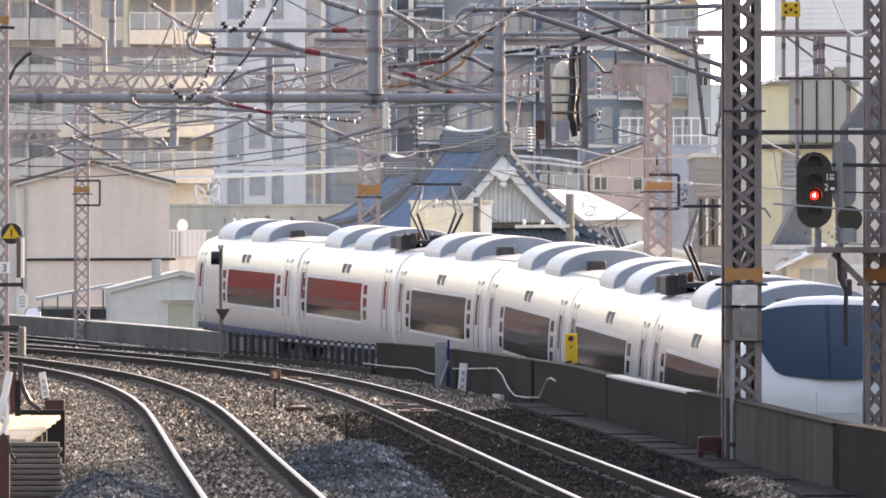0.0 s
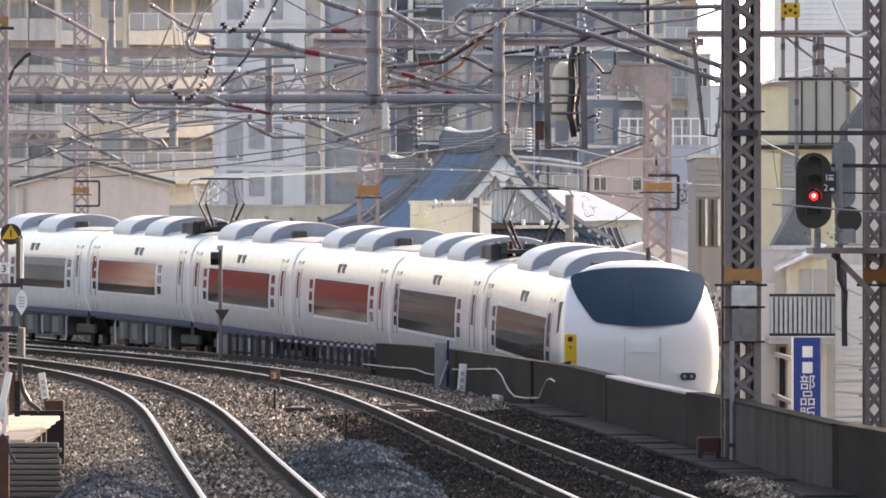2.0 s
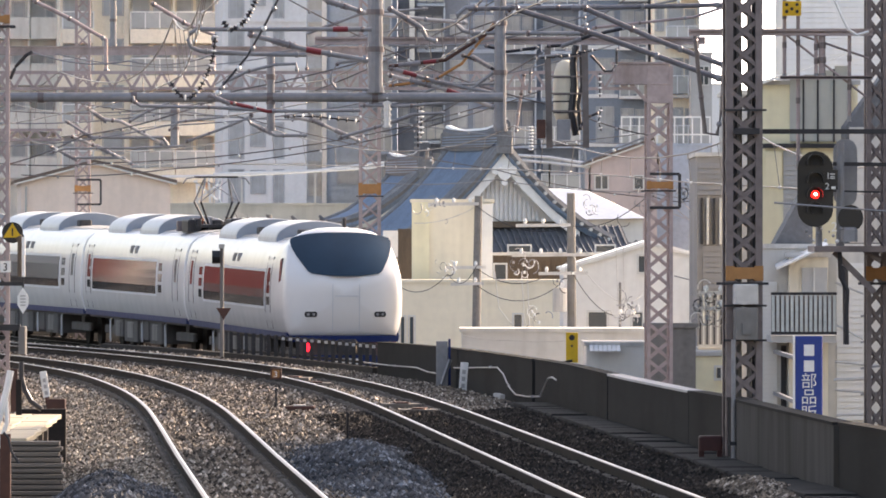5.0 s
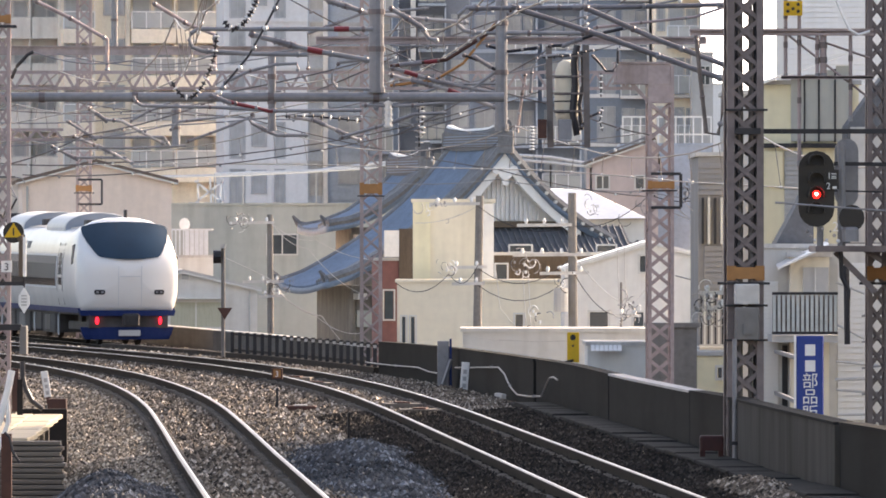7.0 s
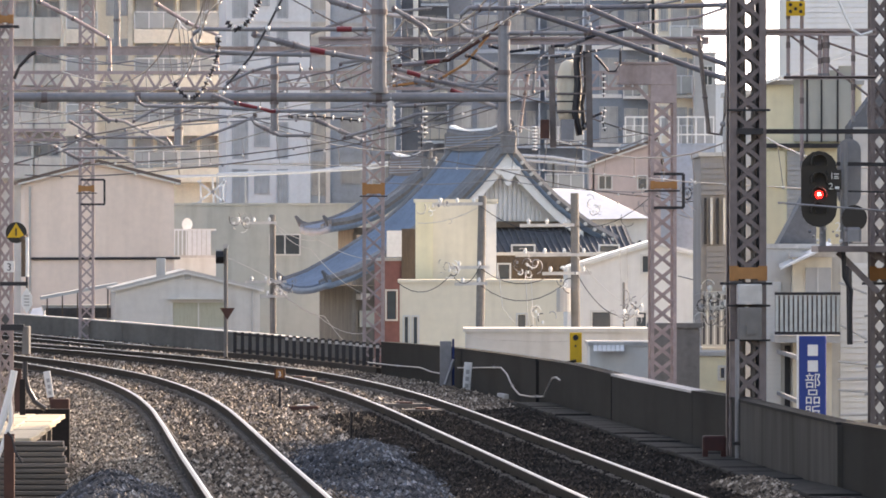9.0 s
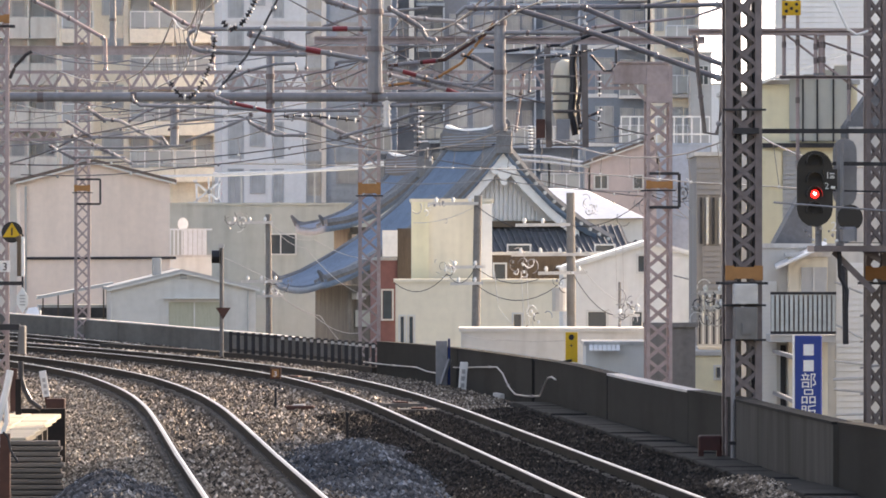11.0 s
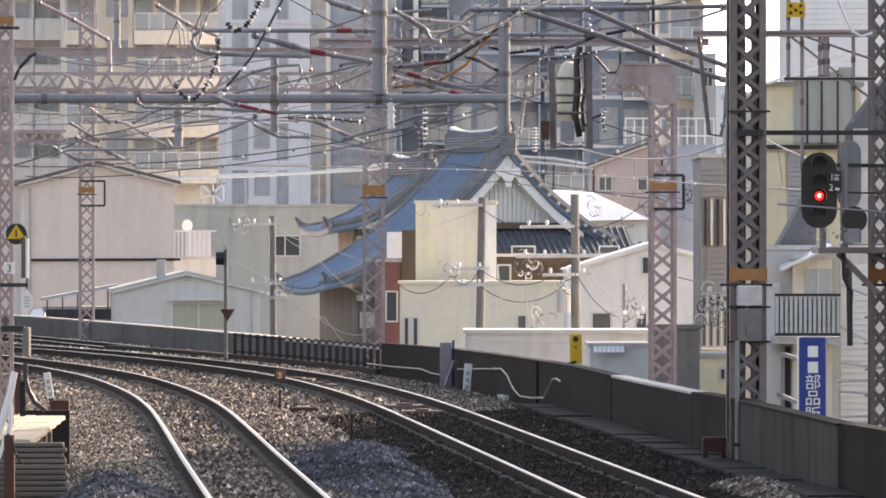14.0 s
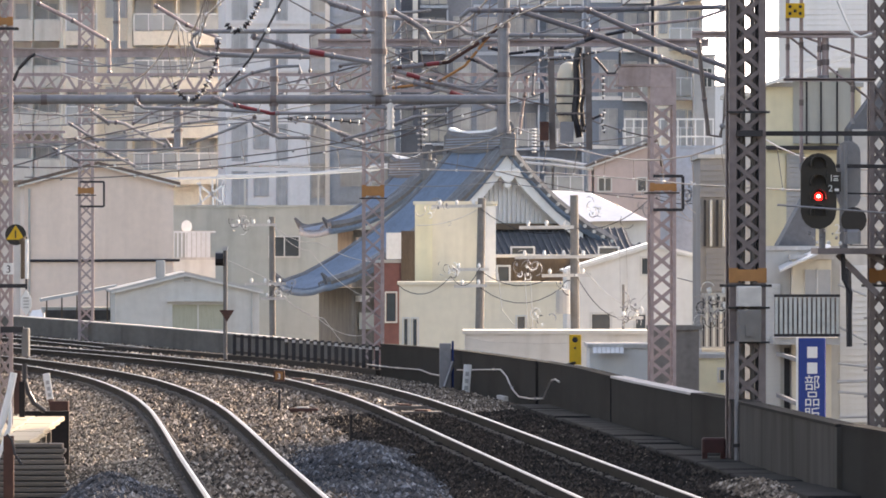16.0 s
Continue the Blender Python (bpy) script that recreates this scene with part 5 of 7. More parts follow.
PROF_L = ((0, 0), (0.8, 1.0), (1.75, 2.0), (3.0, 3.05), (4.4, 4.0), (5.6, 4.72), (6.6, 5.15))
PROF_R = ((0, 0), (0.8, 0.98), (1.75, 1.95), (3.0, 2.95), (4.4, 3.75), (5.0, 4.0))
temple("temple hall with blue-grey tiled roof and white gable", 2.10, 380, 6.11, 14, 7.6, PROF_L, PROF_R)
temple("temple gate with blue-grey upturned tiled roof", -0.78, 398, 5.32, 13, 5.0, ((0, 0), (0.9, 0.85), (1.9, 1.55), (2.9, 1.98), (3.8, 2.2)), ((0, 0), (1.0, 0.9), (2.0, 1.7)), False)
FINIAL = thing("bronze_finial", -0.92, 405, 6.03, "slender ringed bronze finial of a pagoda roof", "finial")
part("spire", Shape().tube([(0, 0, -13.3), (0, 0, 2.41)], [0.06, 0.03], 6), M_DARK, FINIAL)
for i in range(8):
    part("ring", Shape().tube([(0, 0, 0.25 + 0.22 * i), (0, 0, 0.31 + 0.22 * i)], 0.15 - 0.006 * i, 10), M_GALV, FINIAL)

# Close the place: the platform under the camera, its roof, and the houses beside the line.
tagged(part("platform", Shape().box(-6, 0.9, -40, 52, -0.6, 0.95, 0.05), M_COPING), "concrete station platform under the camera", "platform", kind="structure")
SHADE = thing("building", 12.3, 125.5, GROUND, "plain grey building beside the line that shades the near track", "building", turn=-6.1)
part("wall", Shape().box(0, 9, -7, 56, 0, 9.6 - GROUND), M_GREY, SHADE)
part("roof", Shape().box(0, 9.1, -7.1, 56.1, 9.6 - GROUND, 9.8 - GROUND), M_DKGREY, SHADE)
part("upper_storey", Shape().box(0.02, 9, -7, 16.5, 9.81 - GROUND, 10.4 - GROUND), M_GREY, SHADE)
building("building", "plain dark grey building across the street", -40, -16, 60, 200, 9.0, M_DKGREY)
building("building", "plain rendered building behind the station", -40, 40, -90, 10, 10.0, M_CREAM)
tagged(part("backdrop", Shape().box(-150, 400, 2600, 2601, -20, 320), mat("bright_haze", (1.0, 0.98, 0.97), 1.0, glow=1.6)), "bright hazy sky low over the town", "sky", kind="structure")
def reflected_block(label, x0, x1, d, z1, material, storey=3.0):
    """An unseen street front added past the curve for the train windows to mirror: storeys of dark windows."""
    b = building("building", label, x0, x1, d, 12, z1, material, turn=0)
    n = int((x1 - x0) / 3.2)
    for k in range(int((z1 - GROUND) / storey)):
        for i in range(n):
            a = x0 + (i + 0.2) * (x1 - x0) / n
            add_window(b, (x0 + x1) / 2, a, a + 1.7, GROUND + storey * k + 0.9, GROUND + storey * k + 2.3)
    return b


reflected_block("unseen grey-brown block beyond the curve, added to be mirrored", -60, -24, 488, 15.0, M_BRICK)
# Unseen red front with dark base, added to redden the train windows' reflections.
RED = building("building", "red-clad building out of view, added for the train windows to mirror", -94, -68, 552, 10, 16.0, M_REDCLAD, turn=0)
pier(RED, -94, -68, GROUND, 0.6, M_DKGREY, -0.3, "dark_lower_front")
for k in range(8):
    add_window(RED, -81, -93 + 3.1 * k, -91.4 + 3.1 * k, 1.6, 3.0)
reflected_block("unseen grey rendered block past the curve, added to be mirrored", -150, -97, 560, 15.0, M_GREENGREY)
# Unseen plain blocks keep bright low sky out of the train's reflections.
building("building", "plain unseen grey building beside the curve, added to be mirrored", -150, -100, 430, 20, 14.0, M_GREENGREY, turn=0)
building("building", "plain unseen grey building backing the train's reflections", -260, -58, 664, 10, 24.0, M_GREY, turn=0)


# ---- overhead line ----
def rig(name, label, category, group=""):
    return thing(name, 0, 0, 0, label, category, group)


def arm(pts, r, material=None, white=(), red=(), name="cantilever_arm"):
    """A bent pipe arm with porcelain, red sleeves and clamps at shares of its first stretch."""
    a = rig(name, "bent steel pipe arm of the overhead line", "catenary arm", "cantilever arms")
    part("pipe", Shape().tube(pts, r, 8), material or M_GALV, a)
    length = [0.0]
    for p, q in zip(pts, pts[1:]):
        length.append(length[-1] + (Vector(q) - Vector(p)).length)
    def at(u):
        s = u * length[-1]
        k = max(i for i in range(len(pts) - 1) if length[i] <= s or i == 0)
        w = (s - length[k]) / max(1e-6, length[k + 1] - length[k])
        return Vector(pts[k]).lerp(Vector(pts[k + 1]), w)
    for u in white:
        d = (at(min(1, u + 0.02)) - at(max(0, u - 0.02))).normalized()
        ins = part("insulator", Shape().tube([at(u) - d * 0.16, at(u) + d * 0.16], r * 1.2, 8), M_RIBBED, a, "grey ribbed insulator")
        for k in range(5):
            c = at(u) + d * (-0.13 + 0.065 * k)
            part("shed", Shape().tube([c - d * 0.008, c + d * 0.008], r * 1.7, 10), M_RIBBED, ins)
    for u in red:
        d = (at(min(1, u + 0.02)) - at(max(0, u - 0.02))).normalized()
        part("sleeve", Shape().tube([at(u) - d * 0.1, at(u) + d * 0.1], r * 1.2, 8), M_RED, a, "red insulating sleeve")
    for u in (0.03, 0.35, 0.68, 0.97):
        part("clamp", Shape().ball(at(u), r * 1.4, 6), M_MASTDARK if u < 0.5 else M_GALV, a)
    return a


def post(p, q, r, label="grey steel drop post hanging from the beam", material=None):
    a = rig("drop_post", label, "post", "drop posts")
    part("tube", Shape().tube([p, q], r, 12), material or M_GALV, a)
    p, q = Vector(p), Vector(q)
    for u in (0.3, 0.62, 0.97):
        c = p.lerp(q, u)
        part("collar", Shape().tube([c - Vector((0, 0, 0.035)), c + Vector((0, 0, 0.035))], r * 1.18, 12), M_MASTDARK if u < 0.9 else M_GALV, a)
    return a


def chain(pts, r, label, n=14, material=None):
    """A string of disc insulators."""
    a = rig("insulator_string", label, "insulator", "insulator strings")
    part("core", Shape().tube(pts, r * 0.3, 6), M_DARK, a)
    pts = [Vector(p) for p in pts]
    seg = [(q - p).length for p, q in zip(pts, pts[1:])]
    for i in range(n):
        s = sum(seg) * (i + 0.5) / n
        k = 0
        while k < len(seg) - 1 and s > seg[k]:
            s -= seg[k]
            k += 1
        c = pts[k].lerp(pts[k + 1], s / seg[k])
        d = (pts[k + 1] - pts[k]).normalized()
        part("disc", Shape().tube([c - d * r * 0.35, c, c + d * r * 0.35], [r * 0.5, r, r * 0.45], 8), material or (M_INSUL if i % 3 == 0 else M_DARK), a)
    return a


def wire(pts, r=0.012, label="overhead wire", material=None, sag=0.0, n=10, knobs=0):
    """A wire between points; it hangs by sag in each stretch."""
    a = rig("overhead_wire", label, "wire", "overhead wires")
    out = []
    for p, q in zip(pts, pts[1:]):
        p, q = Vector(p), Vector(q)
        for i in range(n):
            u = i / n
            out.append(p.lerp(q, u) - Vector((0, 0, 4 * sag * u * (1 - u))))
    out.append(Vector(pts[-1]))
    part("strand", Shape().tube(out, r, 5), material or M_WIRE, a)
    for i in range(knobs):
        c = out[int((i + 0.5) / knobs * (len(out) - 1))]
        part("wire_clip", Shape().ball(c - Vector((0, 0, 0.02)), r * 1.7 + 0.01, 6), M_INSUL if i % 2 else M_GALV, a, "bright wire clip")
    return a


# contact and carrying wires of the three tracks, with droppers
SUPPORTS = (40, 80, 121, 165, 214, 262, 310, 360, 410)


def catenary(where, off, height, label):
    c = rig("catenary", label, "overhead line", "catenaries")
    low, high = [], []
    for i, (a, b) in enumerate(zip(SUPPORTS, SUPPORTS[1:])):
        for k in range(8):
            u = k / 8
            d = a + (b - a) * u
            st = 0.2 * (1 - 2 * u) * (1 if i % 2 else -1)
            x, y = where(d, off + st)
            low.append((x, y, 5.0 + height(d)))
            x, y = where(d, off + st * 0.4)
            high.append((x, y, 5.9 + height(d) - 2.2 * u * (1 - u)))
    part("contact_wire", Shape().tube(low, 0.011, 5), M_WIRE, c)
    part("carrying_wire", Shape().tube(high, 0.013, 5), M_WIRE, c)
    for i in range(8, len(low) - 1):
        part("dropper", Shape().tube([low[i], high[i]], 0.006, 4), M_WIRE, c)
        part("dropper_clip", Shape().ball(low[i], 0.028, 6), M_INSUL, c, "bright dropper clip")


catenary(loop_at, 0.0, lambda d: 0.1, "contact wire and carrying wire above the curving track")
catenary(loop_at, -3.6, lambda d: 0.1, "contact wire and carrying wire above the second track")
catenary(ramp_at, 0.0, lambda d: ramp_z(d), "contact wire and carrying wire above the ramp track")

# beams
def beam(label, x0, x1, d, z0, z1, material=None):
    b = rig("portal_beam", label, "beam", "catenary beams")
    part("flange", Shape().box(x0, x1, d - 0.09, d + 0.09, z1 - 0.03, z1), material or M_MAST, b)
    part("flange", Shape().box(x0, x1, d - 0.09, d + 0.09, z0, z0 + 0.03), material or M_MAST, b)
    part("web", Shape().box(x0, x1, d - 0.02, d + 0.02, z0 + 0.03, z1 - 0.03), material or M_MAST, b)


beam("mauve steel beam across the tracks", -11.95, -1.64, 262, 7.24, 7.46)
beam("mauve steel beam across the tracks", -2.00, 4.16, 165, 5.60, 5.72)
beam("slim mauve beam of the portal", 2.89, 5.04, 122.3, 4.86, 4.94)
beam("slim mauve lower beam of the portal", 3.96, 5.04, 122.3, 4.35, 4.39)
PIPE = rig("portal_pipe", "blue-grey steel pipe spanning the tracks", "pipe")
part("pipe", Shape().tube(((-6.39, 140.0, 4.40), (0.82, 140.0, 4.40)), 0.064, 14), M_GALV, PIPE)
for x in (-5.37, -4.12, -2.30, -0.89):
    part("pipe_clamp", Shape().tube([(x - 0.04, 140, 4.40), (x + 0.04, 140, 4.40)], 0.074, 14), M_MASTDARK, PIPE)
wire(((4.02, 122.3, 4.88), (4.96, 122.3, 4.15)), 0.014, "thin steel brace in the portal", M_MAST)
wire(((4.21, 122.4, 4.87), (5.00, 122.4, 4.60)), 0.014, "thin steel brace in the portal", M_MAST)
for p in (((4.01, 122.3, 5.41), (4.01, 122.3, 4.35)), ((4.17, 122.3, 5.41), (4.17, 122.3, 3.30)), ((4.38, 122.3, 4.88), (4.38, 122.3, 4.37)), ((4.77, 122.3, 4.91), (4.77, 122.3, 3.86))):
    post(p[0], p[1], 0.022, "slim mauve upright of the portal", M_MAST)
post(*((4.45, 122.3, 4.91), (4.45, 122.3, 4.37)), 0.04, "mauve upright of the portal", M_MAST)
post(*((-0.89, 140.0, 6.01), (-0.89, 140.0, 4.45)), 0.1)
post(*((-2.29, 140.0, 4.98), (-2.29, 140.0, 3.95)), 0.052)
post(*((0.84, 150.0, 6.27), (0.84, 150.0, 4.06)), 0.085)
post(*((-8.23, 262.0, 9.19), (-8.23, 262.0, 7.46)), 0.08)
post(*((-6.38, 250.0, 6.04), (-6.38, 250.0, 4.80)), 0.1)
arm(((2.98, 123.0, 4.88), (3.03, 123.0, 4.36), (3.10, 123.0, 3.73), (3.24, 123.0, 3.71), (3.30, 123.0, 4.03), (3.32, 123.0, 4.50)), 0.025, M_FRAMEBROWN)

# bent arms of the middle span
arm(((-0.93, 139.0, 5.29), (-1.98, 139.0, 5.29), (-3.25, 139.0, 5.29), (-3.34, 139.0, 5.24), (-3.37, 139.0, 5.15), (-3.33, 139.0, 5.05), (-3.20, 139.0, 5.00), (-2.51, 139.0, 4.96), (-1.80, 139.0, 4.95)), 0.03, None, (), (0.1,))
arm(((-2.58, 139.0, 5.23), (-1.80, 139.0, 5.02), (-0.97, 139.0, 4.87)), 0.034, None, (0.3,), (0.55,))
arm(((-3.04, 139.0, 4.39), (-2.89, 139.0, 4.33), (-2.32, 139.0, 4.20), (-2.21, 139.0, 4.20)), 0.026, M_RED, (0.1,))
arm(((-4.11, 139.0, 4.40), (-4.09, 139.0, 4.33), (-4.00, 139.0, 4.27), (-3.04, 139.0, 4.25), (-2.21, 139.0, 4.20), (-1.08, 139.0, 4.21)), 0.022)
arm(((-2.92, 139.0, 4.57), (-2.58, 139.0, 4.73), (-2.21, 139.0, 4.82), (-1.94, 139.0, 4.83), (-1.92, 139.0, 4.72)), 0.02, None, (), ())
arm(((-1.08, 139.0, 5.53), (-1.50, 139.0, 5.66), (-1.68, 139.0, 5.75)), 0.03, None, (0.5,))
arm(((-0.97, 139.0, 4.89), (-1.38, 139.0, 4.84), (-1.47, 139.0, 4.70), (-1.47, 139.0, 4.59), (-1.40, 139.0, 4.50), (-0.97, 139.0, 4.49)), 0.02)
arm(((-7.28, 214.0, 5.28), (-6.93, 214.0, 5.03), (-6.57, 214.0, 4.99), (-5.69, 214.0, 4.51)), 0.035, M_PALEPIPE, (0.2,))
arm(((-7.70, 214.0, 5.00), (-7.16, 214.0, 4.66), (-5.71, 214.0, 4.66), (-5.60, 214.0, 4.49)), 0.03, None, (0.25,))
arm(((-8.16, 230.0, 4.87), (-7.51, 230.0, 4.60), (-6.79, 230.0, 4.24)), 0.035, M_PALEPIPE, (0.5,))
arm(((-8.63, 230.0, 4.65), (-8.13, 230.0, 4.39), (-6.95, 230.0, 4.38)), 0.03, None, (0.3,))
arm(((-3.86, 214.0, 5.14), (-3.98, 214.0, 5.07), (-3.91, 214.0, 4.95), (-3.40, 214.0, 4.70), (-2.76, 214.0, 4.70)), 0.035, None, (0.4,))
arm(((-3.19, 214.0, 5.10), (-2.59, 214.0, 4.99), (-1.67, 214.0, 4.58)), 0.035, M_PALEPIPE, (0.4, 0.75))
arm(((-5.25, 214.0, 4.56), (-4.44, 214.0, 4.86), (-3.86, 214.0, 5.10)), 0.026)
arm(((-8.03, 214.0, 4.33), (-7.68, 214.0, 4.44), (-6.29, 214.0, 4.44), (-5.25, 214.0, 4.49)), 0.024)
arm(((-5.99, 200.0, 4.80), (-5.64, 200.0, 5.00), (-4.85, 200.0, 5.32)), 0.024)
arm(((-5.23, 200.0, 4.63), (-5.04, 200.0, 4.81), (-4.15, 200.0, 4.91)), 0.022)
# arms on the middle and right spans
arm(((2.08, 150.0, 5.46), (0.45, 150.0, 5.47), (0.31, 150.0, 5.50), (0.20, 150.0, 5.60), (0.23, 150.0, 5.73), (0.34, 150.0, 5.83), (0.54, 150.0, 5.85)), 0.032)
arm(((-0.76, 150.0, 5.83), (-0.29, 150.0, 5.54), (-0.21, 150.0, 5.39), (-0.07, 150.0, 5.35)), 0.032, None, (0.4,))
arm(((0.84, 128.0, 5.33), (1.91, 128.0, 4.99), (3.47, 128.0, 4.43)), 0.034, M_PIPEDARK, (), ())
arm(((1.68, 126.0, 5.29), (2.56, 126.0, 4.90), (3.45, 126.0, 4.56)), 0.032, M_PIPEDARK, (), ())
arm(((0.34, 135.0, 5.47), (2.31, 135.0, 5.49), (3.66, 135.0, 5.52)), 0.03, M_PIPEDARK, (0.45,))
arm(((-0.76, 150.0, 4.99), (0.05, 150.0, 5.08), (0.62, 150.0, 5.44), (0.98, 150.0, 5.80)), 0.026, M_RUST, (0.15,), (0.3,))
arm(((-0.76, 150.0, 4.71), (-0.11, 150.0, 4.79), (0.29, 150.0, 5.03), (0.88, 150.0, 5.76)), 0.02, M_ORANGE, (), ())
arm(((-0.78, 150.0, 4.87), (0.05, 150.0, 4.66), (0.78, 150.0, 4.39)), 0.028, M_PALEPIPE, (0.3,), (0.6,))
arm(((-0.76, 150.0, 4.97), (-0.03, 150.0, 4.76), (0.78, 150.0, 4.60)), 0.028, None, (0.5,), (0.2,))
arm(((-1.17, 150.0, 4.43), (-0.52, 150.0, 4.42), (0.17, 150.0, 4.47), (0.78, 150.0, 4.93)), 0.024)
arm(((-1.05, 150.0, 4.47), (-0.68, 150.0, 4.45), (0.05, 150.0, 4.73), (0.82, 150.0, 4.74)), 0.02)
arm(((-1.49, 150.0, 3.96), (-0.76, 150.0, 4.17), (-0.40, 150.0, 4.30), (0.05, 150.0, 4.32)), 0.022, None, (0.6,))
arm(((0.29, 150.0, 5.15), (0.54, 150.0, 5.07), (0.82, 150.0, 4.90)), 0.024, M_DARK, (0.5,))
arm(((0.62, 150.0, 5.29), (0.94, 150.0, 5.20), (1.39, 150.0, 5.26)), 0.022, M_DARK)
arm(((1.51, 150.0, 5.28), (1.75, 150.0, 5.29), (2.16, 150.0, 5.44), (2.64, 150.0, 5.54)), 0.024, M_DARK, (0.3,))
arm(((1.26, 150.0, 4.60), (1.28, 150.0, 4.97), (1.41, 150.0, 5.13), (1.67, 150.0, 5.15)), 0.02)
arm(((2.14, 150.0, 5.15), (2.25, 150.0, 5.03), (2.34, 150.0, 4.92), (2.44, 150.0, 4.92), (2.51, 150.0, 5.03), (2.51, 150.0, 5.25)), 0.018, M_CABLE)
arm(((2.39, 160.0, 4.45), (2.21, 160.0, 4.38), (2.13, 160.0, 4.24)), 0.02, M_CABLE)
arm(((-1.64, 165.0, 6.26), (-1.20, 165.0, 6.10), (-0.21, 165.0, 5.99), (0.41, 165.0, 5.94)), 0.03, M_PALEPIPE)
arm(((-2.76, 214.0, 5.97), (-2.76, 214.0, 6.78), (-1.67, 214.0, 7.19), (-0.28, 214.0, 7.30)), 0.03, None, (0.4,))
arm(((2.37, 165.0, 5.86), (3.98, 165.0, 6.03), (4.51, 165.0, 6.21)), 0.022, M_MAST)
arm(((1.69, 214.0, 5.97), (1.57, 214.0, 5.16), (1.52, 214.0, 4.76)), 0.03, M_MAST)
arm(((-8.37, 214.0, 7.47), (-7.57, 214.0, 7.07), (-6.87, 214.0, 6.66), (-6.87, 214.0, 5.97)), 0.04, M_MAST)
arm(((-5.95, 214.0, 7.42), (-5.25, 214.0, 6.99), (-4.67, 214.0, 6.76), (-4.67, 214.0, 5.97)), 0.04, M_MAST)

# insulator strings and cables
chain(((-2.29, 130.0, 5.50), (-2.38, 130.0, 5.31), (-2.47, 130.0, 5.17), (-2.60, 130.0, 5.09), (-2.68, 130.0, 5.14), (-2.72, 130.0, 5.20)), 0.045, "dark ribbed insulator string with bright fittings", 15)
chain(((-2.81, 130.0, 5.04), (-2.84, 130.0, 4.76), (-2.91, 130.0, 4.55), (-3.00, 130.0, 4.37), (-3.11, 130.0, 4.25), (-3.22, 130.0, 4.25), (-3.31, 130.0, 4.34), (-3.37, 130.0, 4.44)), 0.042, "dark ribbed insulator string sagging below an arm", 20)
chain(((-0.42, 214.0, 5.57), (-0.42, 214.0, 4.70)), 0.07, "pale hanging disc insulator string", 8, M_INSUL)
chain(((1.28, 150.0, 4.14), (1.28, 150.0, 3.77)), 0.045, "bright hanging insulator fittings", 8, M_INSUL)
chain(((-1.67, 214.0, 4.99), (-2.59, 214.0, 5.09), (-3.29, 214.0, 5.10)), 0.06, "glinting insulator string on an arm", 9)
chain(((2.22, 150.0, 5.23), (1.75, 150.0, 5.13), (1.43, 150.0, 5.11)), 0.03, "dark insulator string on an arm", 7)
chain(((2.27, 150.0, 4.89), (2.27, 150.0, 4.55)), 0.035, "white porcelain post insulator", 4, M_INSUL)
chain(((2.29, 150.0, 4.40), (2.25, 150.0, 4.20), (2.29, 150.0, 4.06)), 0.035, "white porcelain hanging insulator", 4, M_INSUL)
wire(((-2.02, 130.0, 5.50), (-2.21, 130.0, 5.13), (-2.42, 130.0, 4.76), (-2.73, 130.0, 4.39), (-2.80, 130.0, 4.30)), 0.016, "black feeder cable hanging in front of the beams", M_CABLE, 0, 6, 6)
wire(((-4.91, 119.0, 4.30), (-4.85, 119.0, 4.44), (-4.73, 119.0, 4.57), (-4.66, 119.0, 4.61)), 0.02, "black cable bowed between mast and beam", M_CABLE, 0, 6)
ins = rig("post_insulator", "white porcelain post insulator hung from the pipe", "insulator")
part("porcelain", Shape().tube(((-0.73, 140.0, 4.45), (-0.73, 140.0, 3.99)), 0.045, 10), M_INSUL, ins)
for k in range(6):
    part("shed", Shape().tube([(-0.73, 140, 4.40 - 0.075 * k), (-0.73, 140, 4.40 - 0.075 * k - 0.02)], 0.065, 10), M_INSUL, ins)

# disconnecting switch in its frame
SW = rig("line_switch", "cream line switch tank in a taupe steel frame", "switch")
for a in (((1.62, 160.0, 5.47), (1.65, 160.0, 3.92)), ((2.19, 160.0, 5.49), (2.21, 160.0, 3.92))):
    part("frame_post", Shape().bar(a[0], a[1], 0.095), M_FRAMEBROWN, SW)
for z in (5.32, 5.01, 4.75, 4.48, 3.95):
    part("frame_rail", Shape().bar((1.63, 159.9, z), (2.20, 159.9, z), 0.025), M_FRAMEBROWN, SW)
part("tank", Shape().tube(((1.90, 160.3, 5.27), (1.90, 160.3, 5.22), (1.90, 160.3, 5.08), (1.90, 160.3, 4.89), (1.90, 160.3, 4.46), (1.90, 160.3, 4.33), (1.90, 160.3, 4.28)), [0.05, 0.13, 0.18, 0.19, 0.19, 0.14, 0.05], 18), M_CREAM, SW, "cream porcelain tank", True)
for z in (5.0, 4.74, 4.63, 4.46):
    part("tank_hoop", Shape().tube(((1.90, 160.3, z - 0.012), (1.90, 160.3, z + 0.012)), 0.197, 18), M_DARK, SW)
part("thick_cable", Shape().tube(((2.06, 160.1, 5.49), (2.01, 160.1, 5.23), (2.03, 160.1, 4.89), (1.99, 160.1, 4.45), (2.06, 160.1, 4.11)), 0.055, 8), M_CABLE, SW, "black cable bundle")
part("thick_cable", Shape().tube(((2.13, 160.1, 5.40), (2.15, 160.1, 4.89), (2.09, 160.1, 4.58), (2.13, 160.1, 4.19)), 0.03, 8), M_CABLE, SW)
part("switch_box", Shape().box(1.45, 1.59, 159.8, 160.0, 4.06, 4.35, 0.01), M_RUST, SW, "rusty switch box")
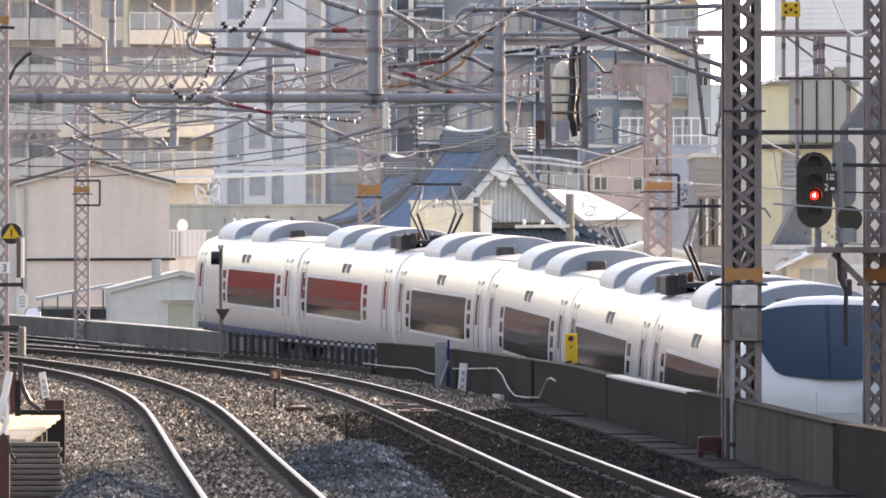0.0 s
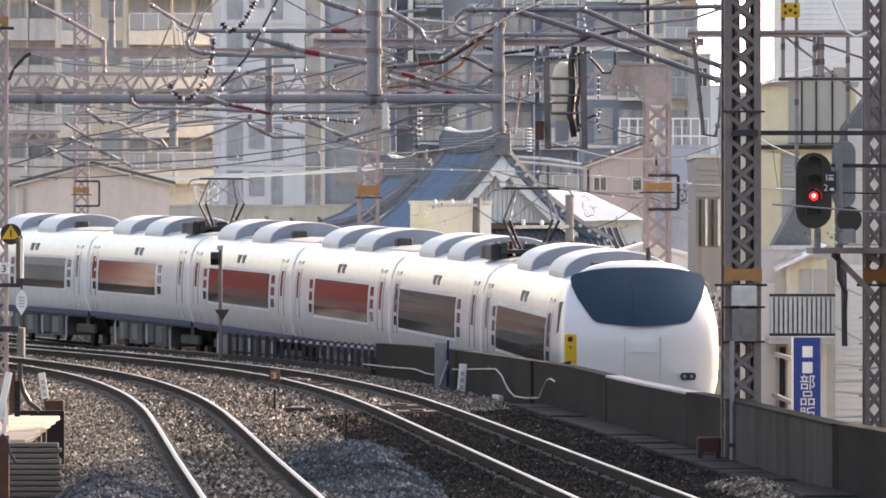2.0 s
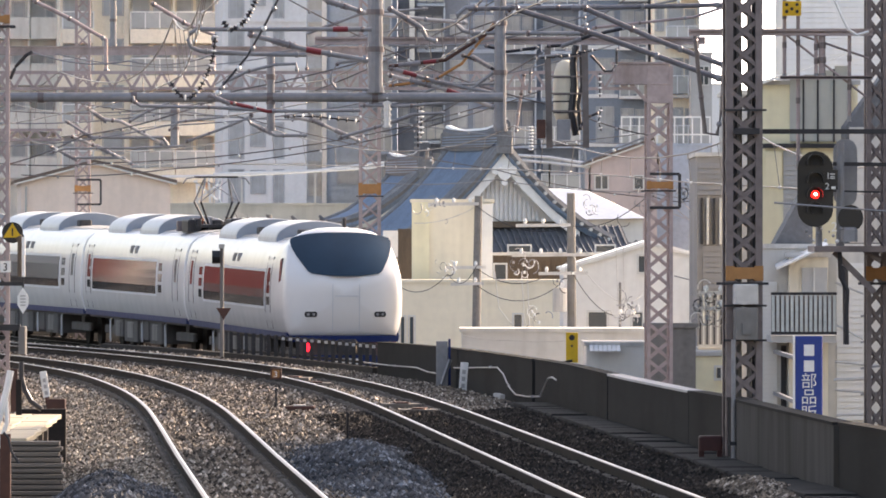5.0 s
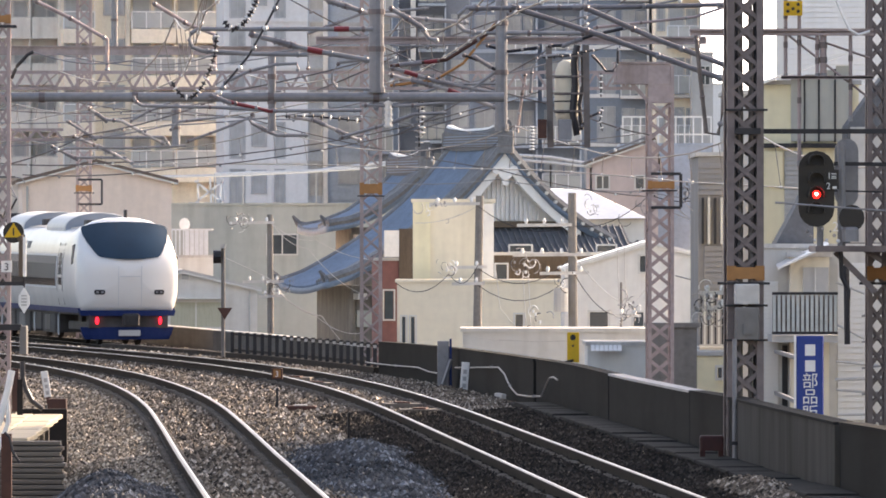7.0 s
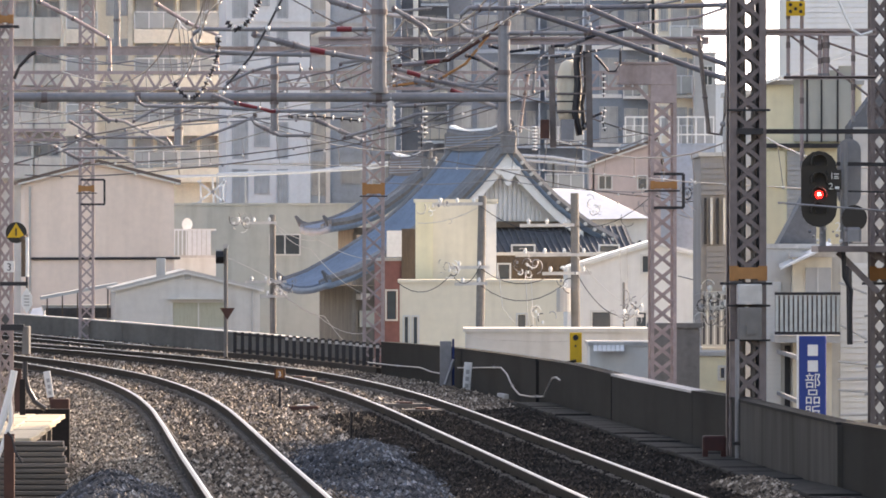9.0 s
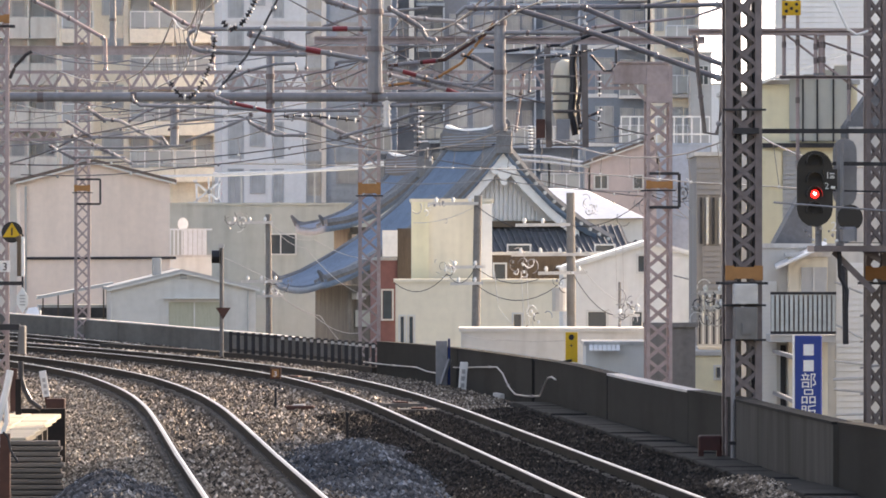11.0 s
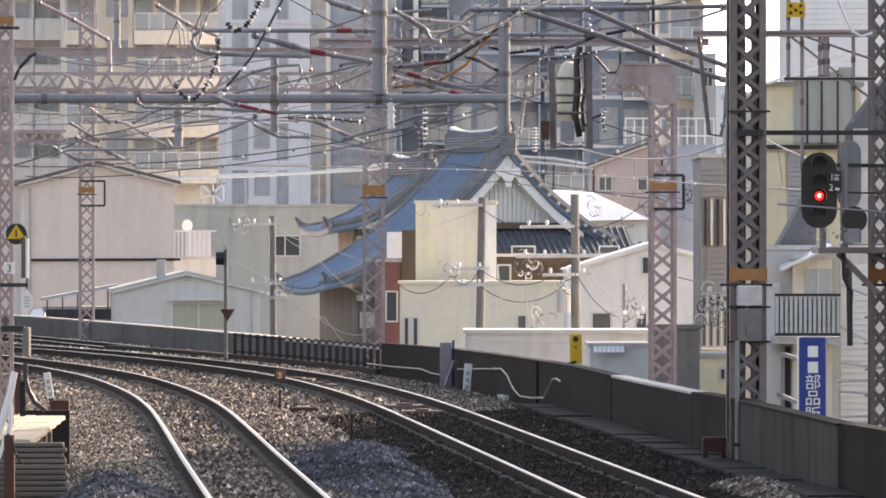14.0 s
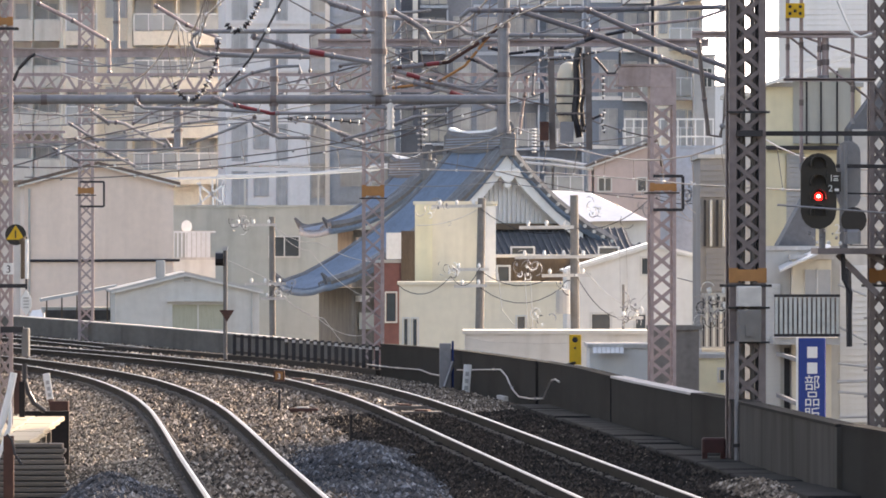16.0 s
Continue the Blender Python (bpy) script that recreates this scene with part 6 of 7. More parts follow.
part("drive_box", Shape().box(1.76, 1.97, 159.8, 160.0, 4.04, 4.35, 0.01), M_GALV, SW)

# long wires and feeders that cross the view
for pts, r, sg, kn in ((((-8.02, 180.0, 3.74), (-6.17, 180.0, 4.33), (-3.54, 180.0, 5.10), (1.13, 180.0, 6.37)), 0.013, 0.1, 6), (((-8.91, 200.0, 4.33), (-5.23, 200.0, 4.74), (-0.91, 200.0, 5.30), (3.96, 200.0, 6.49)), 0.013, 0.1, 8),
                       (((-10.24, 230.0, 4.31), (-7.26, 230.0, 4.28), (-2.78, 230.0, 4.69), (1.44, 230.0, 5.68)), 0.014, 0.08, 10), (((-9.65, 240.0, 4.08), (-6.28, 240.0, 4.21), (-1.61, 240.0, 4.88), (2.28, 240.0, 6.02)), 0.014, 0.08, 6),
                       (((-11.58, 260.0, 5.55), (-6.52, 260.0, 5.82), (-2.02, 260.0, 5.69), (5.14, 260.0, 4.99)), 0.016, 0.15, 8), (((-8.84, 250.0, 5.90), (-4.92, 250.0, 5.57), (1.30, 250.0, 4.28), (5.08, 250.0, 3.61)), 0.013, 0.1, 6),
                       (((-7.76, 210.0, 6.30), (-5.04, 210.0, 6.04), (-1.41, 210.0, 6.70), (2.45, 210.0, 7.61)), 0.012, 0.1, 4), (((-7.44, 190.0, 5.95), (-5.69, 190.0, 5.79), (-4.15, 190.0, 5.91), (-1.48, 190.0, 6.28)), 0.014, 0.12, 0),
                       (((-2.79, 170.0, 6.60), (-0.22, 170.0, 5.32), (1.98, 170.0, 4.67), (3.36, 170.0, 4.22)), 0.012, 0.05, 5), (((-0.77, 170.0, 4.22), (0.70, 170.0, 5.04), (2.35, 170.0, 6.05), (3.18, 170.0, 6.60)), 0.012, 0.05, 5),
                       (((-0.76, 150.0, 5.29), (0.70, 150.0, 5.36), (2.24, 150.0, 5.78), (4.10, 150.0, 6.10)), 0.014, 0.04, 4), (((-2.01, 300.0, 4.31), (1.56, 300.0, 4.38), (5.94, 300.0, 4.02), (8.21, 300.0, 3.83)), 0.014, 0.1, 4),
                       (((3.56, 112.0, 2.86), (4.75, 112.0, 2.77), (5.18, 112.0, 2.73)), 0.011, 0.0, 0), (((6.00, 270.0, 1.69), (6.95, 270.0, 1.45), (7.82, 270.0, 1.37)), 0.014, 0.0, 0),
                       (((3.06, 230.0, 4.25), (3.68, 230.0, 4.53), (4.55, 230.0, 4.87), (4.92, 230.0, 5.06)), 0.02, 0.0, 4), (((-1.88, 280.0, 4.74), (-0.36, 280.0, 5.09), (5.54, 280.0, 5.50)), 0.012, 0.1, 3),
                       (((-10.69, 240.0, 5.63), (-8.10, 240.0, 5.50), (-5.24, 240.0, 5.76), (-3.17, 240.0, 6.15)), 0.012, 0.05, 6), (((-2.18, 180.0, 5.10), (-0.82, 180.0, 5.69), (0.93, 180.0, 6.66)), 0.012, 0.02, 3)):
    wire(pts, r, "thin bare overhead wire with small clips", M_WIRE if kn % 4 else M_GALV, sg, 8, kn)
wire(((4.41, 118.0, 5.24), (4.52, 118.0, 4.98), (4.59, 118.0, 4.84), (4.69, 118.0, 4.78), (4.82, 118.0, 4.82)), 0.016, "white looped cable beside the portal", M_INSUL, 0, 6)
for pts in (((-12.94, 440.0, 5.42), (-8.42, 440.0, 5.51), (-3.19, 440.0, 5.80), (-1.00, 440.0, 6.13)), ((-9.61, 440.0, 5.56), (-5.33, 440.0, 5.70), (-1.05, 440.0, 6.23)), ((2.88, 440.0, 6.37), (4.54, 440.0, 6.27), (6.23, 440.0, 5.99)), ((2.88, 440.0, 6.18), (4.54, 440.0, 6.04), (6.23, 440.0, 5.85))):
    duct = wire(pts, 0.06, "thick pale sunlit service pipe between buildings", M_ROOFWH, 0.0, 4)
    for x, y, z in pts:
        part("prop", Shape().bar((x, y, 4.2 if x < 0 else GROUND), (x, y, z), 0.06), M_GREY, duct)


# ---- signal ----
def signal():
    s = rig("railway_signal", "black railway signal with one red lamp lit", "signal")
    def board(cx, z0, z1, w, d, name, material, label=""):
        r, pts = w / 2, []
        for k in range(9):
            a = math.pi * k / 8
            pts.append((cx + r * math.cos(a), z1 - r + r * math.sin(a)))
        for k in range(9):
            a = math.pi + math.pi * k / 8
            pts.append((cx + r * math.cos(a), z0 + r + r * math.sin(a)))
        return part(name, Shape().loft([[(x, d + 0.04, z) for x, z in pts], [(x, d, z) for x, z in pts]]), material, s, label)
    bx, d = 4.36, 122.0
    back = board(bx, 2.62, 3.51, 0.42, d, "backboard", M_BLACK, "black rounded signal board")
    for z, on in ((3.38, 0), (3.17, 0), (3.00, 1), (2.82, 0)):
        lamp = part("lamp", Shape().tube([(bx, d - 0.02, z), (bx, d - 0.001, z)], 0.046 if on else 0.052, 14), M_REDLAMP if on else M_DARK, back, "lit red lamp" if on else "unlit lamp")
        if on:
            part("lamp_core", Shape().tube([(bx, d - 0.024, z + 0.005), (bx, d - 0.021, z + 0.005)], 0.017, 12), M_LAMPCORE, lamp, "white-hot centre of the lit lamp")
        hood = [(bx + 0.1 * math.cos(a), z + 0.1 * math.sin(a)) for a in np.linspace(-0.3, math.pi + 0.3, 11)]
        hood += [(bx + 0.085 * math.cos(a), z + 0.085 * math.sin(a)) for a in np.linspace(math.pi + 0.3, -0.3, 11)]
        part("hood", Shape().loft([[(x, d - 0.001, q) for x, q in hood], [(x, d - 0.2, q) for x, q in hood]]), M_BLACK, lamp)
    pl = part("number_board", Shape().box(4.46, 4.62, d - 0.05, d - 0.03, 3.06, 3.29), M_BLACK, s, "black board with white characters")
    for px, z, w, h in ((4.56, 3.19, 0.06, 0.012), (4.56, 3.21, 0.05, 0.012), (4.56, 3.24, 0.06, 0.012), (4.57, 3.08, 0.05, 0.03)):
        part("character_bar", Shape().box(px - w / 2, px + w / 2, d - 0.056, d - 0.051, z - h / 2, z + h / 2), M_WHITE, pl)
    for ch, px, z, size in (("1", 4.48, 3.18, 0.11), ("2", 4.47, 3.06, 0.11), ("2", 4.54, 2.57, 0.16)):
        letters(ch, px, d - 0.057, z, size, M_WHITE, pl)
    board(4.73, 2.86, 3.66, 0.28, d + 0.5, "rear_board", M_GALV, "pale grey back of a second board")
    rnd = board(4.77, 2.57, 2.88, 0.30, d - 0.05, "round_lamp_case", M_BLACK, "round black lamp case")
    part("bulb", Shape().box(4.66, 4.85, d - 0.1, d + 0.1, 2.45, 2.62, 0.03), M_GALV, rnd, "pale grey lamp housing")
    part("post", Shape().tube(((4.66, 122.2, 2.37), (4.66, 122.2, 3.62)), 0.05, 10), M_GALV, s)
    part("post", Shape().tube(((4.41, 122.2, 2.37), (4.41, 122.2, 2.63)), 0.04, 10), M_GALV, s)
    part("crossbar", Shape().bar(*((4.57, 122.2, 3.36), (5.39, 122.2, 3.35)), 0.045), M_DARK, s)
    part("crossbar", Shape().bar(*((4.33, 122.2, 3.05), (5.13, 122.2, 3.03)), 0.02), M_DARK, s)
    part("platform_beam", Shape().box(4.34, 5.64, 121.7, 124.0, 2.33, 2.40), M_MASTDARK, s, "dark mauve steel bracket platform")
    part("brace", Shape().bar(*((4.58, 122.0, 2.33), (5.05, 122.0, 1.86)), 0.07), M_MASTDARK, s)
    part("brace", Shape().bar(*((4.89, 122.0, 2.37), (5.12, 122.0, 2.22)), 0.05), M_MASTDARK, s)
    part("cable", Shape().tube(((4.64, 121.9, 2.34), (4.65, 121.9, 2.04), (4.73, 121.9, 1.88), (4.72, 121.9, 1.68), (4.72, 121.9, 1.25)), 0.03, 6), M_CABLE, s)
    for k in range(10):
        x, z = 4.25 + 0.045 * k, 2.45 + random.uniform(0, 0.16)
        part("fitting", Shape().ball((x, 121.9, z), random.uniform(0.012, 0.026), 6), (M_GALV, M_PALEPIPE, M_INSUL)[k % 3], s)


def letters(text, x, y, z, size, material, parent):
    """Writing with the built-in font, as a flat raised mesh facing the camera."""
    cu = bpy.data.curves.new("letter", "FONT")
    cu.body, cu.size, cu.extrude = text, size, 0.003
    cu.align_x = "LEFT"
    tmp = new("letter_curve", cu)
    dg = bpy.context.evaluated_depsgraph_get()
    dg.update()
    me = bpy.data.meshes.new_from_object(tmp.evaluated_get(dg))
    bpy.data.objects.remove(tmp)
    me.materials.clear()
    me.materials.append(material)
    me.transform(pose(x, y, z, 90))
    ob = new("character", me)
    ob.parent = parent
    return ob


signal()
CB = rig("steel_crossbeam", "dark steel crossbeam clamped to the masts", "beam")
part("channel", Shape().bar(*((3.35, 121.4, 3.73), (5.62, 121.4, 3.73)), 0.06, 0.055), M_DARK, CB)
part("clamp", Shape().box(3.37, 3.67, 120.7, 121.3, 3.69, 3.76), M_DARK, CB)
YP = rig("yellow_plate", "yellow marker plate with dark dots on the portal", "sign")
part("plate", Shape().box(3.98, 4.20, 122.1, 122.15, 5.09, 5.26), M_YELLOW, YP)
for a, b in ((-0.06, 0.05), (0.06, 0.05), (-0.06, -0.03), (0.06, -0.03), (0, 0.0)):
    part("dot", Shape().tube([(4.09 + a, 122.09, 5.17 + b), (4.09 + a, 122.1, 5.17 + b)], 0.02, 8), M_DARK, YP)

# shop sign: the trade words stay, the name is bars
SS = rig("shop_sign", "tall blue shop sign with white characters", "sign")
part("panel", Shape().box(6.93, 7.47, 205, 205.12, -1.16, 0.67, 0.02), M_SIGNBLUE, SS)
part("edge_trim", Shape().box(6.89, 6.93, 204.98, 205.14, -1.16, 0.68), M_WHITE, SS)
cx = 7.17
for k in range(2):
    part("name_bar", Shape().box(cx - 0.067, cx + 0.133, 204.985, 204.998, 0.28 - 0.31 * k, 0.5 - 0.31 * k), M_WHITE, SS)
for ch, z in (("部", -0.33), ("品", -0.64), ("販", -0.96)):
    letters(ch, 7.04, 204.99, z, 0.325, M_WHITE, SS)
part("bracket", Shape().bar((7.17, 205.1, 0.17), (7.17, 224.9, 0.17), 0.08).bar((7.17, 205.1, -0.72), (7.17, 224.9, -0.72), 0.08), M_GALV, SS)

# ---- beside the tracks ----
WS = rig("warning_sign", "black disc with yellow warning triangle on the mast", "sign")
cx, cz = -4.87, 2.55
disc = part("disc", Shape().tube([(cx, 118.6, cz), (cx, 118.64, cz)], 0.12, 24), M_BLACK, WS)
part("triangle", Shape().loft([[(cx - 0.105, y, cz - 0.055), (cx + 0.105, y, cz - 0.055), (cx, y, cz + 0.11)] for y in (118.597, 118.585)]), M_YELLOW, WS, "yellow triangle")
part("mark", Shape().box(cx - 0.008, cx + 0.008, 118.575, 118.582, cz - 0.035, cz + 0.05), M_BLACK, WS)
DS = rig("diamond_sign", "white diamond sign with dark bars", "sign")
cx, cz = -4.75, 1.78
part("diamond", Shape().loft([[(cx, y, cz - 0.15), (cx + 0.062, y, cz - 0.05), (cx + 0.062, y, cz + 0.05), (cx, y, cz + 0.15), (cx - 0.062, y, cz + 0.05), (cx - 0.062, y, cz - 0.05)] for y in (118.6, 118.57)]), M_WHITE, DS)
for k in range(4):
    part("bar", Shape().box(cx - 0.03, cx + 0.03, 118.56, 118.568, cz - 0.06 + 0.035 * k, cz - 0.045 + 0.035 * k), M_GREY, DS)
part("stem", Shape().tube([(cx, 118.62, cz + 0.1), (cx, 118.62, cz + 0.75)], 0.012, 6), M_DARK, DS)
part("conduit", Shape().tube(((-4.80, 118.6, 2.51), (-4.77, 118.6, 2.45), (-4.77, 118.6, 2.05)), 0.045, 10), M_BROWNW, DS, "brown conduit")
part("conduit_edge", Shape().tube(((-4.74, 118.5, 2.50), (-4.74, 118.5, 2.43), (-4.74, 118.5, 2.05)), 0.02, 8), M_WHITE, DS)
part("arm", Shape().bar(*((-5.06, 118.7, 1.97), (-4.74, 118.7, 1.97)), 0.045), M_DARK, DS)
NP = rig("number_plate_board", "small white board with the figure 3", "sign")
part("board", Shape().box(-5.01, -4.89, 118.6, 118.63, 2.10, 2.23), M_WHITE, NP)
letters("3", -4.98, 118.595, 2.12, 0.12, M_DARK, NP)
JB = rig("junction_box", "grey junction box on the mast with black cable", "junction box")
part("box", Shape().box(-4.80, -4.72, 118.5, 118.98, 1.17, 1.49, 0.01), M_POLE, JB)
part("cable", Shape().tube(((-4.76, 118.4, 1.09), (-4.76, 118.4, 0.91), (-4.72, 118.4, 0.77), (-4.65, 118.4, 0.64), (-4.53, 118.4, 0.55)), 0.03, 8), M_CABLE, JB)
part("clamp", Shape().box(-5.04, -4.78, 118.5, 118.7, 1.44, 1.51), M_DARK, JB)

# timber steps and handrail at the end of the platform
ST = rig("timber_steps", "weathered timber steps with pale boards on top", "steps")
for k in range(15):
    z = -0.42 + 0.053 * k
    y = 106 + 0.2 * k
    part("step_plank", Shape().box(-4.51 - 0.012 * k, -3.78 - 0.012 * k - 0.012 * (k * 7 % 5), y, y + 0.5, z, z + 0.036), M_GREYBOARD, ST)
    part("riser", Shape().box(-4.50 - 0.012 * k, -3.81 - 0.012 * k, y + 0.06, y + 0.45, z - 0.016, z - 0.001), M_UNDER, ST)
for j in range(6):
    for i in range(2):
        x0 = -5.03 + 0.35 * i - 0.045 * j
        part("board", Shape().box(x0 + 0.0, x0 + 0.335, 109.5 + 2.7 * j, 112.15 + 2.7 * j, 0.33, 0.38 + 0.004 * ((i + j) % 2), 0.01), M_TIMBER, ST)
    part("bearer", Shape().box(-5.15 - 0.045 * j, -4.45 - 0.045 * j, 110.5 + 2.7 * j, 110.7 + 2.7 * j, -0.4, 0.328), M_GREYBOARD, ST)
HR = rig("handrail", "white pipe handrail with rusty posts beside the steps", "handrail")
part("rail", Shape().tube(((-4.55, 106.0, 0.49), (-4.49, 106.0, 0.64), (-4.41, 106.0, 0.93), (-4.37, 106.0, 1.13)), 0.038, 10), M_WHITE, HR)
part("rail", Shape().tube(((-4.55, 106.0, 0.22), (-4.47, 106.0, 0.43), (-4.41, 106.0, 0.60), (-4.41, 106.0, 0.73), (-4.42, 106.0, 0.88)), 0.024, 10), M_WHITE, HR)
part("post", Shape().bar(*((-4.58, 112.0, 0.62), (-4.58, 112.0, 1.08)), 0.07), M_RUST, HR, "rusty post")
part("post", Shape().bar(*((-4.49, 111.0, 0.60), (-4.49, 111.0, 0.98)), 0.06), M_RAIL, HR)
part("post", Shape().box(-4.35, -4.25, 103, 103.15, -0.14, 0.54), M_RUST, HR, "rusty post")
part("cable", Shape().tube(((-4.31, 102.8, 0.56), (-4.26, 102.8, 0.51), (-4.23, 102.8, 0.37), (-4.16, 102.8, 0.26)), 0.014, 6), M_CABLE, HR)
RB = rig("rusty_box", "low rusty steel box behind the steps", "box")
part("box", Shape().box(-4.84, -4.61, 128, 128.3, -0.35, 0.53, 0.01), M_RUST, RB)
part("plinth", Shape().box(-5.11, -4.57, 127, 127.3, -0.35, 0.42), M_RAIL, RB)


def marker(x, d, z0, z1, w, tilt, label):
    m = thing("track_marker", x, d, z0, label, "marker", "track markers", turn=0)
    m.matrix_basis = m.matrix_basis @ pose(0, 0, 0, 0, tilt)
    part("plate", Shape().box(-w / 2, w / 2, -0.02, 0.02, 0.1, z1 - z0, 0.008), M_WHITE, m)
    part("stake", Shape().box(-w * 0.3, w * 0.3, -0.015, 0.015, -0.3, 0.12), M_RUST, m)
    for k in range(3):
        part("bar", Shape().box(-w * 0.22, w * 0.22, -0.026, -0.021, 0.14 + (z1 - z0 - 0.22) * k / 3, 0.14 + (z1 - z0 - 0.22) * (k + 0.6) / 3), M_GREY, m)


marker(0.36, 183, -0.2, 0.39, 0.14, 4, "white plate marker leaning beside the wall")
marker(-6.63, 176, -0.22, 0.32, 0.12, -9, "white plate marker tilting beside the second track")
N3 = thing("distance_post", -2.71, 171, -0.3, "rusty post with a brown number box", "marker")
part("post", Shape().box(-0.018, 0.018, -0.018, 0.018, 0, 0.4), M_DARK, N3)
part("box", Shape().box(-0.09, 0.09, -0.08, 0.08, 0.54, 0.72, 0.01), M_RUST, N3)
part("face", Shape().box(-0.06, 0.06, -0.086, -0.081, 0.57, 0.70), M_ORANGE, N3)
fig = letters("3", -0.035, -0.09, 0.58, 0.13, M_WHITE, N3)
TB = thing("track_box", -2.27, 168, -0.28, "flat rusty point box lying between the tracks", "box")
part("lid", Shape().box(-0.24, 0.24, -0.25, 0.25, 0.0, 0.13, 0.02), M_RUST, TB)
part("cover", Shape().box(-0.11, 0.09, -0.2, 0.2, 0.131, 0.15, 0.008), M_COPING, TB)
SP = thing("stake", -1.24, 137, -0.35, "thin black stake in the ballast", "stake")
part("rod", Shape().tube([(0, 0, 0), (0.01, 0, 0.54)], 0.018, 8), M_BLACK, SP)
part("cap", Shape().tube([(0.01, 0, 0.52), (0.01, 0, 0.57)], 0.026, 8), M_BLACK, SP)
RBX = thing("red_box", 3.08, 119.6, -0.01, "small dark red box on feet beside the wall", "box")
part("case", Shape().box(-0.14, 0.13, -0.15, 0.15, 0.07, 0.24, 0.02), M_DKRED, RBX)
for x in (-0.11, 0.1):
    part("foot", Shape().box(x - 0.03, x + 0.03, -0.1, 0.1, 0.0, 0.07), M_DKRED, RBX)
GB = thing("grey_pole", 3.31, 118.6, -0.36, "slim galvanised pole in front of the wall joint", "pole")
part("pole", Shape().tube([(0, 0, 0), (0, 0, 1.70)], 0.026, 8), M_GALV, GB)
part("clip", Shape().box(-0.05, 0.05, -0.04, 0.04, 0.5, 0.54), M_DARK, GB)

PEG = thing("survey_peg", 1.97, 150.5, -0.16, "small white peg with a dark band beside the wall", "peg")
part("stem", Shape().tube([(0, 0, 0), (0, 0, 0.13), (0, 0, 0.14)], [0.03, 0.03, 0.02], 10), M_WHITE, PEG)
part("band", Shape().tube([(0, 0, 0.06), (0, 0, 0.085)], 0.0315, 10), M_DARK, PEG)
SLB = thing("concrete_slab", 1.12, 175, -0.13, "pale concrete slab lying at the foot of the wall", "slab", turn=3)
part("slab", Shape().box(-0.2, 0.2, -1.0, 1.0, 0, 0.08, 0.015), M_COPING, SLB)

# wall joint post, prop, cable and yellow box on the wall
WP = thing("wall_post", 0.01, 187.6, -0.5, "pale grey steel post with blue-grey prop at the wall joint", "post")
part("post", Shape().box(-0.11, 0.10, -0.08, 0.08, 0, 1.22, 0.01), M_GALV, WP)
part("edge", Shape().box(0.11, 0.15, -0.1, 0.1, 0, 1.26), M_BLUE, WP)
part("prop", Shape().bar((-0.02, -0.3, 0.42), (0.14, -0.15, 0.89), 0.05), M_GALV, WP)
CW = rig("wall_cable", "pale conduit looping along the wall", "cable")
part("conduit", Shape().tube(((0.22, 187.0, 0.25), (0.41, 184.0, 0.28), (0.60, 181.0, 0.32), (0.78, 177.5, 0.36), (0.93, 175.0, 0.39), (1.02, 173.0, 0.30), (1.07, 172.0, 0.18), (1.12, 171.0, 0.09), (1.20, 169.5, 0.01), (1.36, 166.5, 0.02), (1.53, 162.5, 0.08), (1.57, 161.5, 0.21), (1.63, 160.0, 0.39), (1.68, 159.0, 0.42), (1.73, 158.0, 0.39)), 0.014, 6), M_PALEPIPE, CW)
part("conduit", Shape().tube(((-1.55, 209.0, 0.11), (-1.03, 203.5, 0.11), (-0.47, 197.0, 0.14), (-0.27, 194.5, 0.09), (-0.10, 192.0, 0.09)), 0.014, 6), M_PALEPIPE, CW)
for p in ((0.46, 183.0, 0.29), (0.82, 177.0, 0.37), (1.10, 171.5, 0.13), (1.43, 164.5, 0.05), (-0.92, 202.5, 0.11)):
    part("saddle", Shape().box(p[0] - 0.025, p[0] + 0.025, p[1] - 0.016, p[1] + 0.1, p[2] - 0.022, p[2] + 0.022), M_GALV, CW)
YBX = thing("telephone_box", 2.04, 164, 0.0, "yellow lineside box with dark openings above the wall", "lineside box")
part("case", Shape().box(-0.09, 0.10, -0.1, 0.12, 0.59, 1.06, 0.012), M_YELLOW, YBX)
part("top_hole", Shape().tube([(0, -0.104, 0.98), (0, -0.098, 0.98)], 0.045, 12), M_DARK, YBX)
part("keyhole", Shape().tube([(0, -0.104, 0.85), (0, -0.098, 0.85)], 0.018, 8), M_DARK, YBX)
part("stand", Shape().bar((-0.18, -0.2, -0.4), (-0.18, -0.2, 0.56), 0.04).bar((-0.18, -0.2, 0.58), (0, -0.1, 0.62), 0.04), M_BLACK, YBX, "black bent conduit")
SPOST = rig("lamp_post", "slim dark post with round black lamp and pointer", "post")
part("post", Shape().tube(((-4.96, 236.0, -0.32), (-4.96, 236.0, 2.45)), 0.045, 8), M_POLE, SPOST)
part("lamp_case", Shape().tube(((-5.18, 235.9, 2.20), (-5.00, 235.9, 2.20)), 0.15, 12), M_BLACK, SPOST, "black round lamp case")
part("cap", Shape().box(-5.03, -4.90, 235.9, 236.1, 2.39, 2.49), M_GREY, SPOST)
part("pointer", Shape().loft([[(-5.09, y, 1.05), (-4.75, y, 1.05), (-4.92, y, 0.78)] for y in (235.9, 235.86)]), M_RUST, SPOST, "rusty downward pointer")

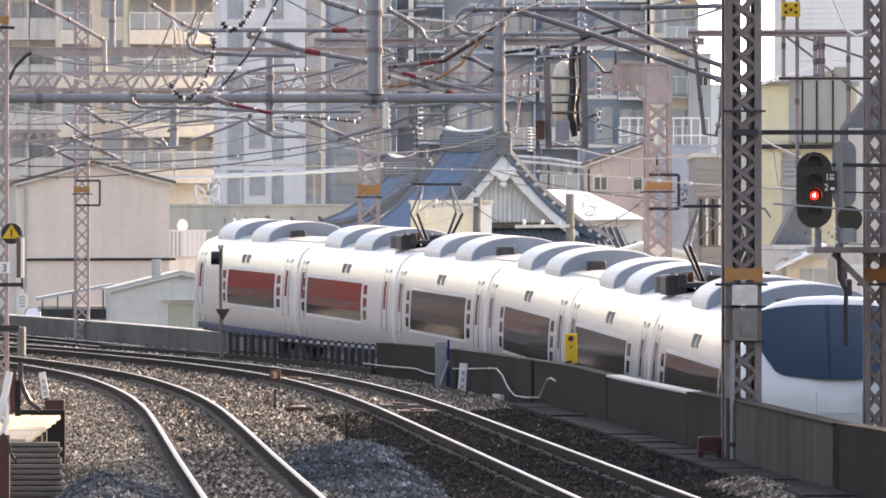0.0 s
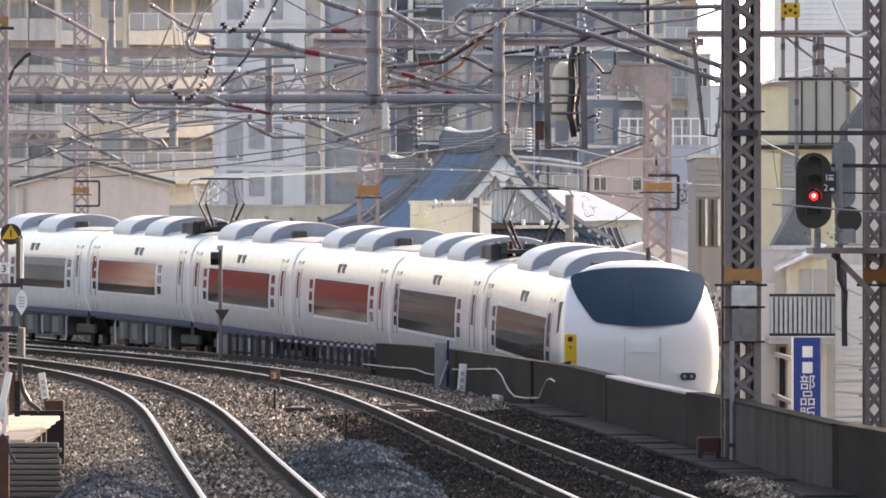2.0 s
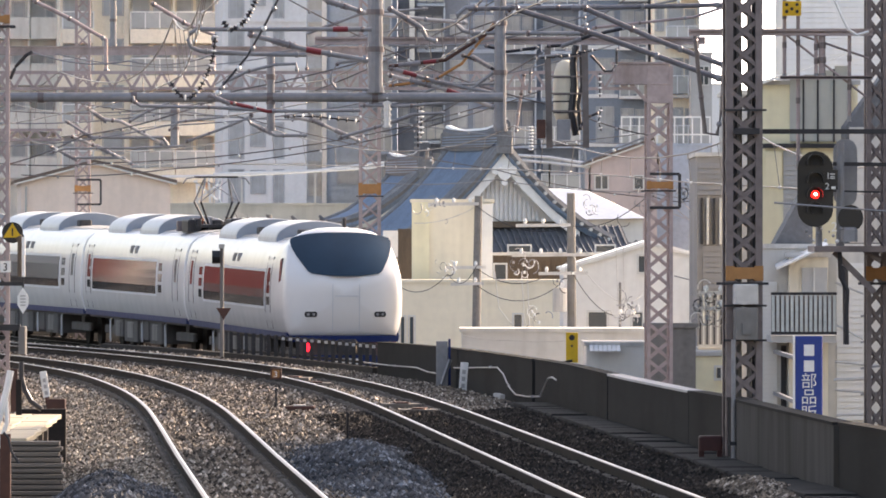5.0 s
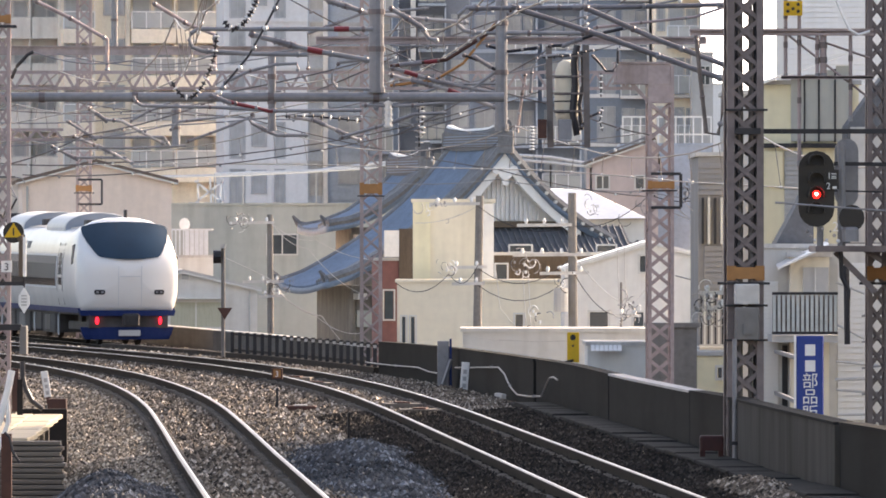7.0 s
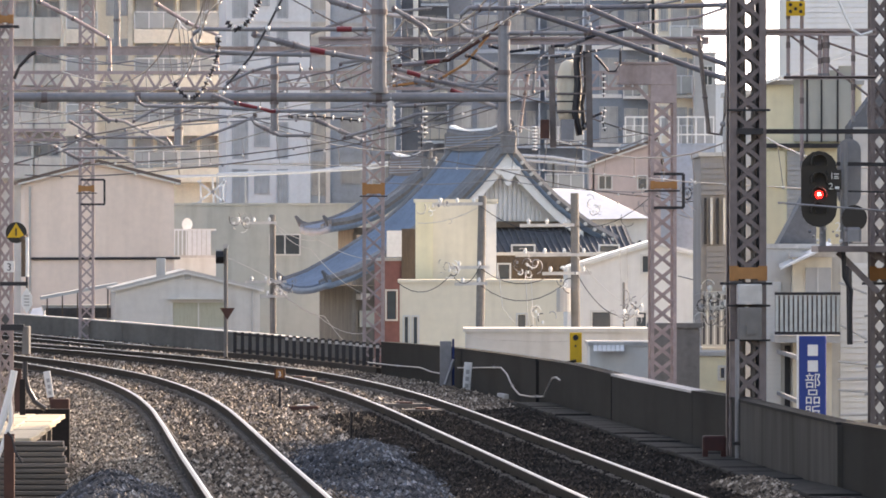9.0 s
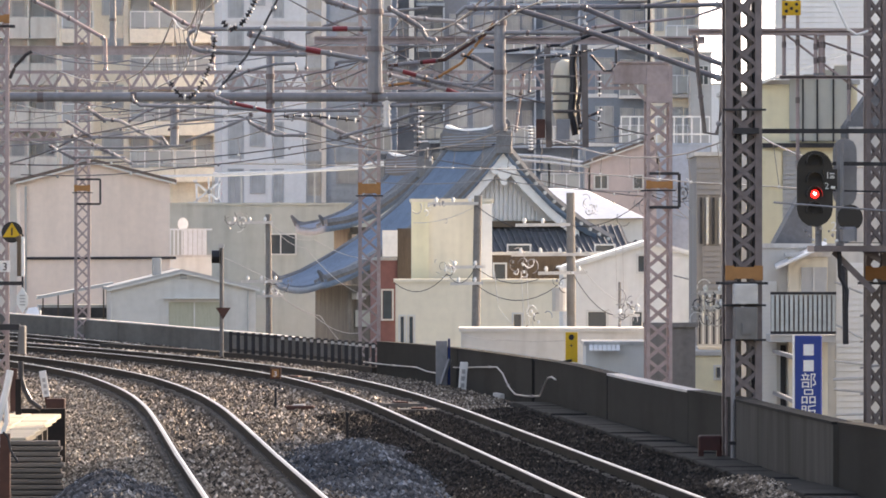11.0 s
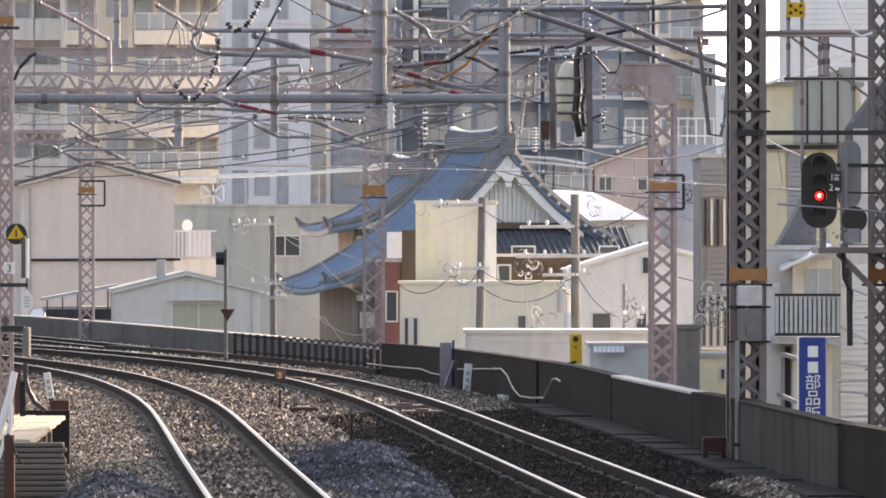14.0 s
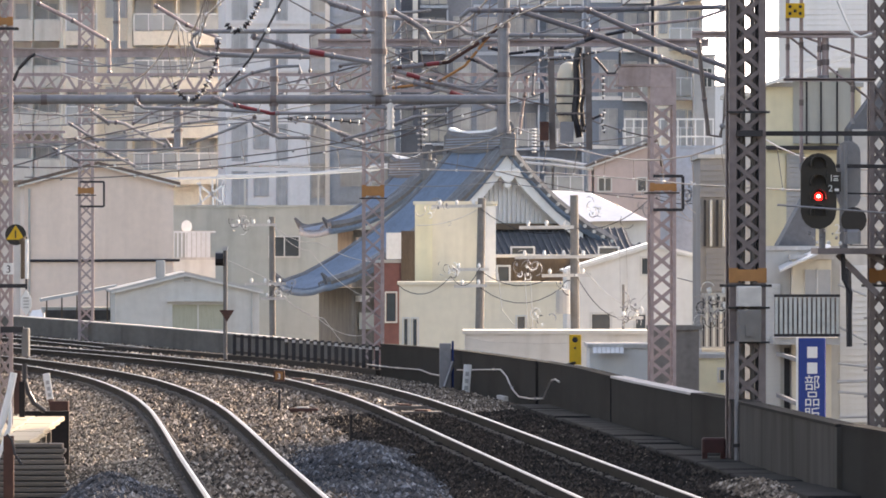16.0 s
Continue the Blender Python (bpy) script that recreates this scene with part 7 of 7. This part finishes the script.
# pole lines among the houses
def utility_pole(x0, x1, d, ztop, r, arms, label, kit=()):
    p = rig("utility_pole", label, "utility pole", "utility poles")
    part("pole", Shape().tube([(x0, d, GROUND), (x1, d, ztop)], [r * 1.2, r * 0.9], 12), M_POLE, p, "weathered concrete pole")
    for a, b, z in arms:
        bar = part("crossarm", Shape().bar((a, d - 0.15, z), (b, d - 0.15, z + 0.02), 0.09), M_COPING, p, "pale steel crossarm")
        n = max(2, int(abs(b - a) / 0.45))
        for k in range(n):
            x = a + (b - a) * (k + 0.5) / n
            part("insulator", Shape().tube([(x, d - 0.15, z + 0.05), (x, d - 0.15, z + 0.12), (x, d - 0.15, z + 0.2)], [0.035, 0.055, 0.03], 8), M_INSUL, bar, "white pin insulator")
    for a, b, z0, z1 in kit:
        part("transformer", Shape().tube([((a + b) / 2, d - 0.25, z0), ((a + b) / 2, d - 0.25, z1)], (b - a) / 2, 12), M_GREY, p, "grey transformer can")
    return p


utility_pole(0.91, 1.10, 312, 3.97, 0.13, ((0.10, 1.32, 1.83), (0.27, 1.25, 1.34), (-0.40, 1.11, 3.72)), "leaning concrete utility pole with crossarms")
utility_pole(3.74, 3.66, 296, 3.97, 0.13, ((2.10, 3.65, 3.05), (1.98, 4.19, 2.21), (2.74, 4.13, 1.69)), "concrete utility pole with transformer and pale crossarms", ((3.14, 3.54, 0.61, 1.28),))
utility_pole(-5.77, -5.82, 352, 3.55, 0.11, ((-7.21, -5.67, 3.26), (-6.74, -5.35, 1.28), (-6.20, -5.31, 0.79)), "concrete utility pole with crossarms beside the small house")
utility_pole(6.80, 6.83, 246, 1.99, 0.05, ((6.06, 6.73, 1.33), (6.09, 6.76, 0.99)), "slim pole crowded with white insulators")
utility_pole(4.95, 4.95, 290, 1.46, 0.04, ((4.77, 5.50, 0.52),), "slim pole with bright fittings")
for pts, sg in ((((-0.83, 312.0, 3.16), (1.05, 312.0, 3.67)), 0.15), (((-1.41, 310.0, 1.39), (0.18, 310.0, 1.65), (1.04, 310.0, 1.90)), 0.4), (((1.02, 304.0, 1.82), (3.76, 304.0, 2.15)), 0.6), (((1.02, 304.0, 1.33), (3.76, 304.0, 1.64)), 0.6), (((1.02, 304.0, 3.63), (3.76, 304.0, 3.06)), 0.4),
                (((3.64, 290.0, 3.02), (5.74, 290.0, 3.89), (7.93, 290.0, 4.12)), 0.3), (((3.64, 290.0, 2.21), (5.11, 290.0, 0.83), (5.89, 290.0, 1.77)), 0.2), (((3.64, 290.0, 1.71), (4.95, 290.0, 0.52)), 0.3), (((-5.75, 350.0, 3.26), (-4.24, 350.0, 2.69), (-1.97, 350.0, 2.03)), 0.2),
                (((-5.75, 350.0, 3.26), (-4.52, 350.0, 2.41), (-2.72, 350.0, 0.89)), 0.2), (((-5.75, 350.0, 1.29), (-4.24, 350.0, 0.14), (-2.72, 350.0, -0.43)), 0.2), (((-7.25, 345.0, 2.13), (-6.42, 345.0, 1.75), (-5.30, 345.0, 1.19)), 0.0), (((-5.30, 345.0, 0.82), (-3.99, 345.0, 0.17), (-2.69, 345.0, -1.32)), 0.1),
                (((1.50, 295.0, 1.76), (1.61, 295.0, 0.72), (1.93, 295.0, 0.32), (2.04, 295.0, 0.25)), 0.0), (((2.25, 295.0, 1.76), (2.33, 295.0, 0.48), (2.41, 295.0, -0.03)), 0.0), (((2.41, 295.0, 1.76), (2.49, 295.0, -0.03)), 0.0), (((5.20, 270.0, 3.71), (6.80, 270.0, 3.05), (7.38, 270.0, 2.69)), 0.1), (((5.78, 270.0, 3.78), (6.66, 270.0, 2.98), (7.41, 270.0, 2.83)), 0.1),
                (((0.54, 280.0, 0.09), (1.76, 280.0, -0.06), (3.87, 280.0, -0.03), (5.39, 280.0, -0.12)), 0.05), (((5.78, 260.0, 3.94), (6.27, 260.0, 3.31), (7.11, 260.0, 3.52)), 0.1), (((4.76, 285.0, 2.40), (4.81, 285.0, 0.86)), 0.0), (((4.95, 285.0, 2.46), (4.99, 285.0, 0.86)), 0.0)):
    wire(pts, 0.012, "thin service wire between the poles", M_CABLE if sg > 0.25 else M_COPING, sg, 8)
LOOPS = rig("wire_tangle", "bright looped service wires and clamps on the poles", "wire")
for k in range(150):
    c = random.choice(((5.01, 289.0, 0.49), (5.22, 289.0, 0.76), (2.75, 289.0, 0.29), (3.37, 289.0, 1.46), (2.28, 289.0, 1.93), (4.1, 289.0, 3.6), (4.9, 289.0, 3.4),
                       (6.21, 244.0, 1.07), (6.48, 244.0, 1.14), (6.30, 244.0, 0.81), (6.08, 244.0, 0.94), (6.24, 268.0, 3.77), (5.30, 268.0, 3.77), (6.39, 268.0, 3.99),
                       (-0.15, 300.0, 3.61), (0.26, 300.0, 1.75), (-6.87, 349.0, 3.27), (-5.45, 349.0, 1.09)))
    p = Vector(c) + Vector((random.gauss(0, 0.2), random.uniform(-0.3, 0.0), random.gauss(0, 0.17)))
    a0, sweep_, rad = random.uniform(0, 6.28), random.uniform(1.2, 4.8), random.uniform(0.04, 0.2)
    pts = [p + Vector((rad * math.cos(a0 + sweep_ * i / 7), 0.02 * i, 1.2 * rad * math.sin(a0 + sweep_ * i / 7))) for i in range(8)]
    part("fitting", Shape().tube(pts, random.choice((0.008, 0.011, 0.016)), 5), random.choice((M_INSUL, M_GALV, M_PALEPIPE, M_CABLE)), LOOPS)
    if k % 3 == 0:
        part("clamp", Shape().box(p.x - 0.03, p.x + 0.03, p.y - 0.03, p.y + 0.03, p.z - 0.04, p.z + 0.04, 0.01), random.choice((M_INSUL, M_GALV)), LOOPS)
AF = rig("roof_antenna_frame", "white steel antenna frame on the flat roof", "antenna frame")
for a in (((-10.25, 432.0, 5.22), (-9.08, 432.0, 4.29)), ((-9.08, 432.0, 5.22), (-10.25, 432.0, 4.29)), ((-10.13, 432.0, 5.27), (-10.09, 432.0, 4.24)), ((-9.62, 432.0, 5.34), (-9.57, 432.0, 4.24)), ((-9.15, 432.0, 5.34), (-9.20, 432.0, 4.24)), ((-10.48, 432.0, 4.29), (-8.92, 432.0, 4.26))):
    part("bar", Shape().bar(a[0], a[1], 0.07), M_RAILING, AF)

# pipes and posts on the white house beside the signal
PW = rig("wall_pipes", "thin grey pipes and brackets on the white house wall", "pipe")
for a, b, r in (((8.31, 221.0, -0.00), (9.75, 221.0, -0.15)) + (0.03,), ((8.29, 221.0, -0.39), (9.75, 221.0, -0.34)) + (0.04,), ((8.31, 221.0, -0.60), (9.75, 221.0, -0.72)) + (0.03,), ((8.34, 221.0, -1.14), (9.75, 221.0, -1.10)) + (0.03,), ((8.53, 221.0, 2.03), (8.55, 221.0, 0.36)) + (0.07,), ((8.31, 221.0, 1.67), (8.91, 221.0, 1.43)) + (0.025,), ((8.34, 221.0, 0.77), (8.91, 221.0, 0.47)) + (0.025,)):
    part("pipe", Shape().tube([a, b], r, 6), M_DARK if r > 0.05 else M_GREY, PW)
POSTR = rig("steel_pole", "weathered grey steel pole beside the white house", "pole")
part("pole", Shape().tube(((8.15, 200.0, -2.59), (8.15, 200.0, 1.73)), 0.075, 10), M_POLE, POSTR)
for k in range(4):
    z = 1.09 - 0.5 * k
    part("bracket", Shape().bar((8.01, 199.9, z), (8.39, 199.9, z + 0.05), 0.04), M_GALV, POSTR)
FR = thing("balcony_railing", 6.57, 252, 0.05, "grey bar railing crowded with pale fittings", "railing")
for i in range(9):
    x = -0.34 + 0.085 * i
    part("bar", Shape().box(x - 0.02, x + 0.02, -0.02, 0.02, 0, 1.29), M_FRAME if i % 2 else M_DARK, FR)
for z in (0, 1.29):
    part("rail", Shape().box(-0.38, 0.38, -0.03, 0.03, z - 0.03, z + 0.03), M_GREY, FR)
part("balcony_floor", Shape().box(-0.38, 0.38, 0.03, 3.2, -0.18, -0.04), M_GREY, FR)

# loose planks between the rails, rail joints and a worn strip along the wall
for px, d, tilt in ((-0.65, 166, 4), (-0.34, 160, -3), (-2.32, 192, 5), (-2.80, 200, -4)):
    PLK = thing("loose_plank", px, d, -0.14, "dark weathered plank lying between the rails", "plank", "planks between the rails", turn=tilt)
    part("plank", Shape().box(-0.3, 0.3, -0.5, 0.5, 0, 0.06, 0.01), M_GREYBOARD, PLK)
    part("cleat", Shape().box(-0.1, 0.1, -0.4, 0.4, 0.061, 0.085), M_RUST, PLK)
TRH = thing("cable_trough", 0, 0, 0, "worn concrete cable trough lids along the wall foot", "cable trough", kind="structure")
for k in range(36):
    d = 96 + 1.9 * k
    x, y = loop_at(d, 1.93)
    x2, y2 = loop_at(d + 1, 1.93)
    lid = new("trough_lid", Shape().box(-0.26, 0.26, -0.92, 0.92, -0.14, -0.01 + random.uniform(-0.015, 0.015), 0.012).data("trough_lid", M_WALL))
    lid.parent = TRH
    lid.matrix_basis = pose(x, y, 0, 0, 0, math.degrees(math.atan2(y2 - y, x2 - x)) - 90 + random.uniform(-0.6, 0.6))


def motions():
    """The train draws away from the camera along the ramp at an even speed."""
    step = np.sqrt(0.25 + np.diff(RAMP_X) ** 2)
    along = np.concatenate(([0.0], np.cumsum(step)))
    start = np.interp(NOSE_START, GRID, along)

    def point(s):
        d = float(np.interp(s, along, GRID))
        return Vector((float(np.interp(d, GRID, RAMP_X)), d, ramp_z(d)))

    for i, car in enumerate(CARS):
        rows = []
        for k in range(33):
            t = 0.5 * k
            s = start + SPEED * t + 10.05 + 20.0 * i
            a, b = point(s - 6.9), point(s + 6.9)
            y = (b - a).normalized()
            x = y.cross(Vector((0, 0, 1))).normalized()
            z = x.cross(y)
            m = Matrix((x, y, z)).transposed().to_4x4()
            m.translation = (a + b) / 2
            rows.append((t, m))
        walk(car, rows)


NOSE_START, SPEED = 146.0, 20.4
motions()
